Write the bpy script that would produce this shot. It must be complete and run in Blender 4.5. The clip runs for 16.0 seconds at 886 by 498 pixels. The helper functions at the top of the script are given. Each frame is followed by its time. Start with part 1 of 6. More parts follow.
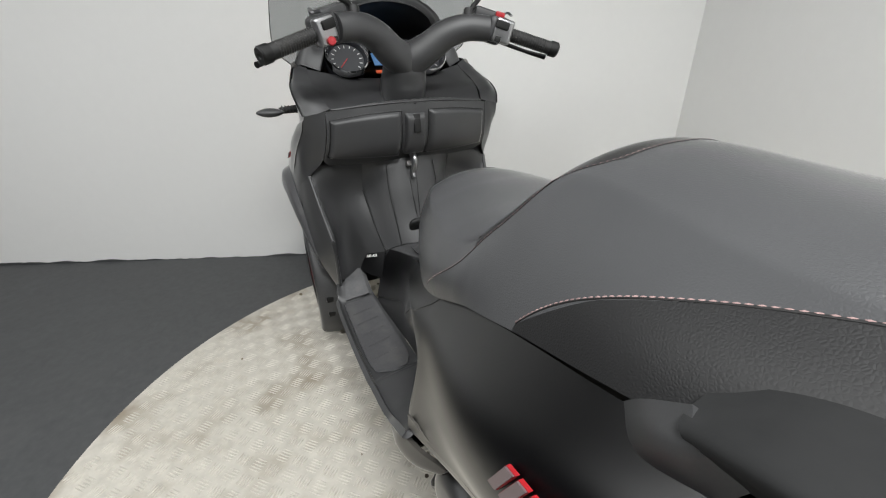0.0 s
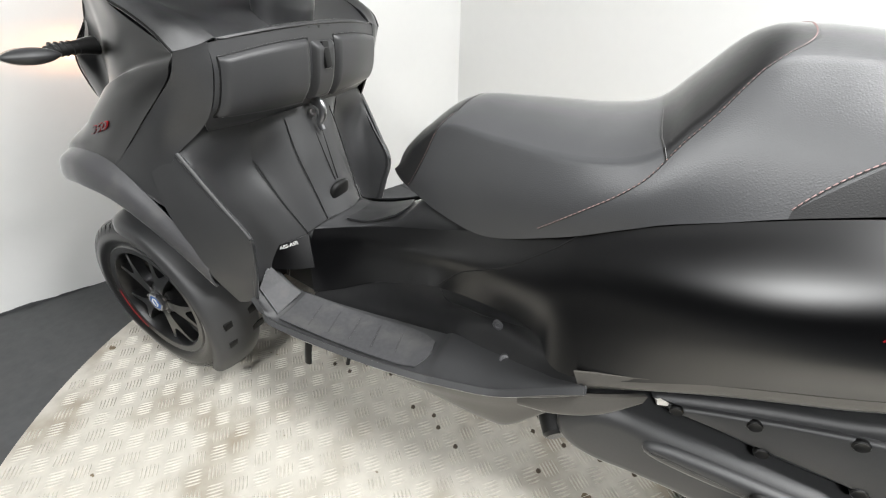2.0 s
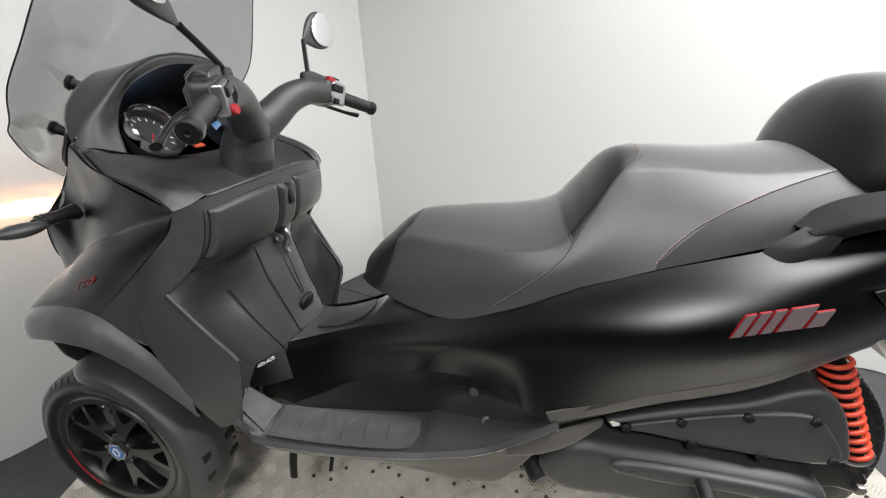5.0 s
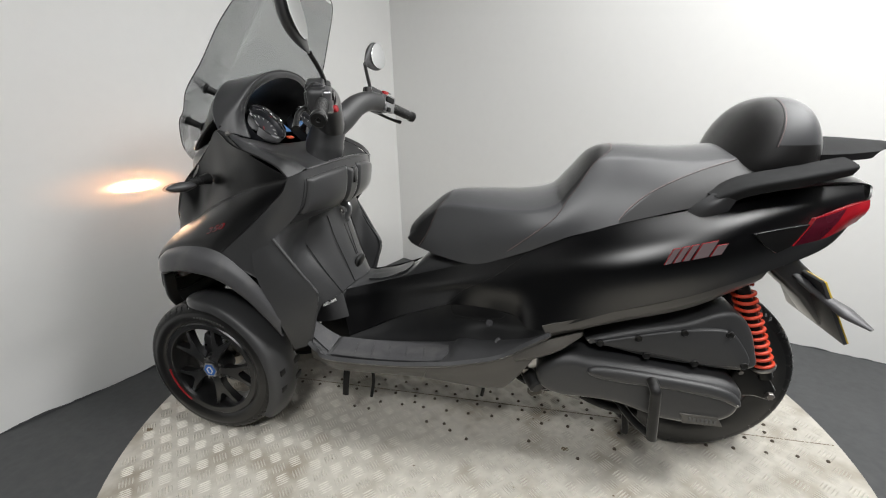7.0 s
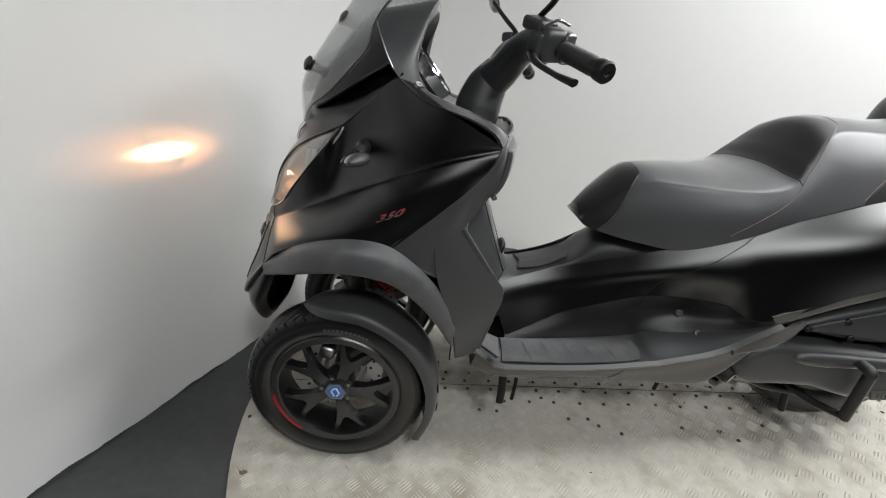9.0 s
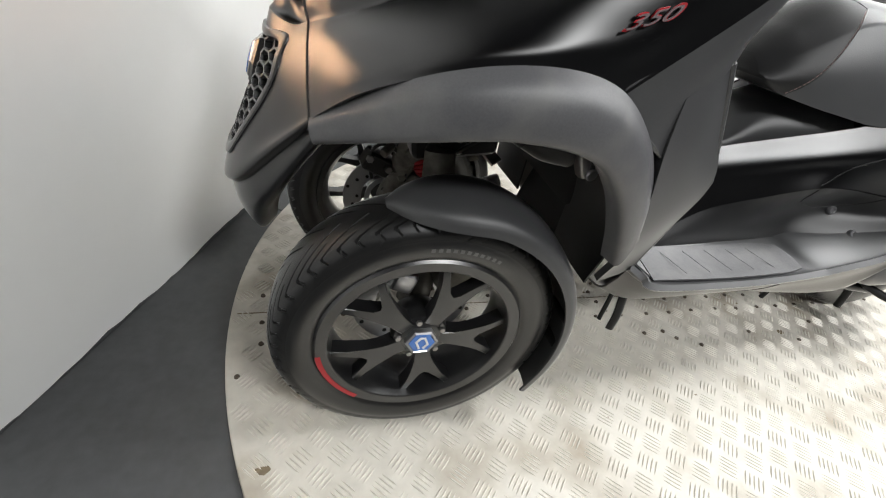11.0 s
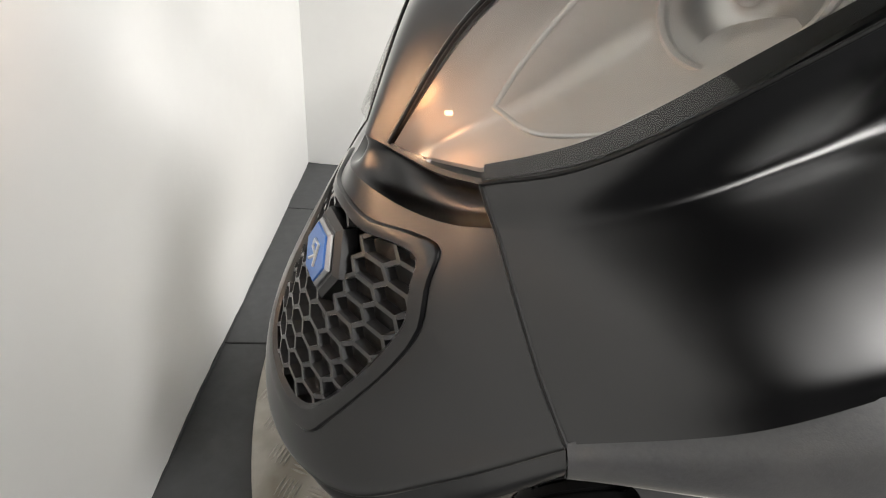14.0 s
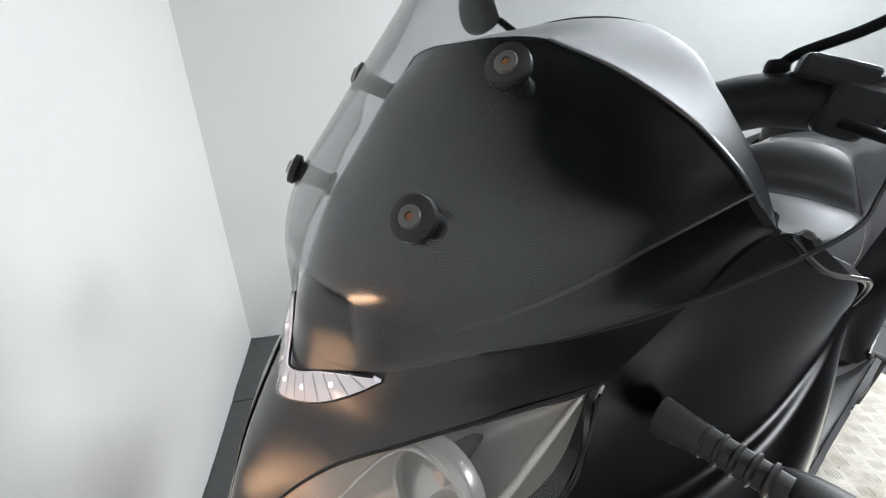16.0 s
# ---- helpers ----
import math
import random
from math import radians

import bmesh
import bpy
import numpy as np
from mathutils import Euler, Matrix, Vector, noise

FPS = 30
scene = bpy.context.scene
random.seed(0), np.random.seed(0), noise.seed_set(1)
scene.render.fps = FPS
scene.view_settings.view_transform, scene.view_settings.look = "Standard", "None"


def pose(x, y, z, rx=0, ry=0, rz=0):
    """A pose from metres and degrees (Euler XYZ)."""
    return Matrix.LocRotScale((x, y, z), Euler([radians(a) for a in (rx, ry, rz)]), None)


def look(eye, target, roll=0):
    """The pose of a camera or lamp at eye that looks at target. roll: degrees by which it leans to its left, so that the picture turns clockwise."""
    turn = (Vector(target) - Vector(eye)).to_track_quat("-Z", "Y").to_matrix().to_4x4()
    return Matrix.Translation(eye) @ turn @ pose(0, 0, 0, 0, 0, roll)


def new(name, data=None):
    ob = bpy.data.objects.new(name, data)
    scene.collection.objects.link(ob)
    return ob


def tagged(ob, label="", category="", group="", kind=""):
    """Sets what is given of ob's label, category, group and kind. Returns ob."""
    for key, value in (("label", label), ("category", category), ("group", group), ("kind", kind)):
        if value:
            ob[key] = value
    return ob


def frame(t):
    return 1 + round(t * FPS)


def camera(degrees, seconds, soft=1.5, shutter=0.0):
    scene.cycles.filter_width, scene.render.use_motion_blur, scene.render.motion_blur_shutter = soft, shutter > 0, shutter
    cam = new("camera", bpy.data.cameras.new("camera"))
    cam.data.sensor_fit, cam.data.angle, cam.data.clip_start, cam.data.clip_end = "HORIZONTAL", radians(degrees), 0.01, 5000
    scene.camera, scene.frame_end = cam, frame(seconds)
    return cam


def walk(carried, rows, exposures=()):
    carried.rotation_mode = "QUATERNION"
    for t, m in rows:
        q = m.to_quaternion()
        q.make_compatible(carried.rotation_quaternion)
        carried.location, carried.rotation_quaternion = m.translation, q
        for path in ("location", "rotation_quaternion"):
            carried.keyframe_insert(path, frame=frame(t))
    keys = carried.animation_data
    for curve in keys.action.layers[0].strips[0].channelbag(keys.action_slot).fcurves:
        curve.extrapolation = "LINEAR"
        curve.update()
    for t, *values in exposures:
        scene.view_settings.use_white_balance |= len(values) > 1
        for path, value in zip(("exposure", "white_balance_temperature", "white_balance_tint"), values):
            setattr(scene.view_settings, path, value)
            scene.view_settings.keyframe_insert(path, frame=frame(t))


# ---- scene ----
cam = camera(93.9, 16.0, soft=1.15)
PATH = [
    (0, (1.538, -0.41, 1.042), (-0.094, 0.343, 0.164), -0.8),
    (0.5, (1.326, -0.643, 1.044), (0.141, 0.572, -0.013), 1.4),
    (1, (1.241, -0.66, 0.951), (0.174, 0.632, -0.142), 1.1),
    (1.5, (1.134, -0.694, 0.926), (0.268, 0.775, -0.118), 1.5),
    (2, (1.07, -0.722, 0.978), (0.356, 0.808, -0.094), 1.1),
    (2.5, (1.041, -0.72, 0.934), (0.373, 0.848, -0.113), 1.6),
    (3, (1.006, -0.707, 0.92), (0.386, 0.917, -0.069), 2.2),
    (3.5, (0.959, -0.696, 0.893), (0.416, 0.967, -0.078), 2.0),
    (4, (0.838, -0.867, 1.004), (0.451, 0.908, 0.168), -0.1),
    (4.2, (0.865, -0.872, 1.072), (0.534, 0.954, 0.328), -2.2),
    (6.3, (1.201, -1.083, 1.038), (0.668, 0.725, 0.369), -3.6),
    (6.5, (1.156, -1.145, 1.035), (0.651, 0.68, 0.391), -2.9),
    (7, (1.043, -1.258, 1.032), (0.609, 0.596, 0.42), -1.4),
    (7.5, (0.878, -1.238, 1.015), (0.511, 0.626, 0.392), -1.0),
    (8, (0.657, -1.14, 1.034), (0.397, 0.733, 0.382), -0.4),
    (8.5, (0.454, -1.125, 1.031), (0.313, 0.746, 0.339), 0.6),
    (9, (0.277, -1.125, 1.02), (0.27, 0.718, 0.244), 1.6),
    (9.5, (0.124, -1.027, 0.956), (0.276, 0.765, 0.08), 3.1),
    (10, (0.007, -0.895, 0.914), (0.313, 0.807, -0.09), 4.9),
    (10.2, (-0.048, -0.861, 0.898), (0.324, 0.802, -0.15), 5.8),
    (12.3, (-0.196, -0.473, 0.595), (0.303, 0.585, -0.344), 16.2),
    (12.5, (-0.209, -0.456, 0.611), (0.28, 0.617, -0.316), 15.1),
    (13, (-0.267, -0.398, 0.675), (0.23, 0.717, -0.196), 12.1),
    (13.5, (-0.311, -0.321, 0.739), (0.272, 0.785, -0.09), 10.3),
    (14, (-0.318, -0.28, 0.794), (0.343, 0.791, -0.022), 8.2),
    (14.5, (-0.297, -0.263, 0.899), (0.427, 0.795, 0.119), 4.2),
    (15, (-0.266, -0.279, 0.982), (0.511, 0.794, 0.278), 2.2),
    (15.5, (-0.235, -0.299, 1.06), (0.563, 0.795, 0.415), -1),
    (16, (-0.183, -0.326, 1.12), (0.629, 0.804, 0.56), -2.1),
]
EXPOSURES = [(0, 0.15, 6400, 9), (0.5, 0.35, 6450, 10), (3.5, 0.85, 6350, 9), (4.2, 0.6, 6400, 10), (6.3, 0.15, 6450, 10), (7, 0.05, 6450, 10), (9.5, 0.1, 6350, 9),
             (10.2, 0.4, 6350, 9), (12.3, 1.4, 6650, 11), (13, 1.5, 6750, 11), (13.5, 1.2, 6720, 11), (14.5, 0.7, 6500, 10), (15.5, 0.55, 6180, 9), (16, 0.55, 6120, 9)]
walk(cam, [(t, look(eye, target, roll)) for t, eye, target, roll in PATH], EXPOSURES)

# ---- light ----
world = bpy.data.worlds.new("room_air")
scene.world = world
world.use_nodes = True
world.node_tree.nodes["Background"].inputs[0].default_value = (0.9, 0.95, 1.0, 1)
world.node_tree.nodes["Background"].inputs[1].default_value = 0.02

CORNER = Vector((0.05, 1.63, 0))
WALL_A = Vector((-0.375, -0.927, 0)).normalized()   # along the wall ahead of the scooter
WALL_B = Vector((0.927, -0.375, 0)).normalized()    # along the wall beside the scooter
FLOOR_Z = -0.012
CEIL_Z = 2.7


def room_point(a, b, z):
    p = CORNER + WALL_A * a + WALL_B * b
    return Vector((p.x, p.y, z))


def panel_lamp(a, b, sa, sb, watts):
    data = bpy.data.lights.new("ceiling_panel_lamp", "AREA")
    data.shape, data.size, data.size_y, data.energy = "RECTANGLE", sa, sb, watts
    data.color = (1.0, 0.995, 0.98)
    ob = new("ceiling_panel_lamp", data)
    x, y, z = WALL_A, WALL_B, Vector((0, 0, 1))
    m = Matrix((x, y, x.cross(y))).transposed().to_4x4()
    if (m.to_3x3() @ Vector((0, 0, -1))).z > 0:
        m = m @ Matrix.Rotation(math.pi, 4, "X")
    m.translation = room_point(a, b, CEIL_Z - 0.03)
    ob.matrix_world = m
    return ob


LAMPS = ((3.30, 2.40, 0.6, 0.6, 62), (1.07, 3.00, 0.6, 0.6, 74), (0.85, 1.90, 0.6, 0.6, 16))
for a, b, sa, sb, w in LAMPS:
    panel_lamp(a, b, sa, sb, w)


# ---- materials ----
def material(name, color, rough=0.5, metal=0.0, vary=0.08, scale=60, bump=0.0, bump_scale=400, stain=0.0, stain_scale=4,
             stain_color=None, coat=0.0, rough_vary=0.08, spec=0.5):
    m = bpy.data.materials.new(name)
    m.use_nodes = True
    nt = m.node_tree
    n, l = nt.nodes, nt.links
    b = n["Principled BSDF"]
    b.inputs["Metallic"].default_value = metal
    b.inputs["Coat Weight"].default_value = coat
    b.inputs["Specular IOR Level"].default_value = spec
    tc = n.new("ShaderNodeTexCoord")
    fine = n.new("ShaderNodeTexNoise")
    fine.inputs["Scale"].default_value, fine.inputs["Detail"].default_value = scale, 6
    l.new(tc.outputs["Object"], fine.inputs["Vector"])
    wide = n.new("ShaderNodeTexNoise")
    wide.inputs["Scale"].default_value, wide.inputs["Detail"].default_value = stain_scale, 5
    l.new(tc.outputs["Object"], wide.inputs["Vector"])
    mix = n.new("ShaderNodeMix")
    mix.data_type = "RGBA"
    lo = [max(0, c * (1 - vary)) for c in color] + [1]
    hi = [min(1, c * (1 + vary)) for c in color] + [1]
    mix.inputs[6].default_value, mix.inputs[7].default_value = lo, hi
    l.new(fine.outputs["Fac"], mix.inputs[0])
    out = mix.outputs[2]
    if stain:
        ramp = n.new("ShaderNodeMapRange")
        ramp.inputs["From Min"].default_value, ramp.inputs["From Max"].default_value = 0.5, 0.72
        ramp.inputs["To Max"].default_value = stain
        l.new(wide.outputs["Fac"], ramp.inputs["Value"])
        mix2 = n.new("ShaderNodeMix")
        mix2.data_type = "RGBA"
        mix2.inputs[7].default_value = [*(stain_color or [c * 0.55 for c in color]), 1]
        l.new(ramp.outputs[0], mix2.inputs[0])
        l.new(out, mix2.inputs[6])
        out = mix2.outputs[2]
    l.new(out, b.inputs["Base Color"])
    rr = n.new("ShaderNodeMapRange")
    rr.inputs["To Min"].default_value, rr.inputs["To Max"].default_value = max(0.02, rough - rough_vary), min(1, rough + rough_vary)
    l.new(wide.outputs["Fac"], rr.inputs["Value"])
    l.new(rr.outputs[0], b.inputs["Roughness"])
    if bump:
        grain = n.new("ShaderNodeTexNoise")
        grain.inputs["Scale"].default_value, grain.inputs["Detail"].default_value = bump_scale, 3
        l.new(tc.outputs["Object"], grain.inputs["Vector"])
        bn = n.new("ShaderNodeBump")
        bn.inputs["Strength"].default_value, bn.inputs["Distance"].default_value = bump, 0.001
        l.new(grain.outputs["Fac"], bn.inputs["Height"])
        l.new(bn.outputs[0], b.inputs["Normal"])
    return m


def satin(m, ior):
    """Turn a material into a coat whose sheen falls off quickly: diffuse below, soft gloss above."""
    n, l = m.node_tree.nodes, m.node_tree.links
    b = n["Principled BSDF"]
    d, g, f, mx = n.new("ShaderNodeBsdfDiffuse"), n.new("ShaderNodeBsdfGlossy"), n.new("ShaderNodeFresnel"), n.new("ShaderNodeMixShader")
    g.distribution = "BECKMANN"
    f.inputs["IOR"].default_value = ior
    g.inputs["Color"].default_value = (1, 1, 1, 1)
    for link in list(l):
        if link.to_node == b:
            source, slot = link.from_socket, link.to_socket.name
            if slot == "Base Color":
                l.new(source, d.inputs["Color"])
            elif slot == "Roughness":
                l.new(source, g.inputs["Roughness"])
            elif slot == "Normal":
                for node in (d, g, f):
                    l.new(source, node.inputs["Normal"])
    l.new(f.outputs[0], mx.inputs[0])
    l.new(d.outputs[0], mx.inputs[1])
    l.new(g.outputs[0], mx.inputs[2])
    l.new(mx.outputs[0], n["Material Output"].inputs[0])
    n.remove(b)
    return m


def leather(name, color, rough):
    m = material(name, color, rough, vary=0.12, scale=90, stain=0.12, stain_scale=7, rough_vary=0.06)
    nt = m.node_tree
    n, l = nt.nodes, nt.links
    tc = n.new("ShaderNodeTexCoord")
    cells = n.new("ShaderNodeTexVoronoi")
    cells.feature = "DISTANCE_TO_EDGE"
    cells.inputs["Scale"].default_value = 330
    l.new(tc.outputs["Object"], cells.inputs["Vector"])
    bn = n.new("ShaderNodeBump")
    bn.inputs["Strength"].default_value, bn.inputs["Distance"].default_value = 0.3, 0.0008
    l.new(cells.outputs["Distance"], bn.inputs["Height"])
    l.new(bn.outputs[0], n["Principled BSDF"].inputs["Normal"])
    return m


def glass(name, color, rough=0.02, least=0.035):
    """Clear or tinted sheet: a mix of see-through and gloss by the Fresnel law."""
    m = bpy.data.materials.new(name)
    m.use_nodes = True
    n, l = m.node_tree.nodes, m.node_tree.links
    n.remove(n["Principled BSDF"])
    tr = n.new("ShaderNodeBsdfTransparent")
    tr.inputs[0].default_value = (*color, 1)
    gl = n.new("ShaderNodeBsdfGlossy")
    gl.inputs["Roughness"].default_value = rough
    lw = n.new("ShaderNodeLayerWeight")
    lw.inputs["Blend"].default_value = 0.5
    pw = n.new("ShaderNodeMath")
    pw.operation, pw.inputs[1].default_value = "POWER", 4.0
    l.new(lw.outputs["Facing"], pw.inputs[0])
    fr = n.new("ShaderNodeMapRange")
    fr.inputs["To Min"].default_value, fr.inputs["To Max"].default_value = least, 0.75
    l.new(pw.outputs[0], fr.inputs["Value"])
    mx = n.new("ShaderNodeMixShader")
    l.new(fr.outputs[0], mx.inputs[0])
    l.new(tr.outputs[0], mx.inputs[1])
    l.new(gl.outputs[0], mx.inputs[2])
    l.new(mx.outputs[0], n["Material Output"].inputs[0])
    return m


def glow(name, color, strength):
    m = bpy.data.materials.new(name)
    m.use_nodes = True
    b = m.node_tree.nodes["Principled BSDF"]
    b.inputs["Base Color"].default_value = (*color, 1)
    b.inputs["Emission Color"].default_value = (*color, 1)
    b.inputs["Emission Strength"].default_value = strength
    return m


PAINT = material("matt_black_paint", (0.0016, 0.0016, 0.0019), 0.39, vary=0.1, scale=300, bump=0.012, bump_scale=900, rough_vary=0.03, spec=0.95)
COWL = material("smooth_black_plastic", (0.006, 0.006, 0.0065), 0.45, vary=0.1, scale=300, rough_vary=0.04, spec=0.35)
PLASTIC = material("grained_black_plastic", (0.044, 0.0445, 0.046), 0.52, vary=0.2, scale=500, bump=0.012, bump_scale=1500, stain=0.25,
                   stain_scale=9, stain_color=(0.062, 0.0615, 0.061), spec=0.6)
PLASTIC_GREY = material("worn_grey_plastic", (0.078, 0.078, 0.082), 0.50, vary=0.22, scale=400, bump=0.10, bump_scale=1000, stain=0.7,
                        stain_scale=14, stain_color=(0.125, 0.123, 0.119), spec=0.4)
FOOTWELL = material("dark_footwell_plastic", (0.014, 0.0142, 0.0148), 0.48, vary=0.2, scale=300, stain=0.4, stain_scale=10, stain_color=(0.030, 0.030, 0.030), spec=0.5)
RACK = material("matt_black_rack", (0.026, 0.0265, 0.027), 0.75, vary=0.15, bump=0.1, spec=0.12)
TRIM_GREY = material("satin_graphite_plastic", (0.085, 0.080, 0.072), 0.42, vary=0.1, scale=300, bump=0.1, stain=0.2, stain_scale=8,
                     stain_color=(0.13, 0.125, 0.115))
DEEP = material("soft_black_plastic", (0.006, 0.006, 0.006), 0.6, vary=0.2, bump=0.1)
RUBBER = material("black_rubber", (0.014, 0.014, 0.014), 0.62, vary=0.25, scale=200, bump=0.15, bump_scale=500, stain=0.3, stain_scale=14,
                  stain_color=(0.05, 0.047, 0.042))
TYRE = material("tyre_rubber", (0.0085, 0.0085, 0.0085), 0.48, vary=0.25, scale=150, bump=0.2, bump_scale=600, stain=0.4, stain_scale=16,
                stain_color=(0.018, 0.017, 0.016), spec=0.4)
SIDEWALL = material("dusty_sidewall_rubber", (0.010, 0.0098, 0.0095), 0.37, vary=0.2, scale=150, bump=0.1, bump_scale=600, stain=0.5, stain_scale=14,
                    stain_color=(0.020, 0.019, 0.018), spec=0.4)
MAT_RUBBER = material("scuffed_mat_rubber", (0.070, 0.070, 0.073), 0.6, vary=0.3, scale=120, bump=0.3, bump_scale=350, stain=0.5,
                      stain_scale=18, stain_color=(0.13, 0.127, 0.12))
for coat_of, ior in ((PAINT, 1.66), (COWL, 1.5), (FOOTWELL, 1.5), (PLASTIC, 1.55), (PLASTIC_GREY, 1.5), (TRIM_GREY, 1.5), (DEEP, 1.4), (TYRE, 1.48), (SIDEWALL, 1.6), (RUBBER, 1.45)):
    satin(coat_of, ior)
VINYL = leather("grey_seat_vinyl", (0.070, 0.071, 0.074), 0.42)
VINYL_DARK = leather("black_seat_vinyl", (0.022, 0.021, 0.021), 0.5)
for coat_of in (VINYL, VINYL_DARK, MAT_RUBBER):
    satin(coat_of, 1.45)


def two_tone(name, base, other, edge):
    """A cover sewn from two materials, parted along a mesh attribute's zero line."""
    m = bpy.data.materials.new(name)
    m.use_nodes = True
    n, l = m.node_tree.nodes, m.node_tree.links
    n.remove(n["Principled BSDF"])
    shaders = []
    for color, rough in (base, other):
        p, sheen, edge_gain, coated = n.new("ShaderNodeBsdfDiffuse"), n.new("ShaderNodeBsdfGlossy"), n.new("ShaderNodeFresnel"), n.new("ShaderNodeMixShader")
        sheen.distribution = "BECKMANN"
        sheen.inputs["Roughness"].default_value = rough
        sheen.inputs["Color"].default_value = (1, 1, 1, 1)
        edge_gain.inputs["IOR"].default_value = 1.45
        l.new(edge_gain.outputs[0], coated.inputs[0])
        l.new(p.outputs[0], coated.inputs[1])
        l.new(sheen.outputs[0], coated.inputs[2])
        tc = n.new("ShaderNodeTexCoord")
        big = n.new("ShaderNodeTexNoise")
        big.inputs["Scale"].default_value, big.inputs["Detail"].default_value = 9, 6
        l.new(tc.outputs["Object"], big.inputs["Vector"])
        mix = n.new("ShaderNodeMix")
        mix.data_type = "RGBA"
        mix.inputs[6].default_value, mix.inputs[7].default_value = [*[c * .86 for c in color], 1], [*[c * 1.15 for c in color], 1]
        l.new(big.outputs["Fac"], mix.inputs[0])
        l.new(mix.outputs[2], p.inputs["Color"])
        cells = n.new("ShaderNodeTexVoronoi")
        cells.feature = "DISTANCE_TO_EDGE"
        cells.inputs["Scale"].default_value = 330
        l.new(tc.outputs["Object"], cells.inputs["Vector"])
        bn = n.new("ShaderNodeBump")
        bn.inputs["Strength"].default_value, bn.inputs["Distance"].default_value = 0.3, 0.0008
        l.new(cells.outputs["Distance"], bn.inputs["Height"])
        for node in (p, sheen, edge_gain):
            l.new(bn.outputs[0], node.inputs["Normal"])
        shaders.append(coated)
    at = n.new("ShaderNodeAttribute")
    at.attribute_name = edge
    step = n.new("ShaderNodeMath")
    step.operation = "GREATER_THAN"
    step.inputs[1].default_value = 0.0
    l.new(at.outputs["Fac"], step.inputs[0])
    mx = n.new("ShaderNodeMixShader")
    l.new(step.outputs[0], mx.inputs[0])
    l.new(shaders[0].outputs[0], mx.inputs[1])
    l.new(shaders[1].outputs[0], mx.inputs[2])
    l.new(mx.outputs[0], n["Material Output"].inputs[0])
    return m


SEAT_COVER = two_tone("two_tone_seat_vinyl", ((0.070, 0.071, 0.074), 0.41), ((0.017, 0.017, 0.0175), 0.50), "insert")
BACK_COVER = two_tone("two_tone_backrest_vinyl", ((0.062, 0.063, 0.066), 0.55), ((0.013, 0.0125, 0.0125), 0.55), "insert")
THREAD = material("grey_red_thread", (0.40, 0.27, 0.26), 0.8, vary=0.3)
CHROME = material("chrome", (0.75, 0.75, 0.76), 0.12, 1.0, vary=0.03, rough_vary=0.05)
SILVER = material("satin_silver", (0.42, 0.42, 0.43), 0.33, 1.0, vary=0.1, rough_vary=0.1)
STEEL = material("worn_steel", (0.32, 0.31, 0.30), 0.4, 1.0, vary=0.25, scale=80, stain=0.5, stain_scale=20, stain_color=(0.12, 0.09, 0.06))
RUST = material("rusty_bolt", (0.28, 0.13, 0.06), 0.75, 0.3, vary=0.4, scale=400, bump=0.4)
ALLOY_DIRTY = material("dirty_alloy", (0.16, 0.15, 0.13), 0.6, 0.6, vary=0.5, scale=70, bump=0.5, bump_scale=160, stain=0.6, stain_scale=25,
                       stain_color=(0.03, 0.028, 0.025))
RIM_BLACK = material("gloss_black_rim", (0.010, 0.010, 0.0104), 0.38, vary=0.15, coat=0.2, stain=0.3, stain_scale=15,
                     stain_color=(0.016, 0.0155, 0.015), spec=0.45)
satin(RIM_BLACK, 1.75)
RED = material("red_paint", (0.36, 0.012, 0.018), 0.4, vary=0.1)
RED_SPRING = material("orange_red_spring", (0.62, 0.060, 0.025), 0.4, vary=0.15, stain=0.2, stain_scale=30)
RED_LENS = material("red_lamp_lens", (0.30, 0.005, 0.012), 0.25, vary=0.3, scale=40, coat=0.25)
RED_LENS_DARK = material("dark_red_lamp_lens", (0.055, 0.003, 0.010), 0.25, vary=0.2, coat=0.25)
BLUE = material("blue_badge_enamel", (0.04, 0.16, 0.52), 0.3, vary=0.1, coat=0.4)
WHITE_INK = material("white_print", (0.75, 0.75, 0.73), 0.5, vary=0.05)
GREY_INK = material("grey_print", (0.10, 0.10, 0.097), 0.5, vary=0.05)
YELLOW = material("yellow_plate", (0.72, 0.52, 0.06), 0.4, vary=0.08)
REFLECTOR = material("lamp_reflector", (0.62, 0.61, 0.60), 0.30, 1.0, vary=0.02, rough_vary=0.04)
LENS_CLEAR = glass("clear_lamp_lens", (0.93, 0.93, 0.92), 0.03)
SIGNAL_LENS = glass("signal_lens", (0.85, 0.84, 0.82), 0.08)
SMOKED = glass("smoked_screen", (0.72, 0.73, 0.735), 0.12, 0.06)
BADGE = material("dark_badge_silver", (0.17, 0.13, 0.135), 0.35, 0.25, vary=0.05)
MIRROR = material("mirror_glass", (0.85, 0.86, 0.87), 0.02, 1.0, vary=0.0, rough_vary=0.0)
DIAL = material("dial_face", (0.012, 0.013, 0.016), 0.5, vary=0.1)
SCREEN_BLUE = glow("blue_display", (0.06, 0.14, 0.28), 0.25)
TELLTALE = glow("orange_telltale", (0.5, 0.08, 0.03), 0.2)
DRL_GLOW = glow("daytime_light", (1.0, 0.90, 0.88), 0.8)
DRL_BED = glow("daytime_lamp_bed", (0.70, 0.64, 0.67), 0.34)
AMBER = glow("amber_bulb", (1.0, 0.62, 0.34), 1.6)
WALL = material("white_wall_paint", (0.80, 0.80, 0.785), 0.55, vary=0.015, scale=25, bump=0.12, bump_scale=90, stain=0.05, stain_scale=2.5,
                stain_color=(0.70, 0.69, 0.66))
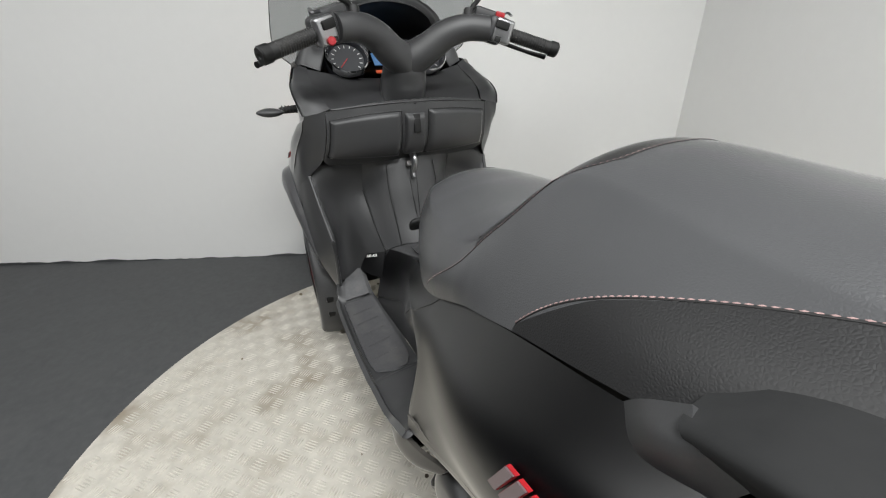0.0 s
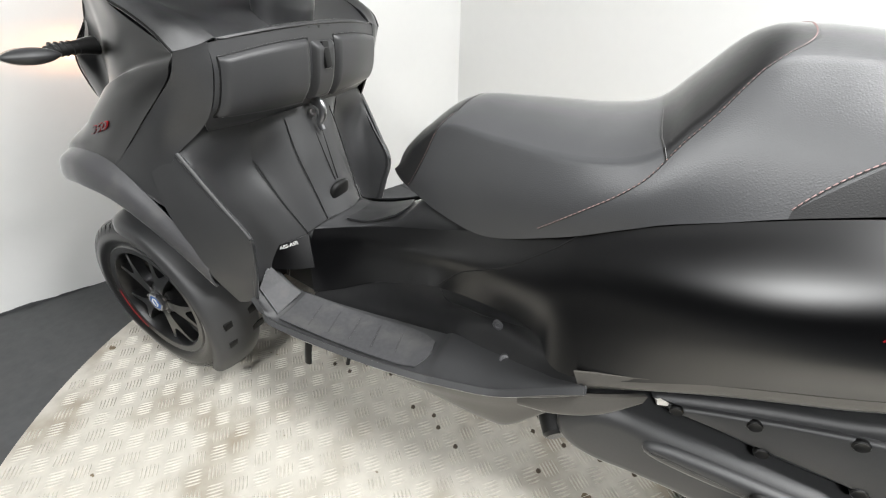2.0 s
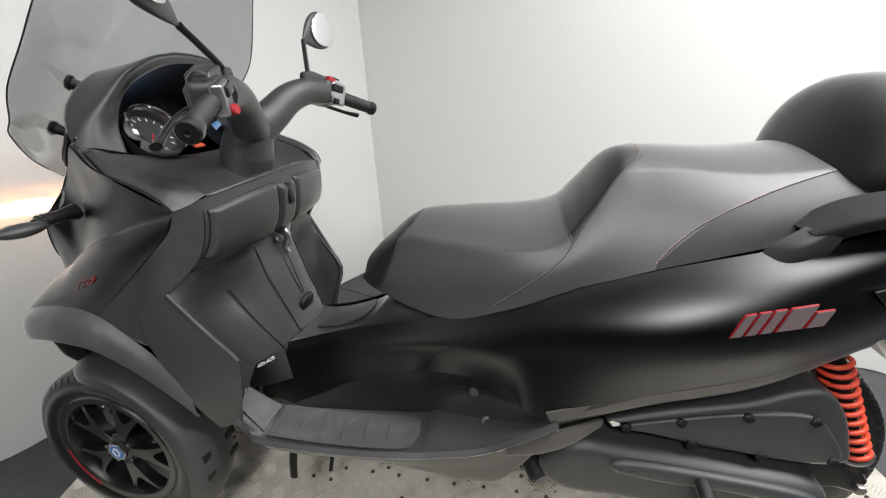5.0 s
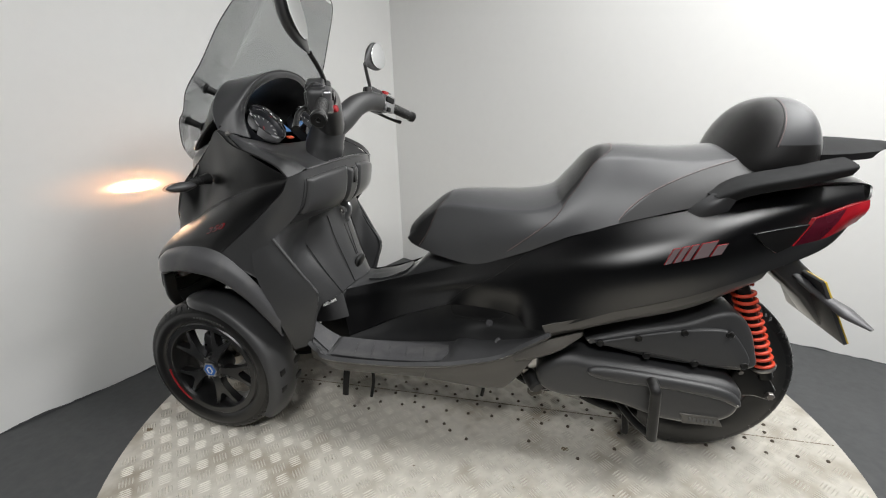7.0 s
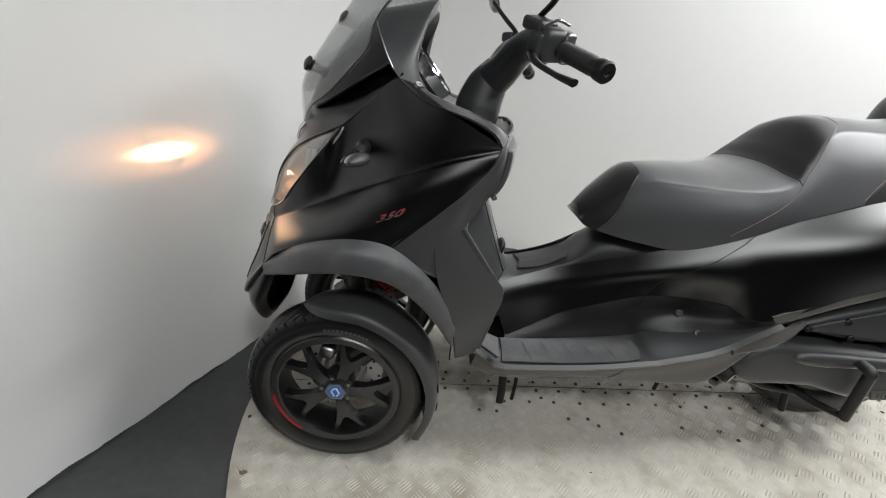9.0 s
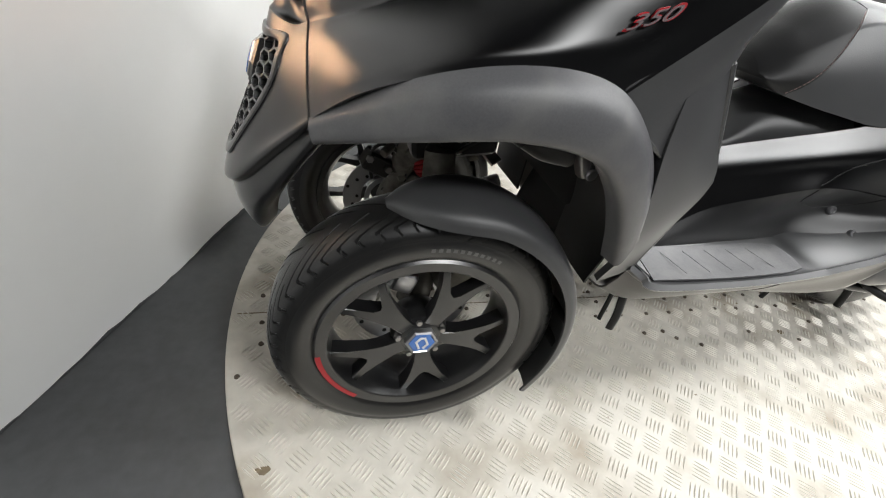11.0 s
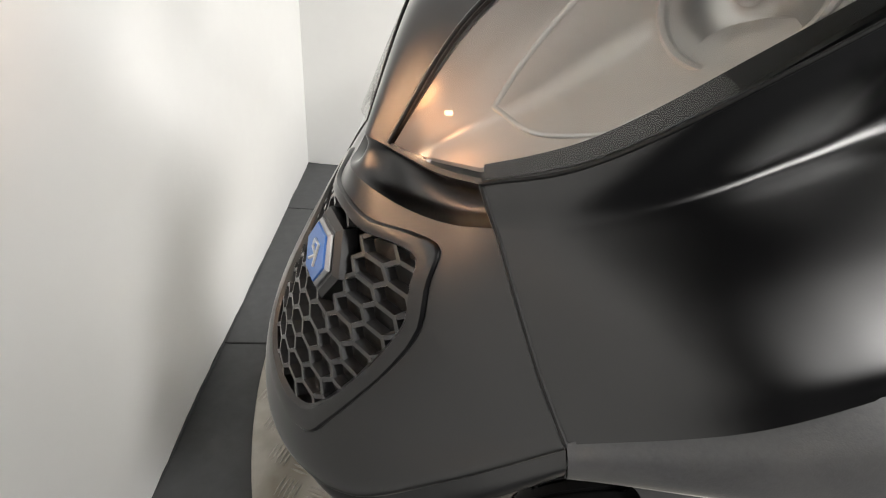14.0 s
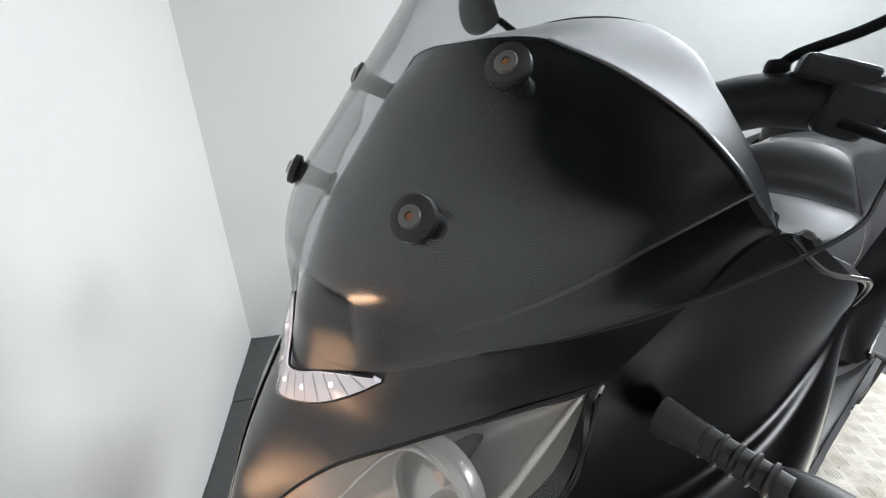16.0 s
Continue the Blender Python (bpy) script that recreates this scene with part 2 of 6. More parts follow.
# for the unseen ceiling: colour chosen dark so upward paint reflections stay black
CEILING = material("unseen_ceiling_dark", (0.035, 0.035, 0.035), 0.8, vary=0.05)
# for the two unseen walls: dark so the black bodywork mirrors little light
DARK_WALL = material("unseen_wall_dark", (0.018, 0.018, 0.019), 0.7, vary=0.1)
FLOOR = material("black_painted_floor", (0.058, 0.060, 0.062), 0.55, vary=0.3, scale=40, bump=0.2, bump_scale=120, stain=0.35, stain_scale=3,
                 stain_color=(0.080, 0.081, 0.082))
PLATE = material("cream_tread_plate", (0.50, 0.475, 0.422), 0.55, 0.0, vary=0.24, scale=30, bump=0.15, bump_scale=200, stain=0.8,
                 stain_scale=5.5, stain_color=(0.22, 0.18, 0.125))
BAR = material("worn_tread_bar", (0.56, 0.535, 0.475), 0.45, 0.1, vary=0.3, scale=60, stain=0.4, stain_scale=6, stain_color=(0.42, 0.40, 0.35))
HOUSING = material("light_grey_lamp_housing", (0.66, 0.645, 0.63), 0.30, 0.35, vary=0.06, rough_vary=0.08)
RIVET = material("dull_rivet", (0.085, 0.068, 0.050), 0.42, 0.5, vary=0.4, scale=60)
DIRT = material("dry_dirt", (0.16, 0.125, 0.08), 0.9, vary=0.4, scale=90)


# ---- building helpers ----
def link_mesh(name, verts, faces, mats, parent=None, angle=40, face_mats=None, label=""):
    me = bpy.data.meshes.new(name)
    me.from_pydata([tuple(v) for v in verts], [], faces)
    for m in (mats if isinstance(mats, (list, tuple)) else [mats]):
        me.materials.append(m)
    if face_mats is not None:
        me.polygons.foreach_set("material_index", face_mats)
    bm = bmesh.new()
    bm.from_mesh(me)
    bmesh.ops.recalc_face_normals(bm, faces=bm.faces)
    bm.to_mesh(me)
    bm.free()
    me.polygons.foreach_set("use_smooth", [True] * len(me.polygons))
    me.update()
    me.set_sharp_from_angle(angle=radians(angle))
    ob = new(name, me)
    if parent is not None:
        ob.parent = parent
    if label:
        ob["label"] = label
    return ob


def part(name, bm, mat, parent, label="", angle=40):
    me = bpy.data.meshes.new(name)
    bmesh.ops.recalc_face_normals(bm, faces=bm.faces)
    bm.to_mesh(me)
    bm.free()
    me.materials.append(mat)
    me.polygons.foreach_set("use_smooth", [True] * len(me.polygons))
    me.set_sharp_from_angle(angle=radians(angle))
    ob = new(name, me)
    ob.parent = parent
    if label:
        ob["label"] = label
    return ob


def spline(pts, n, closed=False):
    """n points along a smooth curve through pts."""
    p = np.array(pts, float)
    k = len(p)
    if k == 2:
        s = np.linspace(0, 1, n)[:, None]
        return p[0] * (1 - s) + p[1] * s
    out = []
    span = k if closed else k - 1
    for i in range(n):
        u = i / n * span if closed else i / (n - 1) * span
        a = min(int(u), span - 1)
        f = u - a
        if closed:
            p0, p1, p2, p3 = p[(a - 1) % k], p[a % k], p[(a + 1) % k], p[(a + 2) % k]
        else:
            p1, p2 = p[a], p[a + 1]
            p0 = p[a - 1] if a > 0 else 2 * p1 - p2
            p3 = p[a + 2] if a + 2 < k else 2 * p2 - p1
        out.append(0.5 * (2 * p1 + (p2 - p0) * f + (2 * p0 - 5 * p1 + 4 * p2 - p3) * f * f + (3 * p1 - p0 - 3 * p2 + p3) * f ** 3))
    return np.array(out)


def smooth_grid(rows, nu, nv):
    """rows of control points to an nv x nu grid of points."""
    lines = [spline(r, nu) for r in rows]
    return np.stack([spline([ln[i] for ln in lines], nv) for i in range(nu)], axis=1)


def flip(rows):
    return [[(p[0], -p[1], p[2]) for p in r] for r in rows]


def whole(rows):
    """Rows that end at the middle plane, carried on over it to the other side."""
    return [list(r) + [(p[0], -p[1], p[2]) for p in reversed(r[:-1])] for r in rows]


def sheet(name, rows, mat, parent, nu=24, nv=16, thick=0.004, label="", angle=50, inward=None, skip=None):
    """A bowed panel with thickness through a grid of control points."""
    g = smooth_grid(rows, nu, nv)
    du = np.gradient(g, axis=1)
    dv = np.gradient(g, axis=0)
    nrm = np.cross(du, dv)
    nrm /= np.maximum(np.linalg.norm(nrm, axis=2, keepdims=True), 1e-9)
    ref = np.array(inward if inward is not None else (0.6, 0.0, 0.55))
    mid = g[nv // 2, nu // 2]
    if np.dot(nrm[nv // 2, nu // 2], ref - mid) < 0:
        nrm = -nrm
    back = g + nrm * thick
    verts = list(g.reshape(-1, 3)) + list(back.reshape(-1, 3))
    off = nu * nv
    faces = []
    for j in range(nv - 1):
        for i in range(nu - 1):
            a = j * nu + i
            if skip and skip(g[j:j + 2, i:i + 2].reshape(-1, 3).mean(axis=0)):
                continue
            faces.append((a, a + 1, a + nu + 1, a + nu))
            faces.append((off + a, off + a + nu, off + a + nu + 1, off + a + 1))
    edge = [i for i in range(nu)] + [j * nu + nu - 1 for j in range(1, nv)] + [(nv - 1) * nu + i for i in range(nu - 2, -1, -1)] + \
        [j * nu for j in range(nv - 2, 0, -1)]
    for a, b in zip(edge, edge[1:] + edge[:1]):
        faces.append((b, a, off + a, off + b))
    bm = bmesh.new()
    vs = [bm.verts.new(v) for v in verts]
    for f in faces:
        try:
            bm.faces.new([vs[i] for i in f])
        except ValueError:
            pass
    return part(name, bm, mat, parent, label, angle)


def pair(name, rows, mat, parent, **kw):
    """A panel on the near side and its mirror image on the far side."""
    return sheet(name, rows, mat, parent, **kw), sheet(name, flip(rows), mat, parent, **kw)


def tube(name, pts, radius, mat, parent, n=24, sides=12, label="", smooth=True, caps=True, flat=1.0):
    """A round bar along a curve; radius: a number or a list that runs along it."""
    c = spline(pts, n) if smooth else np.array(pts, float)
    n = len(c)
    rad = np.interp(np.linspace(0, 1, n), np.linspace(0, 1, len(radius)), radius) if isinstance(radius, (list, tuple)) else np.full(n, radius)
    tan = np.gradient(c, axis=0)
    tan /= np.maximum(np.linalg.norm(tan, axis=1, keepdims=True), 1e-9)
    up = np.array((0, 0, 1.0)) if abs(tan[0][2]) < 0.9 else np.array((1.0, 0, 0))
    bm = bmesh.new()
    rings = []
    for i in range(n):
        s = np.cross(tan[i], up)
        s /= np.linalg.norm(s)
        up = np.cross(s, tan[i])
        rings.append([bm.verts.new(c[i] + rad[i] * (math.cos(a) * s + flat * math.sin(a) * up)) for a in np.linspace(0, 2 * math.pi, sides, endpoint=False)])
    for a, b in zip(rings, rings[1:]):
        for k in range(sides):
            bm.faces.new((a[k], a[(k + 1) % sides], b[(k + 1) % sides], b[k]))
    if caps:
        bm.faces.new(rings[0][::-1])
        bm.faces.new(rings[-1])
    return part(name, bm, mat, parent, label, 50)


def turned(name, profile, centre, axis, mat, parent, sides=48, label="", angle=35):
    """A turned body: profile of (radius, along) round an axis through centre."""
    ax = Vector(axis).normalized()
    m = ax.to_track_quat("Z", "Y").to_matrix()
    bm = bmesh.new()
    rings = []
    for r, h in profile:
        if r < 1e-5:
            rings.append([bm.verts.new(Vector(centre) + m @ Vector((0, 0, h)))])
        else:
            rings.append([bm.verts.new(Vector(centre) + m @ Vector((r * math.cos(a), r * math.sin(a), h)))
                          for a in np.linspace(0, 2 * math.pi, sides, endpoint=False)])
    for a, b in zip(rings, rings[1:]):
        for k in range(sides):
            q = [a[k % len(a)], a[(k + 1) % len(a)], b[(k + 1) % len(b)], b[k % len(b)]]
            q = [v for i, v in enumerate(q) if v not in q[:i]]
            if len(q) > 2:
                bm.faces.new(q)
    return part(name, bm, mat, parent, label, angle)


def slab(name, outline, y0, y1, mat, parent, bevel=0.006, label="", n=0, segments=3):
    """A plate with the outline (x, z) between two depths, its outer edge rounded. n: smooth the outline to n points."""
    o = spline(outline, n, True) if n else np.array(outline, float)
    bm = bmesh.new()
    a = [bm.verts.new((x, y0, z)) for x, z in o]
    f = bm.faces.new(a)
    r = bmesh.ops.extrude_face_region(bm, geom=[f])
    bmesh.ops.translate(bm, verts=[v for v in r["geom"] if isinstance(v, bmesh.types.BMVert)], vec=(0, y1 - y0, 0))
    if bevel:
        es = [e for e in bm.edges if all(abs(v.co.y - y1) < 1e-6 for v in e.verts)]
        bmesh.ops.bevel(bm, geom=es, offset=bevel, segments=segments, affect="EDGES", profile=0.5)
    bmesh.ops.triangulate(bm, faces=[f for f in bm.faces if len(f.verts) > 4])
    return part(name, bm, mat, parent, label, 35)


def block(name, size, m, mat, parent, bevel=0.003, label="", segments=2):
    bm = bmesh.new()
    bmesh.ops.create_cube(bm, size=1)
    bmesh.ops.scale(bm, vec=size, verts=bm.verts)
    if bevel:
        bmesh.ops.bevel(bm, geom=bm.edges[:], offset=bevel, segments=segments, affect="EDGES", profile=0.6)
    bmesh.ops.transform(bm, matrix=m, verts=bm.verts)
    return part(name, bm, mat, parent, label, 35)


def blob(name, centre, size, mat, parent, power=2.6, nu=32, nv=20, m=None, label=""):
    """A rounded cushion-like body."""
    def s(v, e):
        return math.copysign(abs(v) ** e, v)
    e = 2 / power
    bm = bmesh.new()
    rows = []
    for j in range(nv + 1):
        b = -math.pi / 2 + math.pi * j / nv
        rows.append([bm.verts.new((size[0] * s(math.cos(b), e) * s(math.cos(a), e), size[1] * s(math.cos(b), e) * s(math.sin(a), e),
                                   size[2] * s(math.sin(b), e))) for a in np.linspace(0, 2 * math.pi, nu, endpoint=False)])
    for a, b in zip(rows, rows[1:]):
        for k in range(nu):
            bm.faces.new((a[k], a[(k + 1) % nu], b[(k + 1) % nu], b[k]))
    bmesh.ops.remove_doubles(bm, verts=bm.verts, dist=1e-6)
    bmesh.ops.transform(bm, matrix=Matrix.Translation(centre) @ (m or Matrix.Identity(4)), verts=bm.verts)
    return part(name, bm, mat, parent, label, 60)


def on_grid(rows, u, v, lift=0.0, away=(0.6, 0.0, 0.55)):
    """The point of a bowed panel at u (along a row) and v (down the rows), lifted off it away from a place inside."""
    def at(a, c):
        col = [spline_at(r, a) for r in rows]
        return spline_at(col, c)
    p = at(u, v)
    du = at(min(u + .01, 1), v) - at(max(u - .01, 0), v)
    dv = at(u, min(v + .01, 1)) - at(u, max(v - .01, 0))
    n = np.cross(du, dv)
    n /= max(np.linalg.norm(n), 1e-9)
    if np.dot(n, p - np.array(away)) < 0:
        n = -n
    return p + n * lift


def spline_at(pts, f):
    p = np.array(pts, float)
    k = len(p) - 1
    u = min(max(f, 0), 1) * k
    a = min(int(u), k - 1)
    f = u - a
    p1, p2 = p[a], p[a + 1]
    p0 = p[a - 1] if a > 0 else 2 * p1 - p2
    p3 = p[a + 2] if a + 2 <= k else 2 * p2 - p1
    return 0.5 * (2 * p1 + (p2 - p0) * f + (2 * p0 - 5 * p1 + 4 * p2 - p3) * f * f + (3 * p1 - p0 - 3 * p2 + p3) * f ** 3)


def raised(name, rows, u0, u1, v0, v1, lift, mat, parent, away, label="", nu=18, nv=14, round_by=0.12):
    """A lid with rounded rim that stands off a bowed panel."""
    g = []
    for j in range(nv):
        f = j / (nv - 1)
        row = []
        for i in range(nu):
            e = i / (nu - 1)
            rim = min(min(e, 1 - e) * nu / 2.2, min(f, 1 - f) * nv / 2.2, 1.0)
            h = lift * math.sin(rim * math.pi / 2) if rim < 1 else lift
            row.append(on_grid(rows, u0 + (u1 - u0) * e, v0 + (v1 - v0) * f, h - 0.001 if rim == 0 else h, away))
        g.append(row)
    verts = [p for r in g for p in r]
    faces = [(j * nu + i, j * nu + i + 1, (j + 1) * nu + i + 1, (j + 1) * nu + i) for j in range(nv - 1) for i in range(nu - 1)]
    bm = bmesh.new()
    vs = [bm.verts.new(v) for v in verts]
    for f in faces:
        bm.faces.new([vs[i] for i in f])
    return part(name, bm, mat, parent, label, 50)


def gap(name, rows, uv, parent, away, radius=0.0014, mat=None, n=40, label="panel gap"):
    c = spline(uv, n)
    return tube(name, [on_grid(rows, u, v, 0.0002, away) for u, v in c], radius, mat or DEEP, parent, n, 6, label, smooth=False)


# ---- room ----
def quad_wall(name, p, q, z0, z1, thick, mat, outward):
    """An upright wall from p to q with its inner face on that line."""
    o = outward * thick
    bm = bmesh.new()
    base = [p, q, q + o, p + o]
    lo = [bm.verts.new((v.x, v.y, z0)) for v in base]
    hi = [bm.verts.new((v.x, v.y, z1)) for v in base]
    bm.faces.new(lo)
    bm.faces.new(hi)
    for i in range(4):
        bm.faces.new((lo[i], lo[(i + 1) % 4], hi[(i + 1) % 4], hi[i]))
    return tagged(part(name, bm, mat, None, "", 30), kind="structure")


LEN_A, LEN_B = 4.6, 4.4
tagged(quad_wall("wall_west", room_point(0, 0, 0), room_point(LEN_A, 0, 0), FLOOR_Z, CEIL_Z, 0.12, WALL, -WALL_B), "plain white painted wall with scuffs", "wall")
tagged(quad_wall("wall_north", room_point(-0.0, 0, 0), room_point(0, LEN_B, 0), FLOOR_Z, CEIL_Z, 0.12, WALL, -WALL_A), "plain white painted wall with scuffs", "wall")
# added unseen walls that close the room, dark to keep paint reflections black
tagged(quad_wall("wall_south", room_point(LEN_A, 0, 0), room_point(LEN_A, LEN_B, 0), FLOOR_Z, CEIL_Z, 0.12, DARK_WALL, WALL_A), "unseen dark wall, added to keep reflections black", "wall")
tagged(quad_wall("wall_east", room_point(0, LEN_B, 0), room_point(LEN_A, LEN_B, 0), FLOOR_Z, CEIL_Z, 0.12, DARK_WALL, WALL_B), "unseen dark wall, added to keep reflections black", "wall")


def flat_slab(name, z0, z1, mat, grow):
    bm = bmesh.new()
    c = [room_point(-grow, -grow, 0), room_point(LEN_A + grow, -grow, 0), room_point(LEN_A + grow, LEN_B + grow, 0), room_point(-grow, LEN_B + grow, 0)]
    lo = [bm.verts.new((v.x, v.y, z0)) for v in c]
    hi = [bm.verts.new((v.x, v.y, z1)) for v in c]
    bm.faces.new(lo)
    bm.faces.new(hi)
    for i in range(4):
        bm.faces.new((lo[i], lo[(i + 1) % 4], hi[(i + 1) % 4], hi[i]))
    return part(name, bm, mat, None)


tagged(flat_slab("floor", FLOOR_Z - 0.1, FLOOR_Z, FLOOR, 0.12), "black painted board floor with scuffs", "floor", kind="structure")
# ceiling out of view, its dark tone holds down reflections from above
tagged(flat_slab("ceiling", CEIL_Z, CEIL_Z + 0.1, CEILING, 0.12), "unseen ceiling, set dark to keep reflections black", "ceiling", kind="structure")

# ---- turntable ----
DISC_X, DISC_Y, DISC_R = 0.826, 0.076, 1.193
table = tagged(new("turntable"), "round cream tread-plate display platform with rivets", "platform")
table.location = (DISC_X, DISC_Y, 0)
turned("deck", [(0, FLOOR_Z), (DISC_R - 0.004, FLOOR_Z), (DISC_R, FLOOR_Z + 0.002), (DISC_R, -0.002), (DISC_R - 0.002, 0), (0, 0)], (0, 0, 0), (0, 0, 1), PLATE, table, 200)


def tread_bars():
    """Groups of short raised bars, each group turned a quarter against its neighbours."""
    verts, faces = [], []
    pitch = 0.0500
    n = int(DISC_R / pitch) + 2
    turn0 = radians(45)
    for i in range(-n, n + 1):
        for j in range(-n, n + 1):
            gx, gy = i * pitch, j * pitch
            x0, y0 = gx * math.cos(turn0) - gy * math.sin(turn0), gx * math.sin(turn0) + gy * math.cos(turn0)
            if math.hypot(x0, y0) > DISC_R - 0.025:
                continue
            a = turn0 + (radians(90) if (i + j) % 2 else 0)
            ca, sa = math.cos(a), math.sin(a)
            for k in range(5):
                off = (k - 2) * 0.0084
                half = 0.0205 - 0.0012 * abs(k - 2)
                ring = [(-half, 0, 0), (-half * 0.4, -0.0021, 0), (half * 0.4, -0.0021, 0), (half, 0, 0), (half * 0.4, 0.0021, 0), (-half * 0.4, 0.0021, 0),
                        (-half * 0.55, 0, 0.0021), (half * 0.55, 0, 0.0021)]
                b = len(verts)
                for u, v, z in ring:
                    v += off
                    verts.append((x0 + u * ca - v * sa, y0 + u * sa + v * ca, z))
                faces += [(b, b + 1, b + 6), (b + 1, b + 2, b + 7, b + 6), (b + 2, b + 3, b + 7), (b + 3, b + 4, b + 7), (b + 4, b + 5, b + 6, b + 7), (b + 5, b, b + 6)]
    ob = link_mesh("raised_tread", verts, faces, BAR, table, 20)
    return tagged(ob, kind="stuff")


tread_bars()

rivet_profile = [(0, .0018), (.0020, .0018), (.0026, .0040), (.0048, .0036), (.0058, .0012), (.0062, 0), (0, -.001)]
first_rivet = turned("rivet", rivet_profile, (0, 0, 0), (0, 0, 1), RIVET, table, 10)
spots = [(.410, -.064), (.760, -.091), (.699, -.094), (.844, -.151), (.623, -.001), (.785, -.119), (.468, -.067), (-.325, -.128), (-.298, .019), (-.293, -.041), (-.355, .040), (1.05, -.12), (1.20, -.16), (1.32, -.10)]
for k in range(27):
    spots += [(-.302 + .0855 * k, .113), (-.278 + .0805 * k, .076), (-.268 + .0805 * k, .034)]
    if k < 19:
        spots.append((.495 + .0855 * k, -.023))
rnd = random.Random(4)
first = True
for x, y in spots:
    x, y = x - DISC_X + rnd.uniform(-.004, .004), y - DISC_Y + rnd.uniform(-.003, .003)
    if math.hypot(x, y) > DISC_R - .02:
        continue
    ob = first_rivet if first else first_rivet.copy()
    if not first:
        scene.collection.objects.link(ob)
    ob.location = (x, y, 0)
    first = False
for y in (.053,):
    block("plate_joint", (2 * DISC_R - .03, .0025, .0012), pose(0, y - DISC_Y, .0004), DIRT, table, 0, "dirty joint between plates")
for k in range(26):
    x, y = (-.258 - DISC_X, -.323 - DISC_Y) if k == 0 else (1.167 - DISC_X, -.129 - DISC_Y) if k == 1 else (rnd.uniform(-1, .9), rnd.uniform(-.9, .6))
    if math.hypot(x, y) > DISC_R - .03:
        continue
    r = .016 if k < 2 else rnd.uniform(.002, .007)
    bm = bmesh.new()
    ring = [bm.verts.new((x + r * rnd.uniform(.5, 1.2) * math.cos(a), y + r * .6 * rnd.uniform(.5, 1.2) * math.sin(a), .0004)) for a in np.linspace(0, 6.28, 9, endpoint=False)]
    top = bm.verts.new((x, y, .0022))
    for i in range(9):
        bm.faces.new((ring[i], ring[(i + 1) % 9], top))
    part("dirt_speck", bm, DIRT, table, "brown dirt speck")


def ragged_base(name, p, q, inward):
    """Black floor paint that laps a little way up the wall."""
    bm = bmesh.new()
    n = 260
    rnd = random.Random(7)
    prev = None
    h = .006
    for i in range(n + 1):
        c = p.lerp(q, i / n) + inward * .002
        h = min(.014, max(.001, h + rnd.uniform(-.003, .003)))
        pts = [bm.verts.new((c.x, c.y, FLOOR_Z)), bm.verts.new((c.x, c.y, FLOOR_Z + h)), bm.verts.new((c.x - inward.x * .003, c.y - inward.y * .003, FLOOR_Z + h))]
        if prev:
            bm.faces.new((prev[0], pts[0], pts[1], prev[1]))
            bm.faces.new((prev[1], pts[1], pts[2], prev[2]))
        prev = pts
    return tagged(part(name, bm, FLOOR, None), "ragged black paint edge at the foot of the wall", "trim", kind="structure")


ragged_base("trim_west", room_point(0.0, 0, 0), room_point(LEN_A, 0, 0), WALL_B)
ragged_base("trim_north", room_point(0, 0.0, 0), room_point(0, LEN_B, 0), WALL_A)
for a0, a1, b0, b1 in ((0.45, 0.45, 0.0, 1.0), (1.15, 1.15, 0.0, 0.55), (0.0, 1.0, 1.9, 1.9), (0.3, 2.0, 2.9, 2.9)):
    p, q = room_point(a0, b0, 0), room_point(a1, b1, 0)
    d = (q - p)
    ang = math.degrees(math.atan2(d.y, d.x))
    c = (p + q) / 2
    tagged(block("floor_joint", (d.length, .004, .002), pose(c.x, c.y, FLOOR_Z + .0006, 0, 0, ang), DEEP, None, 0), "dark joint between floor boards", "trim", kind="structure")

# ---- scooter ----
scooter = tagged(new("three_wheeled_scooter"), "matt black three-wheeled maxi scooter with grey seat, parked on the platform", "scooter")
scooter.location = (0, 0.02, 0)
S = scooter

# side fairing and nose
fairing_rows = [
    [(-.175, -.102, .689), (-.121, -.155, .727), (-.064, -.199, .794), (.005, -.231, .860), (.045, -.216, .912), (.114, -.237, .964), (.181, -.264, 1.010), (.276, -.297, .955), (.388, -.290, .888)],
    [(-.173, -.111, .677), (-.130, -.152, .706), (-.076, -.186, .752), (-.012, -.209, .800), (.038, -.208, .838), (.106, -.232, .880), (.186, -.264, .920), (.281, -.290, .908), (.388, -.289, .885)],
    [(-.170, -.118, .666), (-.138, -.151, .684), (-.084, -.180, .711), (-.030, -.195, .736), (.027, -.209, .761), (.100, -.246, .796), (.190, -.276, .834), (.286, -.287, .862), (.387, -.287, .881)],
    [(-.170, -.126, .660), (-.136, -.163, .678), (-.082, -.196, .703), (-.027, -.217, .727), (.032, -.237, .751), (.104, -.270, .784), (.192, -.292, .820), (.283, -.297, .848), (.380, -.293, .868)],
    [(-.171, -.150, .640), (-.130, -.205, .664), (-.078, -.240, .686), (-.018, -.264, .709), (.045, -.283, .731), (.115, -.302, .759), (.195, -.312, .789), (.275, -.310, .815), (.364, -.297, .841)],
    [(-.171, -.188, .606), (-.125, -.247, .643), (-.070, -.281, .667), (-.008, -.302, .690), (.055, -.313, .705), (.120, -.317, .722), (.180, -.319, .738), (.235, -.316, .752), (.298, -.312, .779)],
    [(-.169, -.222, .579), (-.118, -.270, .628), (-.062, -.293, .656), (.000, -.309, .676), (.050, -.317, .686), (.090, -.320, .688), (.120, -.321, .686), (.145, -.321, .679), (.163, -.321, .669)],
]
pair("side_fairing", fairing_rows, PAINT, S, nu=90, nv=56, label="matt black front side panel")
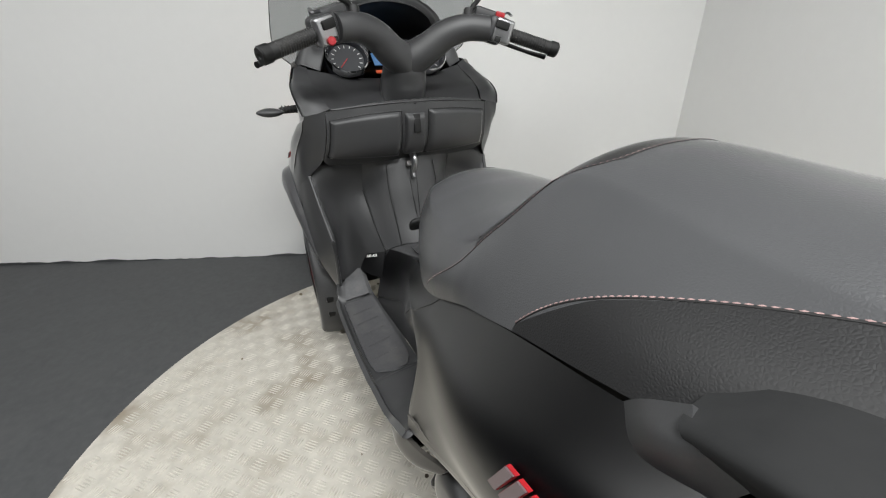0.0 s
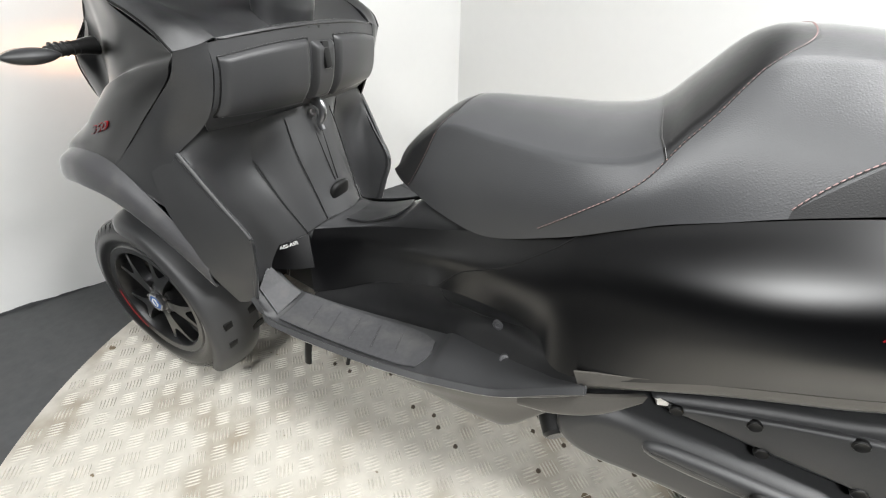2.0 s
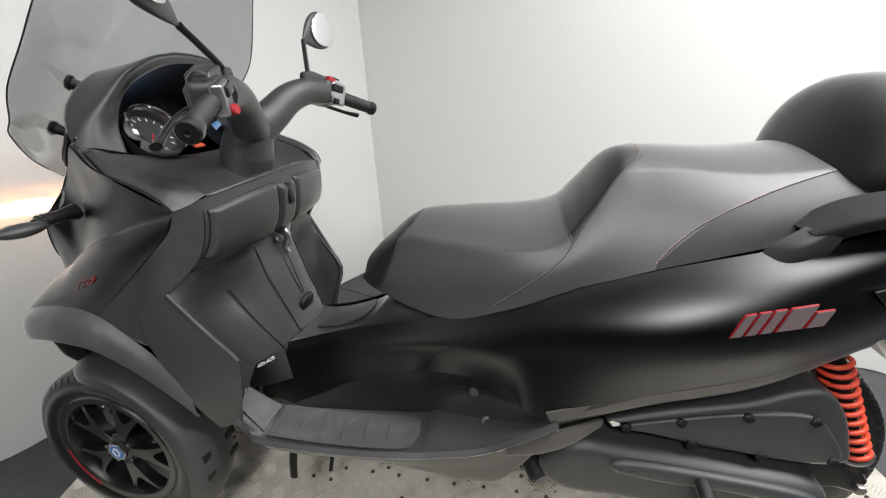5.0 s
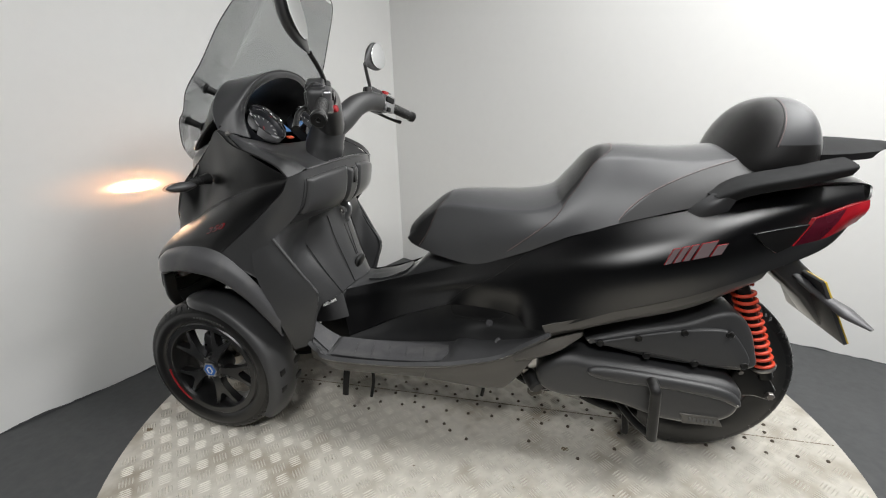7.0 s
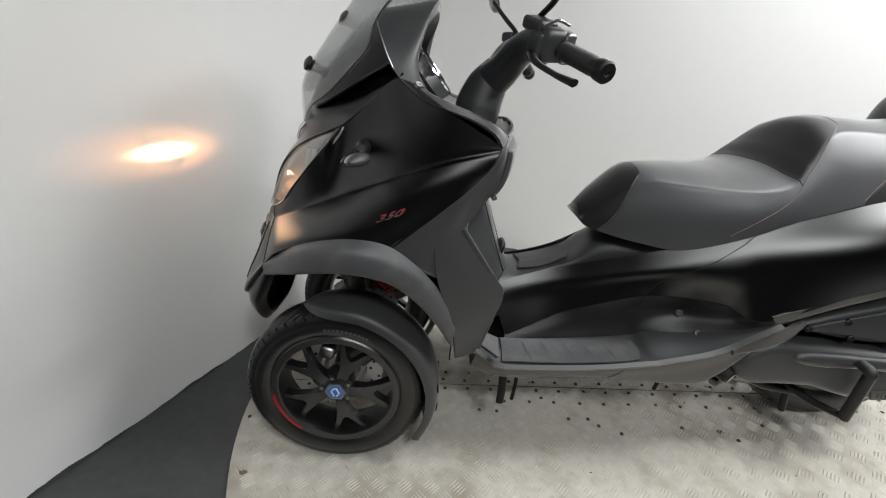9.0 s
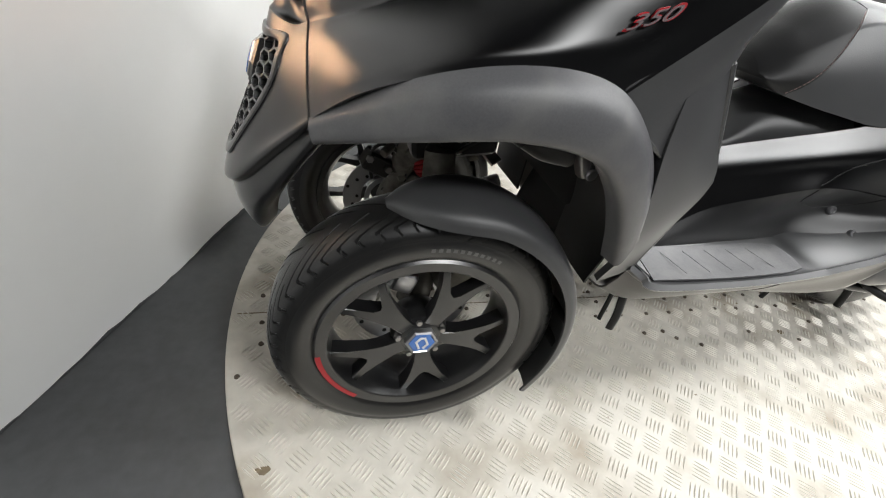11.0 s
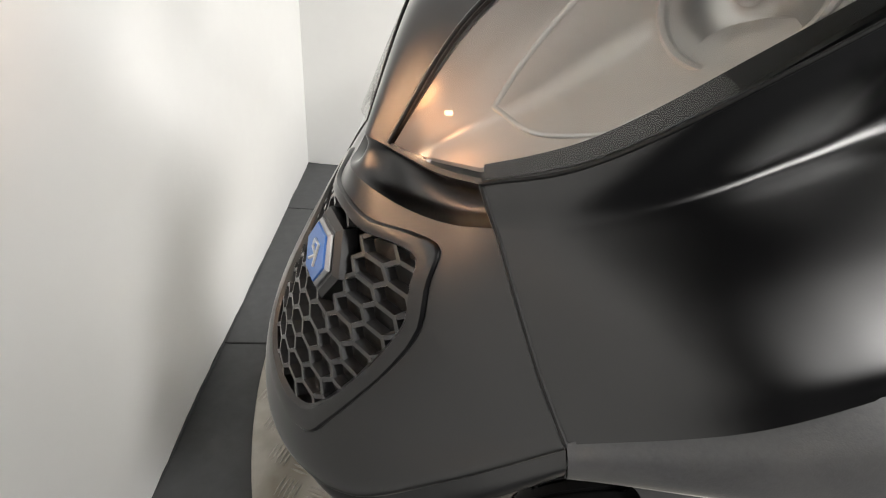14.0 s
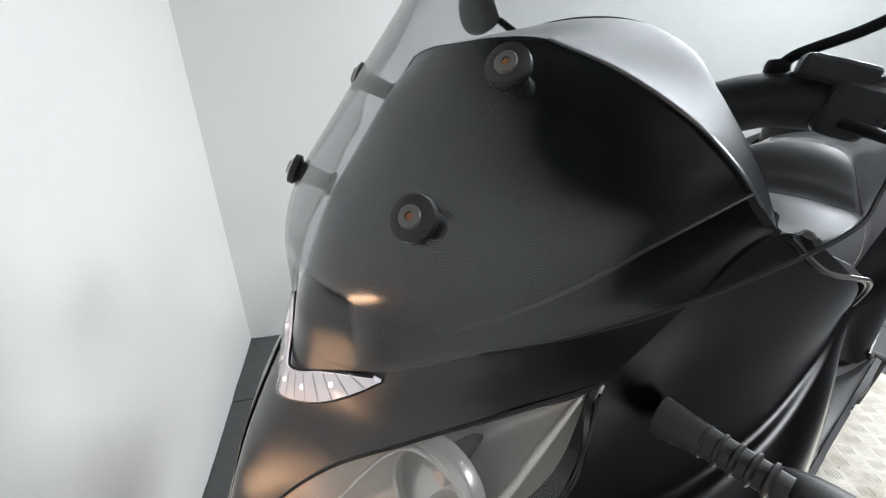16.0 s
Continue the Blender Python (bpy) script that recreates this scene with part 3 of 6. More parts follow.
arch_rows = [
    [(-.169, -.222, .581), (-.062, -.293, .657), (.050, -.317, .687), (.150, -.321, .678), (.225, -.319, .622), (.280, -.307, .545), (.312, -.297, .470)],
    [(-.170, -.229, .570), (-.062, -.316, .640), (.050, -.344, .666), (.145, -.344, .646), (.220, -.335, .594), (.272, -.318, .518), (.306, -.300, .440)],
    [(-.164, -.227, .550), (-.060, -.320, .600), (.050, -.346, .618), (.145, -.343, .600), (.212, -.331, .548), (.262, -.312, .476), (.300, -.292, .400)],
    [(-.156, -.190, .552), (-.060, -.280, .598), (.050, -.300, .616), (.145, -.300, .598), (.205, -.295, .548), (.252, -.280, .476), (.288, -.262, .400)],
]
pair("wheel_arch", arch_rows, PLASTIC_GREY, S, nu=60, nv=20, label="grained dark grey wheel arch trim", angle=35)
nose_rows = whole([
    [(-.171, -.119, .665), (-.186, -.092, .655), (-.203, -.062, .652), (-.219, -.030, .655), (-.226, 0, .658)],
    [(-.171, -.150, .639), (-.195, -.115, .628), (-.214, -.078, .625), (-.230, -.038, .626), (-.236, 0, .627)],
    [(-.171, -.190, .604), (-.208, -.140, .585), (-.234, -.090, .573), (-.254, -.045, .565), (-.261, 0, .560)],
    [(-.170, -.215, .584), (-.220, -.166, .535), (-.260, -.115, .505), (-.285, -.055, .488), (-.293, 0, .482)],
    [(-.170, -.223, .577), (-.222, -.187, .522), (-.272, -.141, .463), (-.303, -.075, .430), (-.314, 0, .415)],
    [(-.165, -.220, .571), (-.214, -.186, .512), (-.262, -.142, .452), (-.294, -.076, .416), (-.306, 0, .402)],
])
pocket_nose = whole([
    [(-.175, -.102, .688), (-.190, -.070, .684), (-.207, -.026, .686), (-.213, -.012, .687), (-.216, 0, .687)],
    [(-.160, -.102, .680), (-.172, -.070, .672), (-.190, -.030, .674), (-.206, -.014, .677), (-.214, 0, .678)],
    [(-.158, -.106, .668), (-.170, -.078, .656), (-.188, -.046, .654), (-.210, -.022, .660), (-.219, 0, .666)],
    [(-.171, -.119, .665), (-.186, -.092, .655), (-.203, -.062, .652), (-.219, -.030, .655), (-.226, 0, .658)],
])
sheet("nose_pocket", pocket_nose, PAINT, S, nu=60, nv=20, label="matt black pocket under the headlights", angle=30)
GR_OUT = [(0, .640), (-.040, .637), (-.075, .642), (-.098, .640), (-.107, .618), (-.119, .590), (-.117, .560), (-.108, .525), (-.096, .490), (-.083, .464), (-.040, .450), (0, .446)]
GR_IN = [(0, .628), (-.038, .625), (-.068, .629), (-.087, .627), (-.094, .610), (-.104, .588), (-.102, .562), (-.093, .528), (-.080, .498), (-.064, .478), (-.034, .468), (0, .466)]
GR_HOLE = np.array([spline(GR_OUT + [(-y, z) for y, z in reversed(GR_OUT[1:-1])], 80, True), spline(GR_IN + [(-y, z) for y, z in reversed(GR_IN[1:-1])], 80, True)])


def within(poly, y, z):
    hit = False
    for (y0, z0), (y1, z1) in zip(poly, np.roll(poly, -1, axis=0)):
        if (z0 > z) != (z1 > z) and y < y0 + (z - z0) / (z1 - z0) * (y1 - y0):
            hit = not hit
    return hit


sheet("nose_panel", nose_rows, PAINT, S, nu=96, nv=76, label="matt black front nose panel", angle=30, skip=lambda p: p[2] > .45 and within(GR_HOLE.mean(axis=0), p[1], p[2]))
lip_rows = whole([
    [(-.164, -.219, .572), (-.213, -.185, .513), (-.261, -.141, .453), (-.293, -.075, .417), (-.305, 0, .403)],
    [(-.167, -.228, .562), (-.206, -.198, .498), (-.252, -.155, .430), (-.284, -.086, .378), (-.296, 0, .358)],
    [(-.162, -.224, .547), (-.194, -.196, .490), (-.234, -.158, .416), (-.256, -.090, .334), (-.270, 0, .308)],
    [(-.148, -.205, .550), (-.178, -.175, .500), (-.215, -.140, .430), (-.232, -.080, .350), (-.245, 0, .325)],
])
sheet("nose_lip", lip_rows, PAINT, S, nu=64, nv=18, label="black lower nose lip", angle=35)
beak_rows = whole([
    [(-.207, -.025, .687), (-.213, -.012, .687), (-.216, 0, .687)],
    [(-.168, -.047, .774), (-.179, -.023, .772), (-.184, 0, .772)],
    [(-.122, -.082, .826), (-.140, -.045, .822), (-.152, 0, .818)],
    [(-.078, -.121, .856), (-.100, -.060, .862), (-.121, 0, .855)],
    [(-.037, -.158, .877), (-.074, -.092, .895), (-.104, 0, .896)],
    [(.007, -.188, .893), (-.040, -.130, .925), (-.094, 0, .930)],
    [(.045, -.215, .912), (.010, -.156, .950), (-.076, 0, .950)],
    [(.114, -.237, .964), (.082, -.186, .976), (-.020, 0, .974)],
    [(.179, -.263, 1.012), (.172, -.228, 1.026), (.030, 0, 1.005)],
])
sheet("beak_panel", beak_rows, PAINT, S, nu=48, nv=56, label="matt black panel between the headlights")
cowl_rows = whole([
    [(.162, -.247, 1.040), (.098, -.215, 1.008), (.034, -.182, .975), (-.025, -.138, .947), (-.060, -.075, .950), (-.077, 0, .955)],
    [(.150, -.234, 1.058), (.098, -.197, 1.045), (.045, -.155, 1.025), (-.005, -.110, 1.010), (-.035, -.058, 1.010), (-.046, 0, 1.012)],
    [(.136, -.206, 1.088), (.098, -.172, 1.085), (.060, -.130, 1.075), (.025, -.090, 1.065), (.003, -.047, 1.062), (-.004, 0, 1.062)],
    [(.120, -.156, 1.122), (.098, -.130, 1.122), (.075, -.098, 1.118), (.055, -.067, 1.113), (.043, -.034, 1.112), (.039, 0, 1.112)],
    [(.107, -.099, 1.148), (.101, -.080, 1.150), (.095, -.060, 1.151), (.090, -.040, 1.152), (.087, -.020, 1.153), (.086, 0, 1.153)],
])
sheet("dash_cowl", cowl_rows, COWL, S, nu=56, nv=36, label="smooth black instrument cowl")
HOOD_JOINT = [(.164, -.252, 1.030), (.150, -.236, 1.058), (.136, -.207, 1.089), (.120, -.157, 1.123), (.107, -.099, 1.149), (.097, -.050, 1.155), (.086, 0, 1.154)]
HOOD_FACE = [(.187, -.262, 1.004), (.193, -.242, 1.040), (.203, -.218, 1.072), (.213, -.186, 1.107), (.224, -.149, 1.142), (.232, -.085, 1.170), (.234, 0, 1.179)]
HOOD_EDGE = [(.214, -.246, 1.000), (.212, -.222, 1.040), (.217, -.198, 1.072), (.225, -.170, 1.106), (.236, -.138, 1.138), (.246, -.080, 1.166), (.248, 0, 1.175)]
HOOD_LIP = [(.232, -.206, .986), (.207, -.186, 1.030), (.206, -.173, 1.066), (.214, -.155, 1.100), (.232, -.127, 1.128), (.245, -.070, 1.153), (.247, 0, 1.162)]
sheet("hood_shell", whole([HOOD_JOINT, HOOD_FACE, HOOD_EDGE, HOOD_LIP]), PLASTIC, S, nu=60, nv=28, thick=0.006, label="grained black instrument hood", inward=(.15, 0, 1.02), angle=35)
for s in (-1, 1):
    # same edge on both sides: silver on the near one, black on the far
    tube("hood_joint", [(x, -s * y, z + .0005) for x, y, z in HOOD_JOINT[:5]], .0013, SILVER if s < 0 else DEEP, S, 30, 6, "moulding edge, pale on the near side only")
    tube("cowl_edge", [(x - .001, -s * y, z + .0012) for x, y, z in cowl_rows[0][:4]], .0014, TRIM_GREY, S, 30, 6, "thin cowl edge")
hood_rows = whole([HOOD_LIP,
    [(.170, -.180, .985), (.165, -.165, 1.030), (.165, -.150, 1.060), (.170, -.130, 1.090), (.185, -.100, 1.112), (.195, -.050, 1.132), (.197, 0, 1.140)],
    [(.120, -.120, .980), (.120, -.110, 1.020), (.120, -.100, 1.050), (.125, -.080, 1.070), (.130, -.060, 1.083), (.133, -.030, 1.088), (.134, 0, 1.090)],
    [(.112, -.050, .975), (.112, -.045, 1.000), (.112, -.040, 1.020), (.112, -.030, 1.030), (.112, -.020, 1.035), (.112, -.010, 1.037), (.112, 0, 1.038)]])
sheet("dash_hood_liner", hood_rows, DEEP, S, nu=36, nv=28, thick=0.003, label="soft black hood inside", inward=(0, 0, .9))
rim_rows = [
    [(.182, -.267, 1.007), (.228, -.283, .973), (.276, -.296, .956), (.328, -.300, .938), (.369, -.297, .914), (.389, -.289, .886)],
    [(.205, -.268, 1.006), (.240, -.274, .986), (.285, -.280, .967), (.332, -.278, .949), (.376, -.270, .925), (.402, -.256, .892)],
    [(.222, -.238, .992), (.250, -.240, .976), (.292, -.242, .959), (.335, -.238, .943), (.379, -.232, .923), (.408, -.222, .902)],
]
pair("dash_rim", rim_rows, PLASTIC, S, nu=50, nv=16, label="grained black dashboard rim", inward=(.25, 0, .5))
for s in (-1, 1):
    tube("rim_groove", [(x, -s * (y - .0006), z) for x, y, z in rim_rows[0]], .0024, DEEP, S, 50, 6, "dark groove under the rim")
deck_rows = whole([
    [(.220, -.240, .990), (.245, -.120, .966), (.250, 0, .960)],
    [(.290, -.243, .957), (.315, -.120, .936), (.322, 0, .932)],
    [(.342, -.238, .939), (.375, -.120, .906), (.380, 0, .902)],
    [(.400, -.222, .903), (.410, -.120, .893), (.415, 0, .891)],
    [(.407, -.222, .901), (.432, -.120, .911), (.438, 0, .914)],
])
sheet("dash_deck", deck_rows, PLASTIC, S, nu=36, nv=26, label="grained black dashboard top", inward=(.3, 0, .3))
glove_rows = whole([
    [(.405, -.236, .894), (.431, -.120, .913), (.439, 0, .917)],
    [(.406, -.237, .850), (.433, -.120, .860), (.439, 0, .862)],
    [(.392, -.244, .797), (.420, -.120, .797), (.424, 0, .798)],
    [(.366, -.250, .764), (.372, -.120, .752), (.380, 0, .748)],
    [(.345, -.235, .742), (.348, -.120, .735), (.356, 0, .735)],
])
sheet("glovebox_panel", glove_rows, PLASTIC, S, nu=40, nv=24, label="grained black glovebox front", inward=(.1, 0, .8))
IN_G = (.1, 0, .8)
LID = dict(left=(.020, .418), right=(.582, .980))
for u0, u1 in LID.values():
    lid = raised("glovebox_lid", glove_rows, u0, u1, .13, .66, .011, PLASTIC, S, IN_G, "black glovebox lid", 34, 24)
    gap("lid_gap", glove_rows, [(u0, .13), (u1, .13)], lid, IN_G, .0016)
    gap("lid_gap", glove_rows, [(u0, .13), (u0, .66)], lid, IN_G, .0016)
    gap("lid_gap", glove_rows, [(u1, .13), (u1, .66)], lid, IN_G, .0016)
    gap("lid_gap", glove_rows, [(u0, .66), (u1, .66)], lid, IN_G, .0022)
raised("centre_flap", glove_rows, .435, .565, .16, .64, .013, PLASTIC, S, IN_G, "black centre flap", 18, 18)
shield_upper = [
    [(.390, -.288, .885), (.404, -.252, .893), (.407, -.236, .896)],
    [(.373, -.293, .848), (.392, -.268, .850), (.405, -.239, .850)],
    [(.337, -.303, .812), (.362, -.285, .806), (.390, -.246, .796)],
    [(.300, -.310, .779), (.328, -.298, .765), (.362, -.256, .756)],
    [(.253, -.313, .743), (.290, -.306, .725), (.320, -.289, .712)],
    [(.206, -.318, .706), (.250, -.312, .690), (.292, -.301, .676)],
    [(.160, -.321, .668), (.214, -.318, .640), (.262, -.309, .630)],
    [(.225, -.318, .622), (.250, -.314, .605), (.275, -.307, .585)],
]
pair("leg_shield_side", shield_upper, PLASTIC, S, nu=14, nv=40, label="grained black leg shield side")
shield_wing = [
    [(.255, -.311, .670), (.288, -.302, .692), (.316, -.291, .711)],
    [(.262, -.314, .600), (.315, -.301, .617), (.366, -.281, .628)],
    [(.285, -.308, .520), (.350, -.291, .530), (.421, -.268, .541)],
    [(.306, -.297, .440), (.352, -.280, .445), (.398, -.261, .450)],
    [(.312, -.257, .336), (.340, -.257, .346), (.369, -.256, .360)],
]
pair("shield_wing", shield_wing, PLASTIC, S, nu=16, nv=30, thick=0.012, label="grained black leg shield wing")
for s in (-1, 1):
    tube("wing_edge", [(.316, s * .289, .711), (.366, s * .278, .629), (.419, s * .264, .543)], .0052, PLASTIC, S, 20, 8, "rounded wing edge")
    tube("wing_edge", [(.419, s * .264, .543), (.402, s * .258, .470), (.370, s * .252, .362)], .0052, PLASTIC, S, 20, 8, "rounded wing edge")
knee_rows = [
    [(.296, -.288, .765), (.308, -.262, .772), (.318, -.200, .778), (.326, -.140, .785)],
    [(.314, -.290, .712), (.328, -.262, .722), (.340, -.200, .730), (.348, -.140, .737)],
    [(.366, -.278, .626), (.326, -.256, .640), (.312, -.200, .650), (.324, -.138, .648)],
    [(.416, -.262, .538), (.346, -.246, .535), (.318, -.200, .545), (.372, -.126, .560)],
    [(.394, -.258, .445), (.344, -.243, .445), (.325, -.200, .450), (.419, -.112, .478)],
    [(.372, -.253, .354), (.346, -.240, .366), (.335, -.200, .370), (.388, -.138, .436)],
]
pair("knee_panel", knee_rows, PLASTIC, S, nu=26, nv=26, label="grained black knee panel", inward=(.1, 0, .6), angle=25)
column_rows = whole([
    [(.346, -.142, .737), (.372, -.070, .745), (.384, 0, .750)],
    [(.324, -.138, .648), (.390, -.078, .660), (.408, 0, .664)],
    [(.372, -.126, .560), (.418, -.072, .574), (.432, 0, .580)],
    [(.419, -.110, .478), (.448, -.066, .500), (.468, 0, .508)],
])
sheet("centre_column", column_rows, PLASTIC, S, nu=32, nv=24, label="grained black centre column", inward=(.2, 0, .5))
tunnel_rows = whole([
    [(.392, -.122, .440), (.419, -.106, .478), (.446, -.068, .498), (.462, 0, .506)],
    [(.440, -.092, .436), (.470, -.086, .484), (.500, -.064, .500), (.515, 0, .504)],
    [(.540, -.078, .456), (.560, -.074, .508), (.580, -.056, .520), (.585, 0, .523)],
    [(.620, -.072, .486), (.640, -.072, .536), (.645, -.054, .548), (.650, 0, .552)],
    [(.720, -.088, .526), (.720, -.084, .584), (.715, -.055, .605), (.715, 0, .612)],
    [(.860, -.130, .556), (.860, -.130, .610), (.860, -.080, .640), (.860, 0, .645)],
])
sheet("tunnel_cover", tunnel_rows, PLASTIC, S, nu=44, nv=32, label="satin black tunnel cover", inward=(.6, 0, .3))
flap_rows = whole([
    [(.492, -.050, .508), (.500, -.02, .511), (.503, 0, .511)],
    [(.560, -.056, .520), (.565, -.02, .523), (.568, 0, .524)],
    [(.625, -.045, .546), (.632, -.02, .548), (.635, 0, .549)],
])
sheet("fuel_flap", flap_rows, PLASTIC, S, nu=24, nv=14, thick=0.004, label="oval black fuel filler flap", inward=(.6, 0, .3))
side_rows = [
    [(.419, -.100, .483), (.60, -.086, .530), (.84, -.156, .618), (1.06, -.198, .700), (1.25, -.214, .768), (1.42, -.215, .812), (1.58, -.196, .852), (1.775, -.150, .862)],
    [(.430, -.114, .460), (.60, -.106, .500), (.84, -.184, .578), (1.06, -.234, .648), (1.25, -.276, .705), (1.42, -.270, .757), (1.58, -.236, .802), (1.777, -.165, .836)],
    [(.424, -.130, .420), (.60, -.116, .462), (.84, -.186, .548), (1.06, -.250, .585), (1.27, -.292, .645), (1.44, -.285, .695), (1.59, -.246, .742), (1.752, -.180, .800)],
    [(.400, -.146, .346), (.62, -.108, .398), (.86, -.176, .498), (1.06, -.262, .492), (1.25, -.270, .557), (1.42, -.260, .610), (1.58, -.226, .668), (1.705, -.185, .720)],
]
inset_rows = [
    [(.455, -.154, .343), (.530, -.140, .372), (.620, -.131, .414), (.720, -.154, .459), (.800, -.182, .497), (.870, -.189, .502), (.934, -.193, .497), (.994, -.216, .495), (1.045, -.243, .490), (1.084, -.285, .489)],
    [(.455, -.157, .340), (.530, -.151, .354), (.620, -.145, .376), (.720, -.150, .396), (.800, -.153, .424), (.870, -.156, .436), (.925, -.166, .440), (.985, -.200, .449), (1.040, -.238, .465), (1.084, -.286, .487)],
    [(.455, -.160, .337), (.530, -.158, .337), (.620, -.154, .339), (.720, -.152, .348), (.800, -.160, .362), (.870, -.182, .387), (.935, -.206, .404), (.990, -.233, .425), (1.040, -.259, .454), (1.085, -.287, .486)],
]
knots = [.43, .53, .62, .72, .80, .87, .94, 1.00, 1.06, 1.25, 1.42, 1.58, 1.76]


def by_length(row, x):
    """The point of a row of the side panel at a distance from the front."""
    fine = spline(row, 200)
    x = min(max(x, float(fine[0][0])), float(fine[-1][0]))
    return tuple(float(np.interp(x, fine[:, 0], fine[:, q])) for q in range(3))


edge_row = [(x, y - .004, z + .003) for x, y, z in inset_rows[0]] + side_rows[3][4:]
side_rows = [[by_length(row, x) for x in knots] for row in side_rows[:3] + [edge_row]]
pair("tail_side_panel", side_rows, PAINT, S, nu=80, nv=26, label="long matt black rear side panel", inward=(1.2, 0, .6))
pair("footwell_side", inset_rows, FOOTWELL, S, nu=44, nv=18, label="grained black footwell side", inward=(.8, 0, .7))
foot_rows = [
    [(.335, -.165, .405), (.400, -.164, .350), (.460, -.159, .338), (.650, -.152, .341), (.790, -.157, .358), (.835, -.168, .380), (.935, -.205, .405), (1.030, -.252, .448), (1.085, -.286, .488)],
    [(.352, -.205, .390), (.410, -.215, .349), (.460, -.220, .331), (.650, -.220, .334), (.790, -.223, .351), (.835, -.226, .372), (.935, -.240, .396), (1.030, -.270, .447), (1.086, -.289, .490)],
    [(.366, -.245, .368), (.410, -.255, .343), (.450, -.262, .328), (.650, -.268, .336), (.795, -.271, .354), (.840, -.272, .366), (.940, -.277, .395), (1.030, -.284, .446), (1.087, -.290, .490)],
    [(.370, -.256, .372), (.400, -.267, .355), (.440, -.274, .337), (.650, -.280, .346), (.800, -.282, .365), (.845, -.282, .374), (.954, -.284, .405), (1.030, -.288, .454), (1.088, -.291, .492)],
]
pair("footboard", foot_rows, PLASTIC, S, nu=48, nv=16, thick=0.012, label="black footboard", inward=(.7, -.2, 0))
mat_rows = [
    [(.440, -.170, .346), (.600, -.166, .342), (.740, -.166, .351), (.796, -.186, .360)],
    [(.440, -.218, .338), (.600, -.218, .337), (.740, -.220, .348), (.802, -.224, .358)],
    [(.436, -.258, .334), (.600, -.264, .339), (.740, -.267, .351), (.790, -.262, .358)],
]
pair("rubber_mat", mat_rows, MAT_RUBBER, S, nu=24, nv=12, thick=0.003, label="scuffed black rubber foot mat", inward=(.6, -.2, 0))
mat_front = [
    [(.350, -.178, .400), (.395, -.178, .370), (.432, -.177, .350)],
    [(.366, -.235, .380), (.403, -.245, .356), (.428, -.252, .340)],
]
pair("rubber_mat", mat_front, MAT_RUBBER, S, nu=14, nv=10, thick=0.003, label="scuffed black rubber foot mat", inward=(.6, -.2, 0))
skirt_front = [
    [(.368, -.256, .362), (.44, -.274, .328), (.60, -.278, .334), (.76, -.280, .350)],
    [(.362, -.244, .322), (.44, -.256, .290), (.60, -.258, .294), (.74, -.258, .302)],
    [(.356, -.222, .288), (.436, -.217, .253), (.59, -.215, .255), (.72, -.212, .256)],
    [(.356, -.150, .275), (.436, -.140, .245), (.59, -.140, .247), (.72, -.140, .250)],
]
pair("skirt_front", skirt_front, TRIM_GREY, S, nu=32, nv=18, label="graphite lower skirt", inward=(.6, 0, .4))
skirt_rear = [
    [(.76, -.280, .350), (.85, -.281, .368), (.95, -.284, .396), (1.03, -.287, .446), (1.087, -.290, .486)],
    [(.742, -.262, .305), (.85, -.268, .320), (.95, -.272, .345), (1.01, -.276, .380), (1.07, -.284, .455)],
    [(.722, -.214, .256), (.85, -.236, .262), (.94, -.250, .272), (.985, -.258, .295), (1.055, -.272, .400)],
    [(.722, -.140, .250), (.85, -.150, .255), (.94, -.160, .268), (.985, -.17, .290), (1.05, -.18, .390)],
]
pair("skirt_rear", skirt_rear, TRIM_GREY, S, nu=32, nv=18, label="graphite rear skirt", inward=(.8, 0, .45))
strip_rows = [
    [(1.07, -.282, .505), (1.25, -.270, .556), (1.42, -.260, .609), (1.58, -.222, .667)],
    [(1.08, -.284, .485), (1.25, -.262, .530), (1.42, -.252, .585), (1.575, -.214, .645)],
    [(1.085, -.275, .470), (1.25, -.245, .512), (1.42, -.235, .563), (1.565, -.200, .625)],
]
pair("lower_trim", strip_rows, TRIM_GREY, S, nu=40, nv=10, label="graphite trim under the side panel", inward=(1.2, 0, .6))
peg_rows = [
    [(.995, -.280, .420), (1.05, -.292, .455), (1.12, -.285, .478), (1.175, -.262, .485)],
    [(1.0, -.292, .402), (1.06, -.300, .425), (1.12, -.292, .450), (1.17, -.268, .474)],
    [(1.01, -.270, .385), (1.06, -.275, .402), (1.12, -.270, .430), (1.165, -.255, .462)],
]
pair("folding_footpeg", peg_rows, TRIM_GREY, S, nu=24, nv=14, thick=0.010, label="folded graphite passenger footpeg", inward=(1.05, -.2, .46))

# underside and inner shell, seen through gaps
slab("belly_pan", [(.30, .30), (.45, .262), (.95, .27), (1.05, .36), (1.05, .46), (.45, .44), (.33, .40)], .095, -.095, DEEP, S, 0.01, "black belly pan")
slab("tail_core", [(.75, .45), (1.10, .46), (1.5, .60), (1.70, .70), (1.70, .80), (1.3, .74), (.9, .60), (.74, .56)], .11, -.11, DEEP, S, 0.01, "black tail core")
slab("front_bulkhead", [(.33, .42), (.32, .66), (.34, .78), (.33, .90), (.25, .94), (.22, .80), (.28, .62), (.30, .40)], .12, -.12, DEEP, S, 0.02, "black front bulkhead")
slab("upper_front_core", [(.26, .93), (.20, .95), (.10, .92), (-.02, .82), (-.08, .70), (.05, .66), (.24, .66)], .14, -.14, DEEP, S, 0.02, "black fairing core")
slab("electrics_box", [(-.02, .60), (.22, .57), (.25, .66), (.20, .72), (.0, .72), (-.05, .66)], .09, -.09, DEEP, S, .012, "black electrics box")
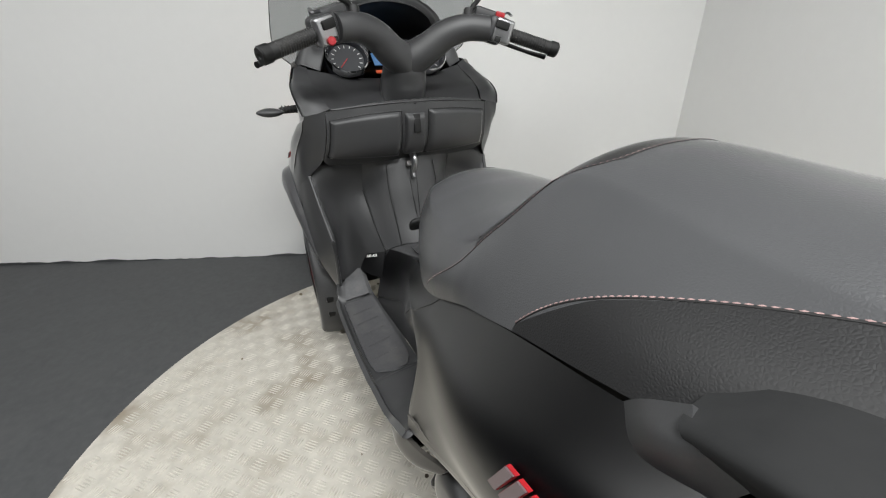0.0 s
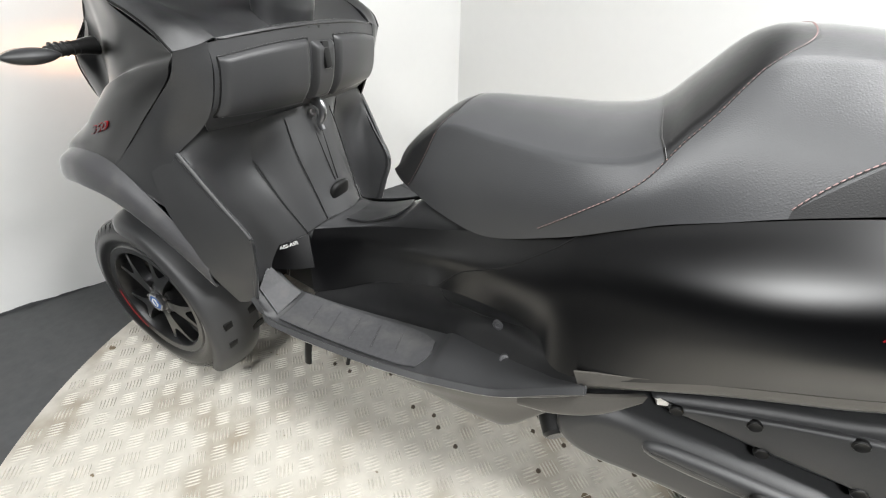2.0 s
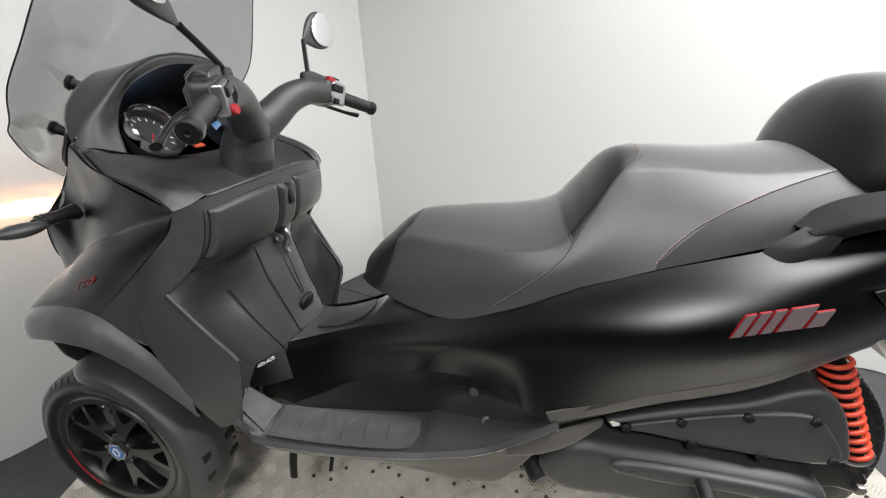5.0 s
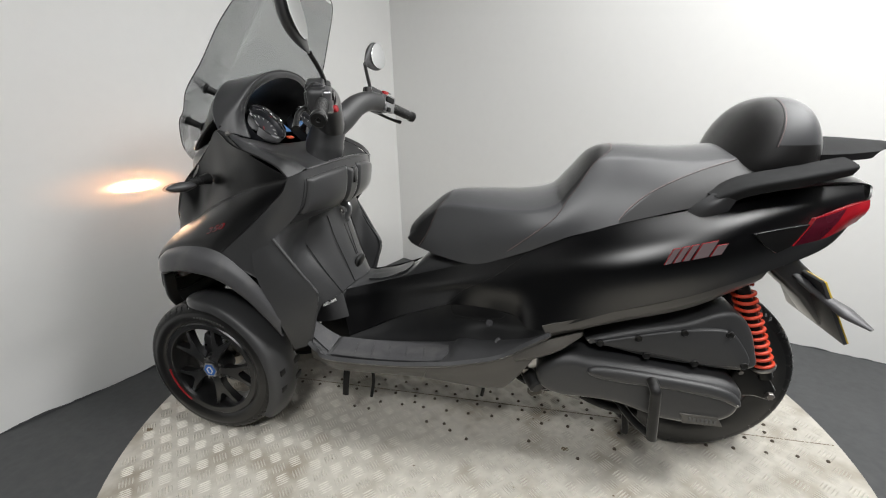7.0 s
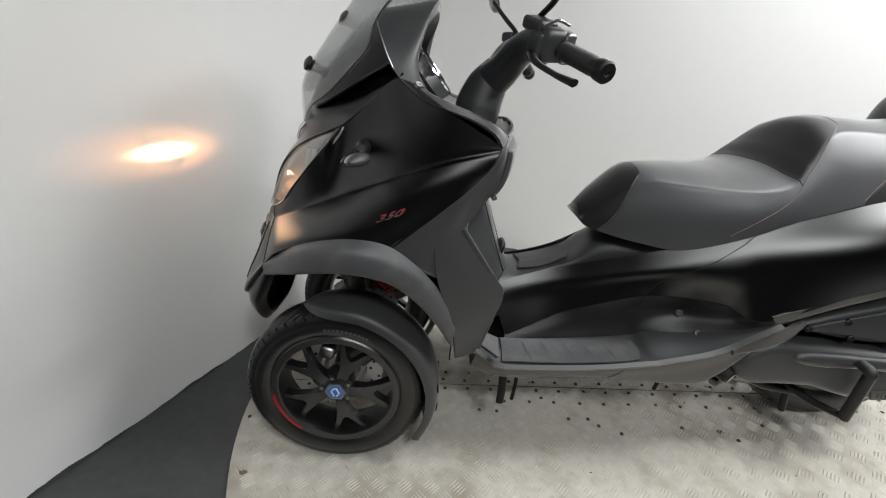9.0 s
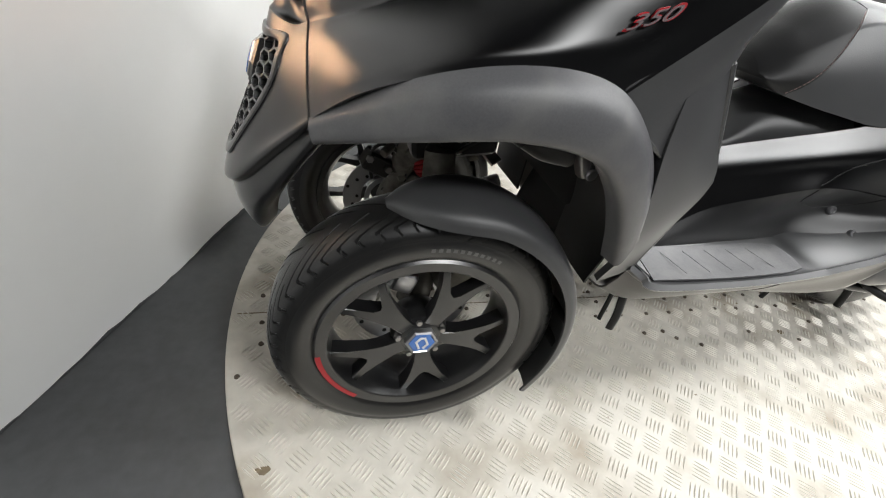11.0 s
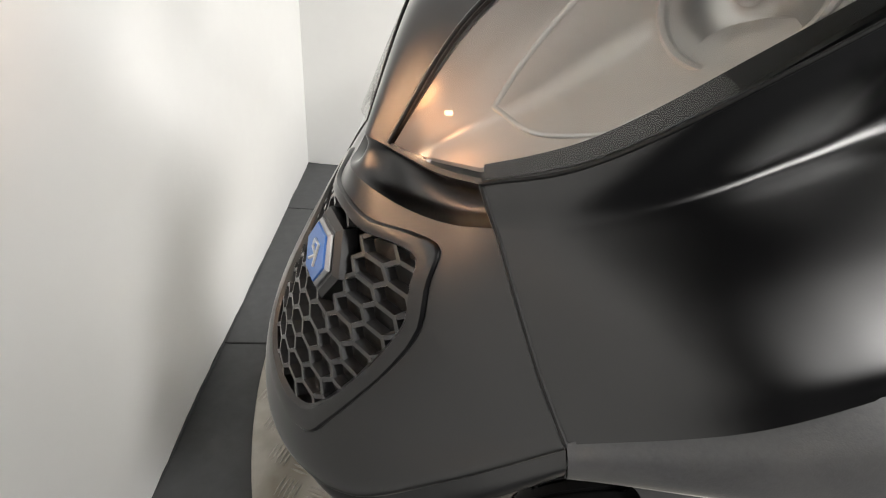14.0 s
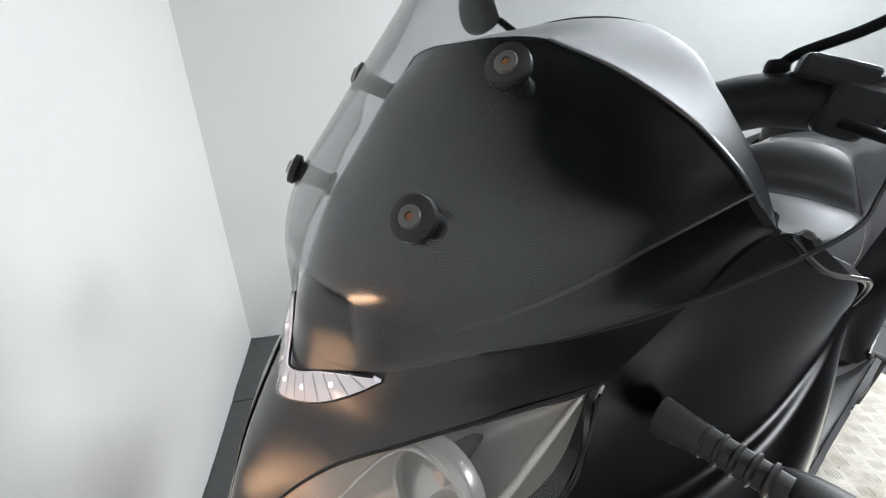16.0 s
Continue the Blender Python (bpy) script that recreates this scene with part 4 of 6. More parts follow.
liner_rows = [
    [(-.155, -.10, .52), (-.10, -.10, .64), (.02, -.10, .70), (.14, -.10, .69), (.25, -.10, .62), (.30, -.10, .46), (.305, -.10, .32)],
    [(-.160, -.19, .548), (-.08, -.20, .63), (.03, -.20, .68), (.15, -.20, .665), (.245, -.20, .60), (.295, -.20, .45), (.30, -.20, .32)],
    [(-.160, -.190, .555), (-.065, -.285, .612), (.05, -.305, .642), (.15, -.305, .617), (.234, -.292, .547), (.294, -.268, .437), (.297, -.245, .322)],
]
pair("wheel_well_liner", liner_rows, DEEP, S, nu=40, nv=14, thick=0.004, label="black wheel well liner", inward=(0, -.2, .8))
sheet("inner_liner", whole([
    [(-.155, -.10, .50), (-.20, -.05, .52), (-.21, 0, .52)],
    [(-.08, -.10, .645), (-.08, -.05, .66), (-.08, 0, .67)],
    [(.02, -.10, .70), (.02, -.05, .71), (.02, 0, .71)],
    [(.14, -.10, .69), (.14, -.05, .70), (.14, 0, .70)],
    [(.26, -.10, .64), (.27, -.05, .65), (.27, 0, .65)]]), DEEP, S, nu=16, nv=16, label="black wheel well liner", inward=(0, 0, .9))

# seat
SEAT_X = [.645, .660, .700, .775, .880, 1.00, 1.085, 1.130, 1.185, 1.250, 1.400, 1.550, 1.670]
SEAT_TOP = [.697, .714, .752, .806, .812, .812, .828, .874, .935, .947, .940, .950, .955]
SEAT_LOW = [.662, .650, .640, .630, .626, .672, .710, .730, .748, .770, .812, .846, .870]
SEAT_WLO = [.062, .075, .095, .135, .172, .202, .208, .210, .212, .214, .214, .190, .150]
SEAT_WUP = [.050, .060, .080, .104, .150, .180, .182, .160, .128, .120, .135, .140, .125]


def seat_point(u, v):
    """u: 0..1 from front to back, v: -1..1 from the near lower edge over the top to the far one."""
    k = u * (len(SEAT_X) - 1)
    def soft(arr):
        i = min(int(k), len(arr) - 2)
        f = k - i
        p = [arr[max(i - 1, 0)], arr[i], arr[i + 1], arr[min(i + 2, len(arr) - 1)]]
        return 0.5 * (2 * p[1] + (p[2] - p[0]) * f + (2 * p[0] - 5 * p[1] + 4 * p[2] - p[3]) * f * f + (3 * p[1] - p[0] - 3 * p[2] + p[3]) * f ** 3)
    x, zt, zl, wl, wu = soft(SEAT_X), soft(SEAT_TOP), soft(SEAT_LOW), soft(SEAT_WLO), soft(SEAT_WUP)
    s, a = (-1 if v < 0 else 1), 1 - abs(v)
    if a < 0.46:
        f = a / 0.46
        y = wl + (wu - wl) * f + 0.012 * math.sin(math.pi * f)
        z = zl + (zt - 0.028 - zl) * f
    else:
        f = (a - 0.46) / 0.54
        y = wu * (1 - f)
        z = zt - 0.028 * (1 - f) ** 2.2
    return np.array((x, s * y, z))


def seat_body():
    nu, nv = 220, 91
    verts, faces, zone = [], [], []
    for i in range(nu):
        for j in range(nv):
            v = -1 + 2 * j / (nv - 1)
            p = seat_point(i / (nu - 1), v)
            verts.append(p)
            x, v = p[0], abs(v)
            front = np.interp(v, [0, .36, .68, .97], [.786, .778, .735, .690]) - x
            rear_edge = np.interp(v, [0, .36, .50, .57, .62], [1.240, 1.232, 1.20, 1.16, 1.107])
            riser = min(x - np.interp(v, [0, .4, .62], [1.092, 1.095, 1.107]), rear_edge - x) if v < .625 else -.01
            band = .12 * (v - np.interp(x, [1.245, 1.32, 1.42, 1.55, 1.62], [.97, .80, .64, .50, .44])) if x > 1.24 else -.01
            zone.append(float(max(front, riser, band)))
    for i in range(nu - 1):
        for j in range(nv - 1):
            a = i * nv + j
            faces.append((a, a + 1, a + nv + 1, a + nv))
    faces.append(tuple(range(nv)))
    faces.append(tuple((nu - 1) * nv + j for j in range(nv - 1, -1, -1)))
    for i in range(nu - 1):
        faces.append((i * nv, (i + 1) * nv, (i + 1) * nv + nv - 1, i * nv + nv - 1))
    ob = link_mesh("seat", verts, faces, SEAT_COVER, S, 60, None, "grey vinyl two-level seat with black inserts")
    ob.data.attributes.new("insert", "FLOAT", "POINT").data.foreach_set("value", zone)
    return ob


seat = seat_body()


def seam(name, uv, parent, mat=THREAD, dash=0.0048, gap=0.0020, radius=0.0008, lift=0.0007):
    """A row of stitches over the seat along points of (u, v)."""
    c = spline(uv, 260)
    p = np.array([seat_point(u, v) for u, v in c])
    q = np.array([seat_point(u, v * 0.98) for u, v in c])
    bm = bmesh.new()
    seg = np.linalg.norm(np.diff(p, axis=0), axis=1)
    s = np.concatenate([[0], np.cumsum(seg)])
    pos = 0.0
    while pos + dash < s[-1]:
        ends = []
        for d in (pos, pos + dash * 0.5, pos + dash):
            ends.append(np.array([np.interp(d, s, p[:, k]) for k in range(3)]))
        t = ends[2] - ends[0]
        t /= max(np.linalg.norm(t), 1e-9)
        out = ends[1] - np.array((ends[1][0], 0, .62))
        out -= t * np.dot(out, t)
        out /= max(np.linalg.norm(out), 1e-9)
        side = np.cross(t, out)
        rings = []
        for e, h in zip(ends, (-0.0002, lift, -0.0002)):
            rings.append([bm.verts.new(e + out * (h + radius * math.sin(a)) + side * radius * math.cos(a)) for a in (0.3, 1.57, 2.84, 4.71)])
        for a, b in zip(rings, rings[1:]):
            for k in range(4):
                bm.faces.new((a[k], a[(k + 1) % 4], b[(k + 1) % 4], b[k]))
        pos += dash + gap
    return part(name, bm, mat, parent, "pale grey-red stitching")


def groove(name, uv, parent):
    c = spline(uv, 120)
    pts = [seat_point(u, v) for u, v in c]
    return tube(name, pts, 0.0011, VINYL_DARK, parent, n=120, sides=6, smooth=False, label="seat seam")


def seat_u(x):
    return float(np.interp(x, SEAT_X, np.linspace(0, 1, len(SEAT_X))))


for s in (-1, 1):
    for line in ([(seat_u(.968), .93), (seat_u(1.04), .78), (seat_u(1.107), .62), (seat_u(1.16), .57), (seat_u(1.20), .50), (seat_u(1.232), .36), (seat_u(1.240), .0)],
                 [(seat_u(1.245), .97), (seat_u(1.32), .80), (seat_u(1.42), .64), (seat_u(1.55), .50), (seat_u(1.62), .44)],
                 [(seat_u(.690), .97), (seat_u(.735), .68), (seat_u(.778), .36)]):
        line = [(u, s * v) for u, v in line]
        seam("stitching", line, seat)
        groove("seam", [(u + 0.0012, v) for u, v in line], seat)
    groove("seam", [(seat_u(1.107), s * .62), (seat_u(1.095), s * .4), (seat_u(1.092), 0)], seat)
groove("seam", [(seat_u(.780), -.36), (seat_u(.786), 0), (seat_u(.780), .36)], seat)

# backrest
BC, BS, BP = (1.592, 0, .940), (.104, .192, .120), 2.45


def lean(p):
    """Draw the backrest in towards its top."""
    h = max(-.6, (p[2] - BC[2]) / BS[2])
    return (BC[0] + .012 * h + (p[0] - BC[0]) * (1 - .30 * h), p[1] * (1 - .05 * h), p[2])



def backrest_body():
    back = blob("backrest", BC, BS, BACK_COVER, S, BP, 96, 64, label="padded black backrest with grey sides")
    zone = []
    for v in back.data.vertices:
        h = (v.co.z - BC[2]) / BS[2]
        zone.append(max(1.556 + .012 * h - v.co.x, .952 - v.co.z, .07 - abs(v.co.y)))
    for v in back.data.vertices:
        v.co = lean(v.co)
    back.data.attributes.new("insert", "FLOAT", "POINT").data.foreach_set("value", zone)
    for s in (-1, 1):
        pts = []
        for h in np.linspace(.08, .94, 40):
            x = 1.556 + .012 * h
            f = max(0, 1 - abs((x - BC[0]) / BS[0]) ** BP - h ** BP)
            pts.append(lean((x, s * (BS[1] * f ** (1 / BP) + .0008), BC[2] + BS[2] * h)))
        tube("seam", pts, .0012, VINYL_DARK, back, 40, 6, "cushion seam", smooth=False)
        for q in range(0, 39, 2):
            a, b = Vector(pts[q]), Vector(pts[q + 1])
            tube("stitch", [a + Vector((.003, s * .0005, 0)), b + Vector((.003, s * .0005, 0))], .0008, THREAD, back, 2, 5, smooth=False)
    return back


back = backrest_body()
block("backrest_bracket", (.16, .26, .03), pose(1.62, 0, .915), PLASTIC, S, 0.008, "black backrest bracket")

# grab rails and rack
rail_rows = [
    [(1.430, -.186, .846), (1.49, -.192, .884), (1.58, -.192, .904), (1.70, -.170, .926)],
    [(1.440, -.236, .842), (1.50, -.250, .872), (1.58, -.248, .890), (1.70, -.226, .912)],
    [(1.468, -.228, .826), (1.51, -.238, .848), (1.59, -.236, .866), (1.70, -.214, .890)],
]
pair("grab_rail", rail_rows, RACK, S, nu=32, nv=14, thick=.016, label="black plastic grab rail", inward=(1.55, 0, .86))
strut_rows = [
    [(1.383, -.214, .797), (1.405, -.220, .824), (1.437, -.222, .850)],
    [(1.420, -.234, .794), (1.435, -.240, .822), (1.455, -.240, .842)],
    [(1.466, -.226, .796), (1.474, -.232, .818), (1.486, -.233, .846)],
]
pair("rail_strut", strut_rows, PLASTIC, S, nu=16, nv=12, thick=.020, label="black rail strut", inward=(1.44, 0, .8))
rack_rows = whole([
    [(1.60, -.10, .925), (1.60, -.05, .930), (1.60, 0, .930)],
    [(1.68, -.17, .930), (1.68, -.08, .950), (1.68, 0, .952)],
    [(1.76, -.16, .935), (1.77, -.08, .955), (1.77, 0, .957)],
    [(1.82, -.10, .935), (1.85, -.06, .948), (1.86, 0, .950)],
])
sheet("rear_rack", rack_rows, RACK, S, nu=28, nv=18, thick=0.016, label="grey plastic luggage rack", inward=(1.7, 0, .5))
tail_top = whole([
    [(1.58, -.196, .853), (1.58, -.10, .868), (1.58, 0, .872)],
    [(1.68, -.175, .868), (1.69, -.08, .880), (1.69, 0, .883)],
    [(1.775, -.150, .862), (1.790, -.08, .868), (1.795, 0, .870)],
    [(1.777, -.165, .836), (1.800, -.07, .838), (1.805, 0, .840)],
])
sheet("tail_top", tail_top, PAINT, S, nu=28, nv=18, label="matt black tail cover", inward=(1.5, 0, .5))
tail_under = whole([
    [(1.777, -.165, .836), (1.800, -.07, .838), (1.805, 0, .840)],
    [(1.745, -.178, .780), (1.77, -.07, .768), (1.775, 0, .765)],
    [(1.705, -.185, .720), (1.72, -.07, .70), (1.725, 0, .70)],
    [(1.62, -.205, .675), (1.62, -.08, .655), (1.62, 0, .65)],
])
sheet("tail_underside", tail_under, PLASTIC, S, nu=24, nv=18, label="black tail underside", inward=(1.5, 0, .8))
light_rows = [
    [(1.640, -.238, .800), (1.70, -.222, .822), (1.760, -.190, .834)],
    [(1.624, -.247, .772), (1.69, -.231, .792), (1.756, -.199, .812)],
    [(1.602, -.252, .738), (1.67, -.236, .757), (1.738, -.202, .786)],
]
for lamp in pair("tail_light", light_rows, RED_LENS, S, nu=20, nv=12, thick=0.012, label="red tail light", inward=(1.4, 0, .7)):
    s = -1 if lamp.data.vertices[0].co.y < 0 else 1
    front = [[(x, y * -s, z) for x, y, z in row] for row in (
        [(1.640, -.240, .799), (1.668, -.233, .808), (1.700, -.2245, .820)],
        [(1.624, -.249, .772), (1.655, -.243, .780), (1.682, -.236, .790)],
        [(1.604, -.254, .740), (1.630, -.249, .747), (1.655, -.243, .754)])]
    sheet("lens_insert", front, RED_LENS_DARK, lamp, nu=12, nv=8, thick=.003, label="dark red lens part", inward=(1.4, 0, .7))
pocket_rows = [
    [(1.515, -.272, .768), (1.57, -.256, .777), (1.634, -.238, .786)],
    [(1.540, -.268, .742), (1.58, -.256, .750), (1.622, -.243, .764)],
    [(1.570, -.258, .722), (1.585, -.254, .730), (1.605, -.248, .740)],
]
pair("tail_pocket", pocket_rows, DEEP, S, nu=16, nv=10, thick=0.004, label="black plastic inset", inward=(1.4, 0, .7))

# plate holder
holder = slab("plate_holder", [(1.62, .66), (1.70, .69), (1.745, .635), (1.80, .585), (1.86, .495), (1.855, .44), (1.82, .455), (1.76, .53), (1.68, .60)], .05, -.05, PLASTIC, S, 0.012, "black rear mudguard and plate holder")
m_plate = Matrix.Translation((1.800, 0, .530)) @ Matrix.Rotation(radians(-27), 4, "Y")
block("plate_back", (.008, .27, .19), Matrix.Translation((-.008, 0, 0)) @ m_plate, PLASTIC, S, 0.002, "black plate backing")
block("number_plate", (.004, .262, .186), m_plate, YELLOW, S, 0.001, "yellow number plate")
for s in (-1, 1):
    tube("rear_indicator", [(1.735, s * .04, .60), (1.76, s * .10, .575), (1.80, s * .16, .545), (1.83, s * .205, .525)], [.012, .014, .022, .006], PLASTIC_GREY, S, 20, 12, "grey rear indicator", flat=0.6)
block("plate_lamp", (.06, .09, .025), pose(1.735, 0, .675, 0, 20, 0), PLASTIC, S, 0.008, "small black plate lamp")


# wheels
def tyre_mesh(name, centre, radius, width, bead, parent, per=84, nv=64, pitches=11):
    """A tyre whose mesh follows its slanting grooves; per: columns to a tread pitch."""
    nu = per * pitches
    a = np.linspace(0, 2 * math.pi, nu, endpoint=False)[:, None]
    f = np.linspace(-1, 1, nv)[None, :]
    g = np.clip((np.abs(f) - .62) / .38, 0, 1)
    h = np.clip(f / .62, -1, 1)
    wall = np.abs(f) > .62
    r = np.where(wall, radius - .030 - (radius - .030 - bead) * g, radius - .030 * np.abs(h) ** 2.6)
    y = np.where(wall, np.sign(f) * (width / 2 * (1 - .16 * g ** 2) + .004 * np.sin(math.pi * g)), width / 2 * np.sin(h * math.pi / 2 * .98))
    ag = np.abs(h)
    bend = np.where(ag < .60, ag * 1.15, np.where(ag < .80, .69 - (ag - .60) * .25, .64 + (ag - .80) * .6))
    turn = a * pitches / (2 * math.pi) + np.where(h > 0, .5, 0)
    def cut(at, wide, lo, hi):
        ph = (turn - at) % 1
        return (ph < wide) & (ag > lo) & (ag < hi)
    grooves = cut(0, .042, .04, .96) | cut(.19, .026, .34, .90) | cut(.37, .032, .10, .78) | cut(.58, .028, .42, .94) | cut(.78, .034, .16, .86)
    rr = np.broadcast_to(r, (nu, nv)) - np.where(grooves & ~wall, .0050, 0)
    rr = rr - np.where(np.broadcast_to(wall, (nu, nv)) & (np.abs(g - .72) < .035), .0012, 0)
    aa = a - bend * 2 * math.pi / pitches
    yy = np.broadcast_to(y, (nu, nv))
    v = np.stack([centre[0] + rr * np.sin(aa), centre[1] + yy, centre[2] + rr * np.cos(aa)], axis=2).reshape(-1, 3)
    i, j = np.meshgrid(np.arange(nu), np.arange(nv - 1), indexing="ij")
    k = (i + 1) % nu
    q = np.stack([i * nv + j, k * nv + j, k * nv + j + 1, i * nv + j + 1], axis=2).reshape(-1, 4)
    side = np.broadcast_to(np.abs(f[0, :-1]) > .645, (nu, nv - 1)).reshape(-1).astype(int)
    return link_mesh(name, v.tolist(), q.tolist(), [TYRE, SIDEWALL], parent, 28, side.tolist(), "black rubber tyre with slanting tread grooves and greyer sidewalls")


def wheel_spokes(rim, centre, s, outer, hub_r, face, count=5):
    """Flat forked spokes from hub to rim, with rounded edges."""
    cx, cy, cz = centre
    half = [(hub_r * .70, .46), (outer * .38, .250), (outer * .48, .200), (outer * .60, .215), (outer * .80, .275), (outer * 1.02, .345), (outer * 1.02, .245), (outer * .84, .185), (outer * .68, .085), (outer * .61, 0)]
    for k in range(count):
        a0 = 2 * math.pi * k / count + 1.134
        ring = [(r, a0 + d) for r, d in half] + [(r, a0 - d) for r, d in reversed(half[:-1])]
        bm = bmesh.new()
        top, low = [], []
        for r, a in ring:
            drop = .012 * max(0, (r / outer - .55)) ** 1.0
            x, z = cx + r * math.cos(a), cz + r * math.sin(a)
            top.append(bm.verts.new((x, cy + s * (face + .006 - drop), z)))
            low.append(bm.verts.new((x, cy + s * (face - .020 - drop), z)))
        n = len(ring)
        f = bm.faces.new(top)
        g = bm.faces.new(low[::-1])
        for i in range(n):
            bm.faces.new((top[i], low[i], low[(i + 1) % n], top[(i + 1) % n]))
        es = [e for e in bm.edges if e.verts[0] in top and e.verts[1] in top]
        bmesh.ops.bevel(bm, geom=es, offset=.0035, segments=2, affect="EDGES", profile=.5)
        bmesh.ops.triangulate(bm, faces=[f for f in bm.faces if len(f.verts) > 4])
        part("spoke", bm, RIM_BLACK, rim, "", 35)


def front_wheel(s):
    c = (0.0, s * .235, .240)
    rim = turned("front_wheel", [(.151, .0500), (.153, .0515), (.169, .0530), (.173, .049), (.168, .040), (.150, .036), (.148, .0), (.150, -.03), (.166, -.040), (.173, -.047), (.170, -.052), (.158, -.050),
                                 (.146, -.030), (.143, 0), (.146, .030), (.151, .0500)], c, (0, s, 0), RIM_BLACK, S, 96, "black five-spoke front wheel", 30)
    tyre_mesh("tyre", c, .241, .112, .170, rim, 84 if s < 0 else 42, 64 if s < 0 else 44)
    wheel_spokes(rim, c, s, .152, .050, .037)
    turned("hub", [(0, .046), (.020, .046), (.030, .043), (.044, .036), (.048, .025), (.046, .0), (.04, -.02), (0, -.02)], c, (0, s, 0), RIM_BLACK, rim, 40)
    turned("hub_badge", [(0, .054), (.0220, .054), (.0230, .052), (.0230, .044), (0, .044)], c, (0, s, 0), BLUE, rim, 6, "blue hexagonal hub badge")
    turned("badge_ring", [(.0225, .053), (.0250, .0555), (.0285, .053), (.0290, .044), (.0225, .044), (.0225, .053)], c, (0, s, 0), SILVER, rim, 6)
    tube("badge_mark", [(c[0] + x, c[1] + s * .0546, c[2] + z) for x, z in ((-.004, -.012), (-.010, .003), (-.003, .012), (.004, .012), (.010, -.003), (.003, -.012))],
         .0022, WHITE_INK, rim, 16, 6, "pale mark", smooth=False)
    for k in range(5):
        a = 2 * math.pi * k / 5 + 0.506
        p = (c[0] + .039 * math.cos(a), c[1] + s * .043, c[2] + .039 * math.sin(a))
        turned("wheel_bolt", [(0, .005), (.0045, .005), (.0055, .0035), (.0055, 0), (0, 0)], p, (0, s, 0), STEEL, rim, 6)
    # two-part red stripe on the rim edge
    for a0, a1, r in ((radians(186), radians(232), .1665), (radians(190), radians(230), .1600)):
        verts, faces = [], []
        n = 24
        for i in range(n + 1):
            a = a0 + (a1 - a0) * i / n
            for rr, yy in ((r + .0042, .0536 if r > .16 else .0515), (r - .0042, .0532 if r > .16 else .0508)):
                verts.append((c[0] + rr * math.cos(a), c[1] + s * yy, c[2] + rr * math.sin(a)))
        for i in range(n):
            faces.append((2 * i, 2 * i + 1, 2 * i + 3, 2 * i + 2))
        link_mesh("red_stripe", verts, faces, RED, rim, 40, None, "red rim stripe")
    for k in range(11):
        a = radians(62) + k * radians(3.1)
        p = Vector((c[0] + .196 * math.cos(a), c[1] + s * .0585, c[2] + .196 * math.sin(a)))
        block("sidewall_mark", (.006, .0008, .006), Matrix.Translation(p) @ Matrix.Rotation(-(a - math.pi / 2), 4, "Y"), GREY_INK, rim, 0)
    # brake disc and caliper on the inner side
    disc = turned("brake_disc", [(.066, -.048), (.110, -.048), (.110, -.052), (.066, -.052), (.066, -.048)], c, (0, s, 0), SILVER, rim, 64, "drilled steel brake disc", 30)
    turned("tone_ring", [(.046, -.054), (.058, -.054), (.058, -.057), (.046, -.057), (.046, -.054)], c, (0, s, 0), SILVER, rim, 48, "slotted steel ring")
    for k in range(24):
        a = 2 * math.pi * k / 24
        rr = .076 + .013 * (k % 3)
        p = (c[0] + rr * math.cos(a), c[1] - s * .0475, c[2] + rr * math.sin(a))
        turned("disc_hole", [(0, .0006), (.0042, .0006), (.0042, -.0055), (0, -.0055)], p, (0, s, 0), DEEP, disc, 10)
    block("brake_caliper", (.085, .05, .06), pose(c[0] + .072, c[1] - s * .035, c[2] + .078, 0, -45, 0), ALLOY_DIRTY, rim, 0.012, "dirty alloy brake caliper", 3)
    block("caliper_piston", (.04, .03, .04), pose(c[0] - .03, c[1] - s * .01, c[2] + .085, 0, 20, 0), SILVER, rim, 0.01, "alloy caliper body", 3)
    return rim


def mudguard(s):
    c = (0.0, s * .235, .240)
    rows = []
    for k in range(13):
        f = k / 12
        a = radians(107 - 139 * f ** 1.25)
        grow = min(1, f / .5)
        grow = grow * grow * (3 - 2 * grow)
        start = math.sin(min(1, (f + .004) / .26) * math.pi / 2)
        out, inn = .008 + .062 * start + .012 * grow, .004 + .058 * start
        r = .250 + .016 * min(1, f * 3)
        row = []
        for w, dr in ((-1, -.026), (-.97, -.012), (-.86, -.002), (-.5, .006), (0, .009), (.6, .003), (.92, -.010), (1, -.024)):
            dr = dr * (.25 + .75 * start)
            row.append((c[0] + (r + dr) * math.cos(a), c[1] + s * (w * -1) * (out if w < 0 else inn), c[2] + (r + dr) * math.sin(a)))
        rows.append(row)
    guard = sheet("mudguard", rows, PLASTIC, S, nu=30, nv=40, thick=0.004, label="black front mudguard", inward=c, angle=40)
    for k in (0, 1):
        a = radians(4 - 13 * k)
        block("mudguard_slot", (.006, .11, .020), Matrix.Translation((c[0] + .270 * math.cos(a), c[1], c[2] + .270 * math.sin(a))) @ Matrix.Rotation(-a, 4, "Y"), DEEP, guard, 0.002, "dark slot")
    return guard


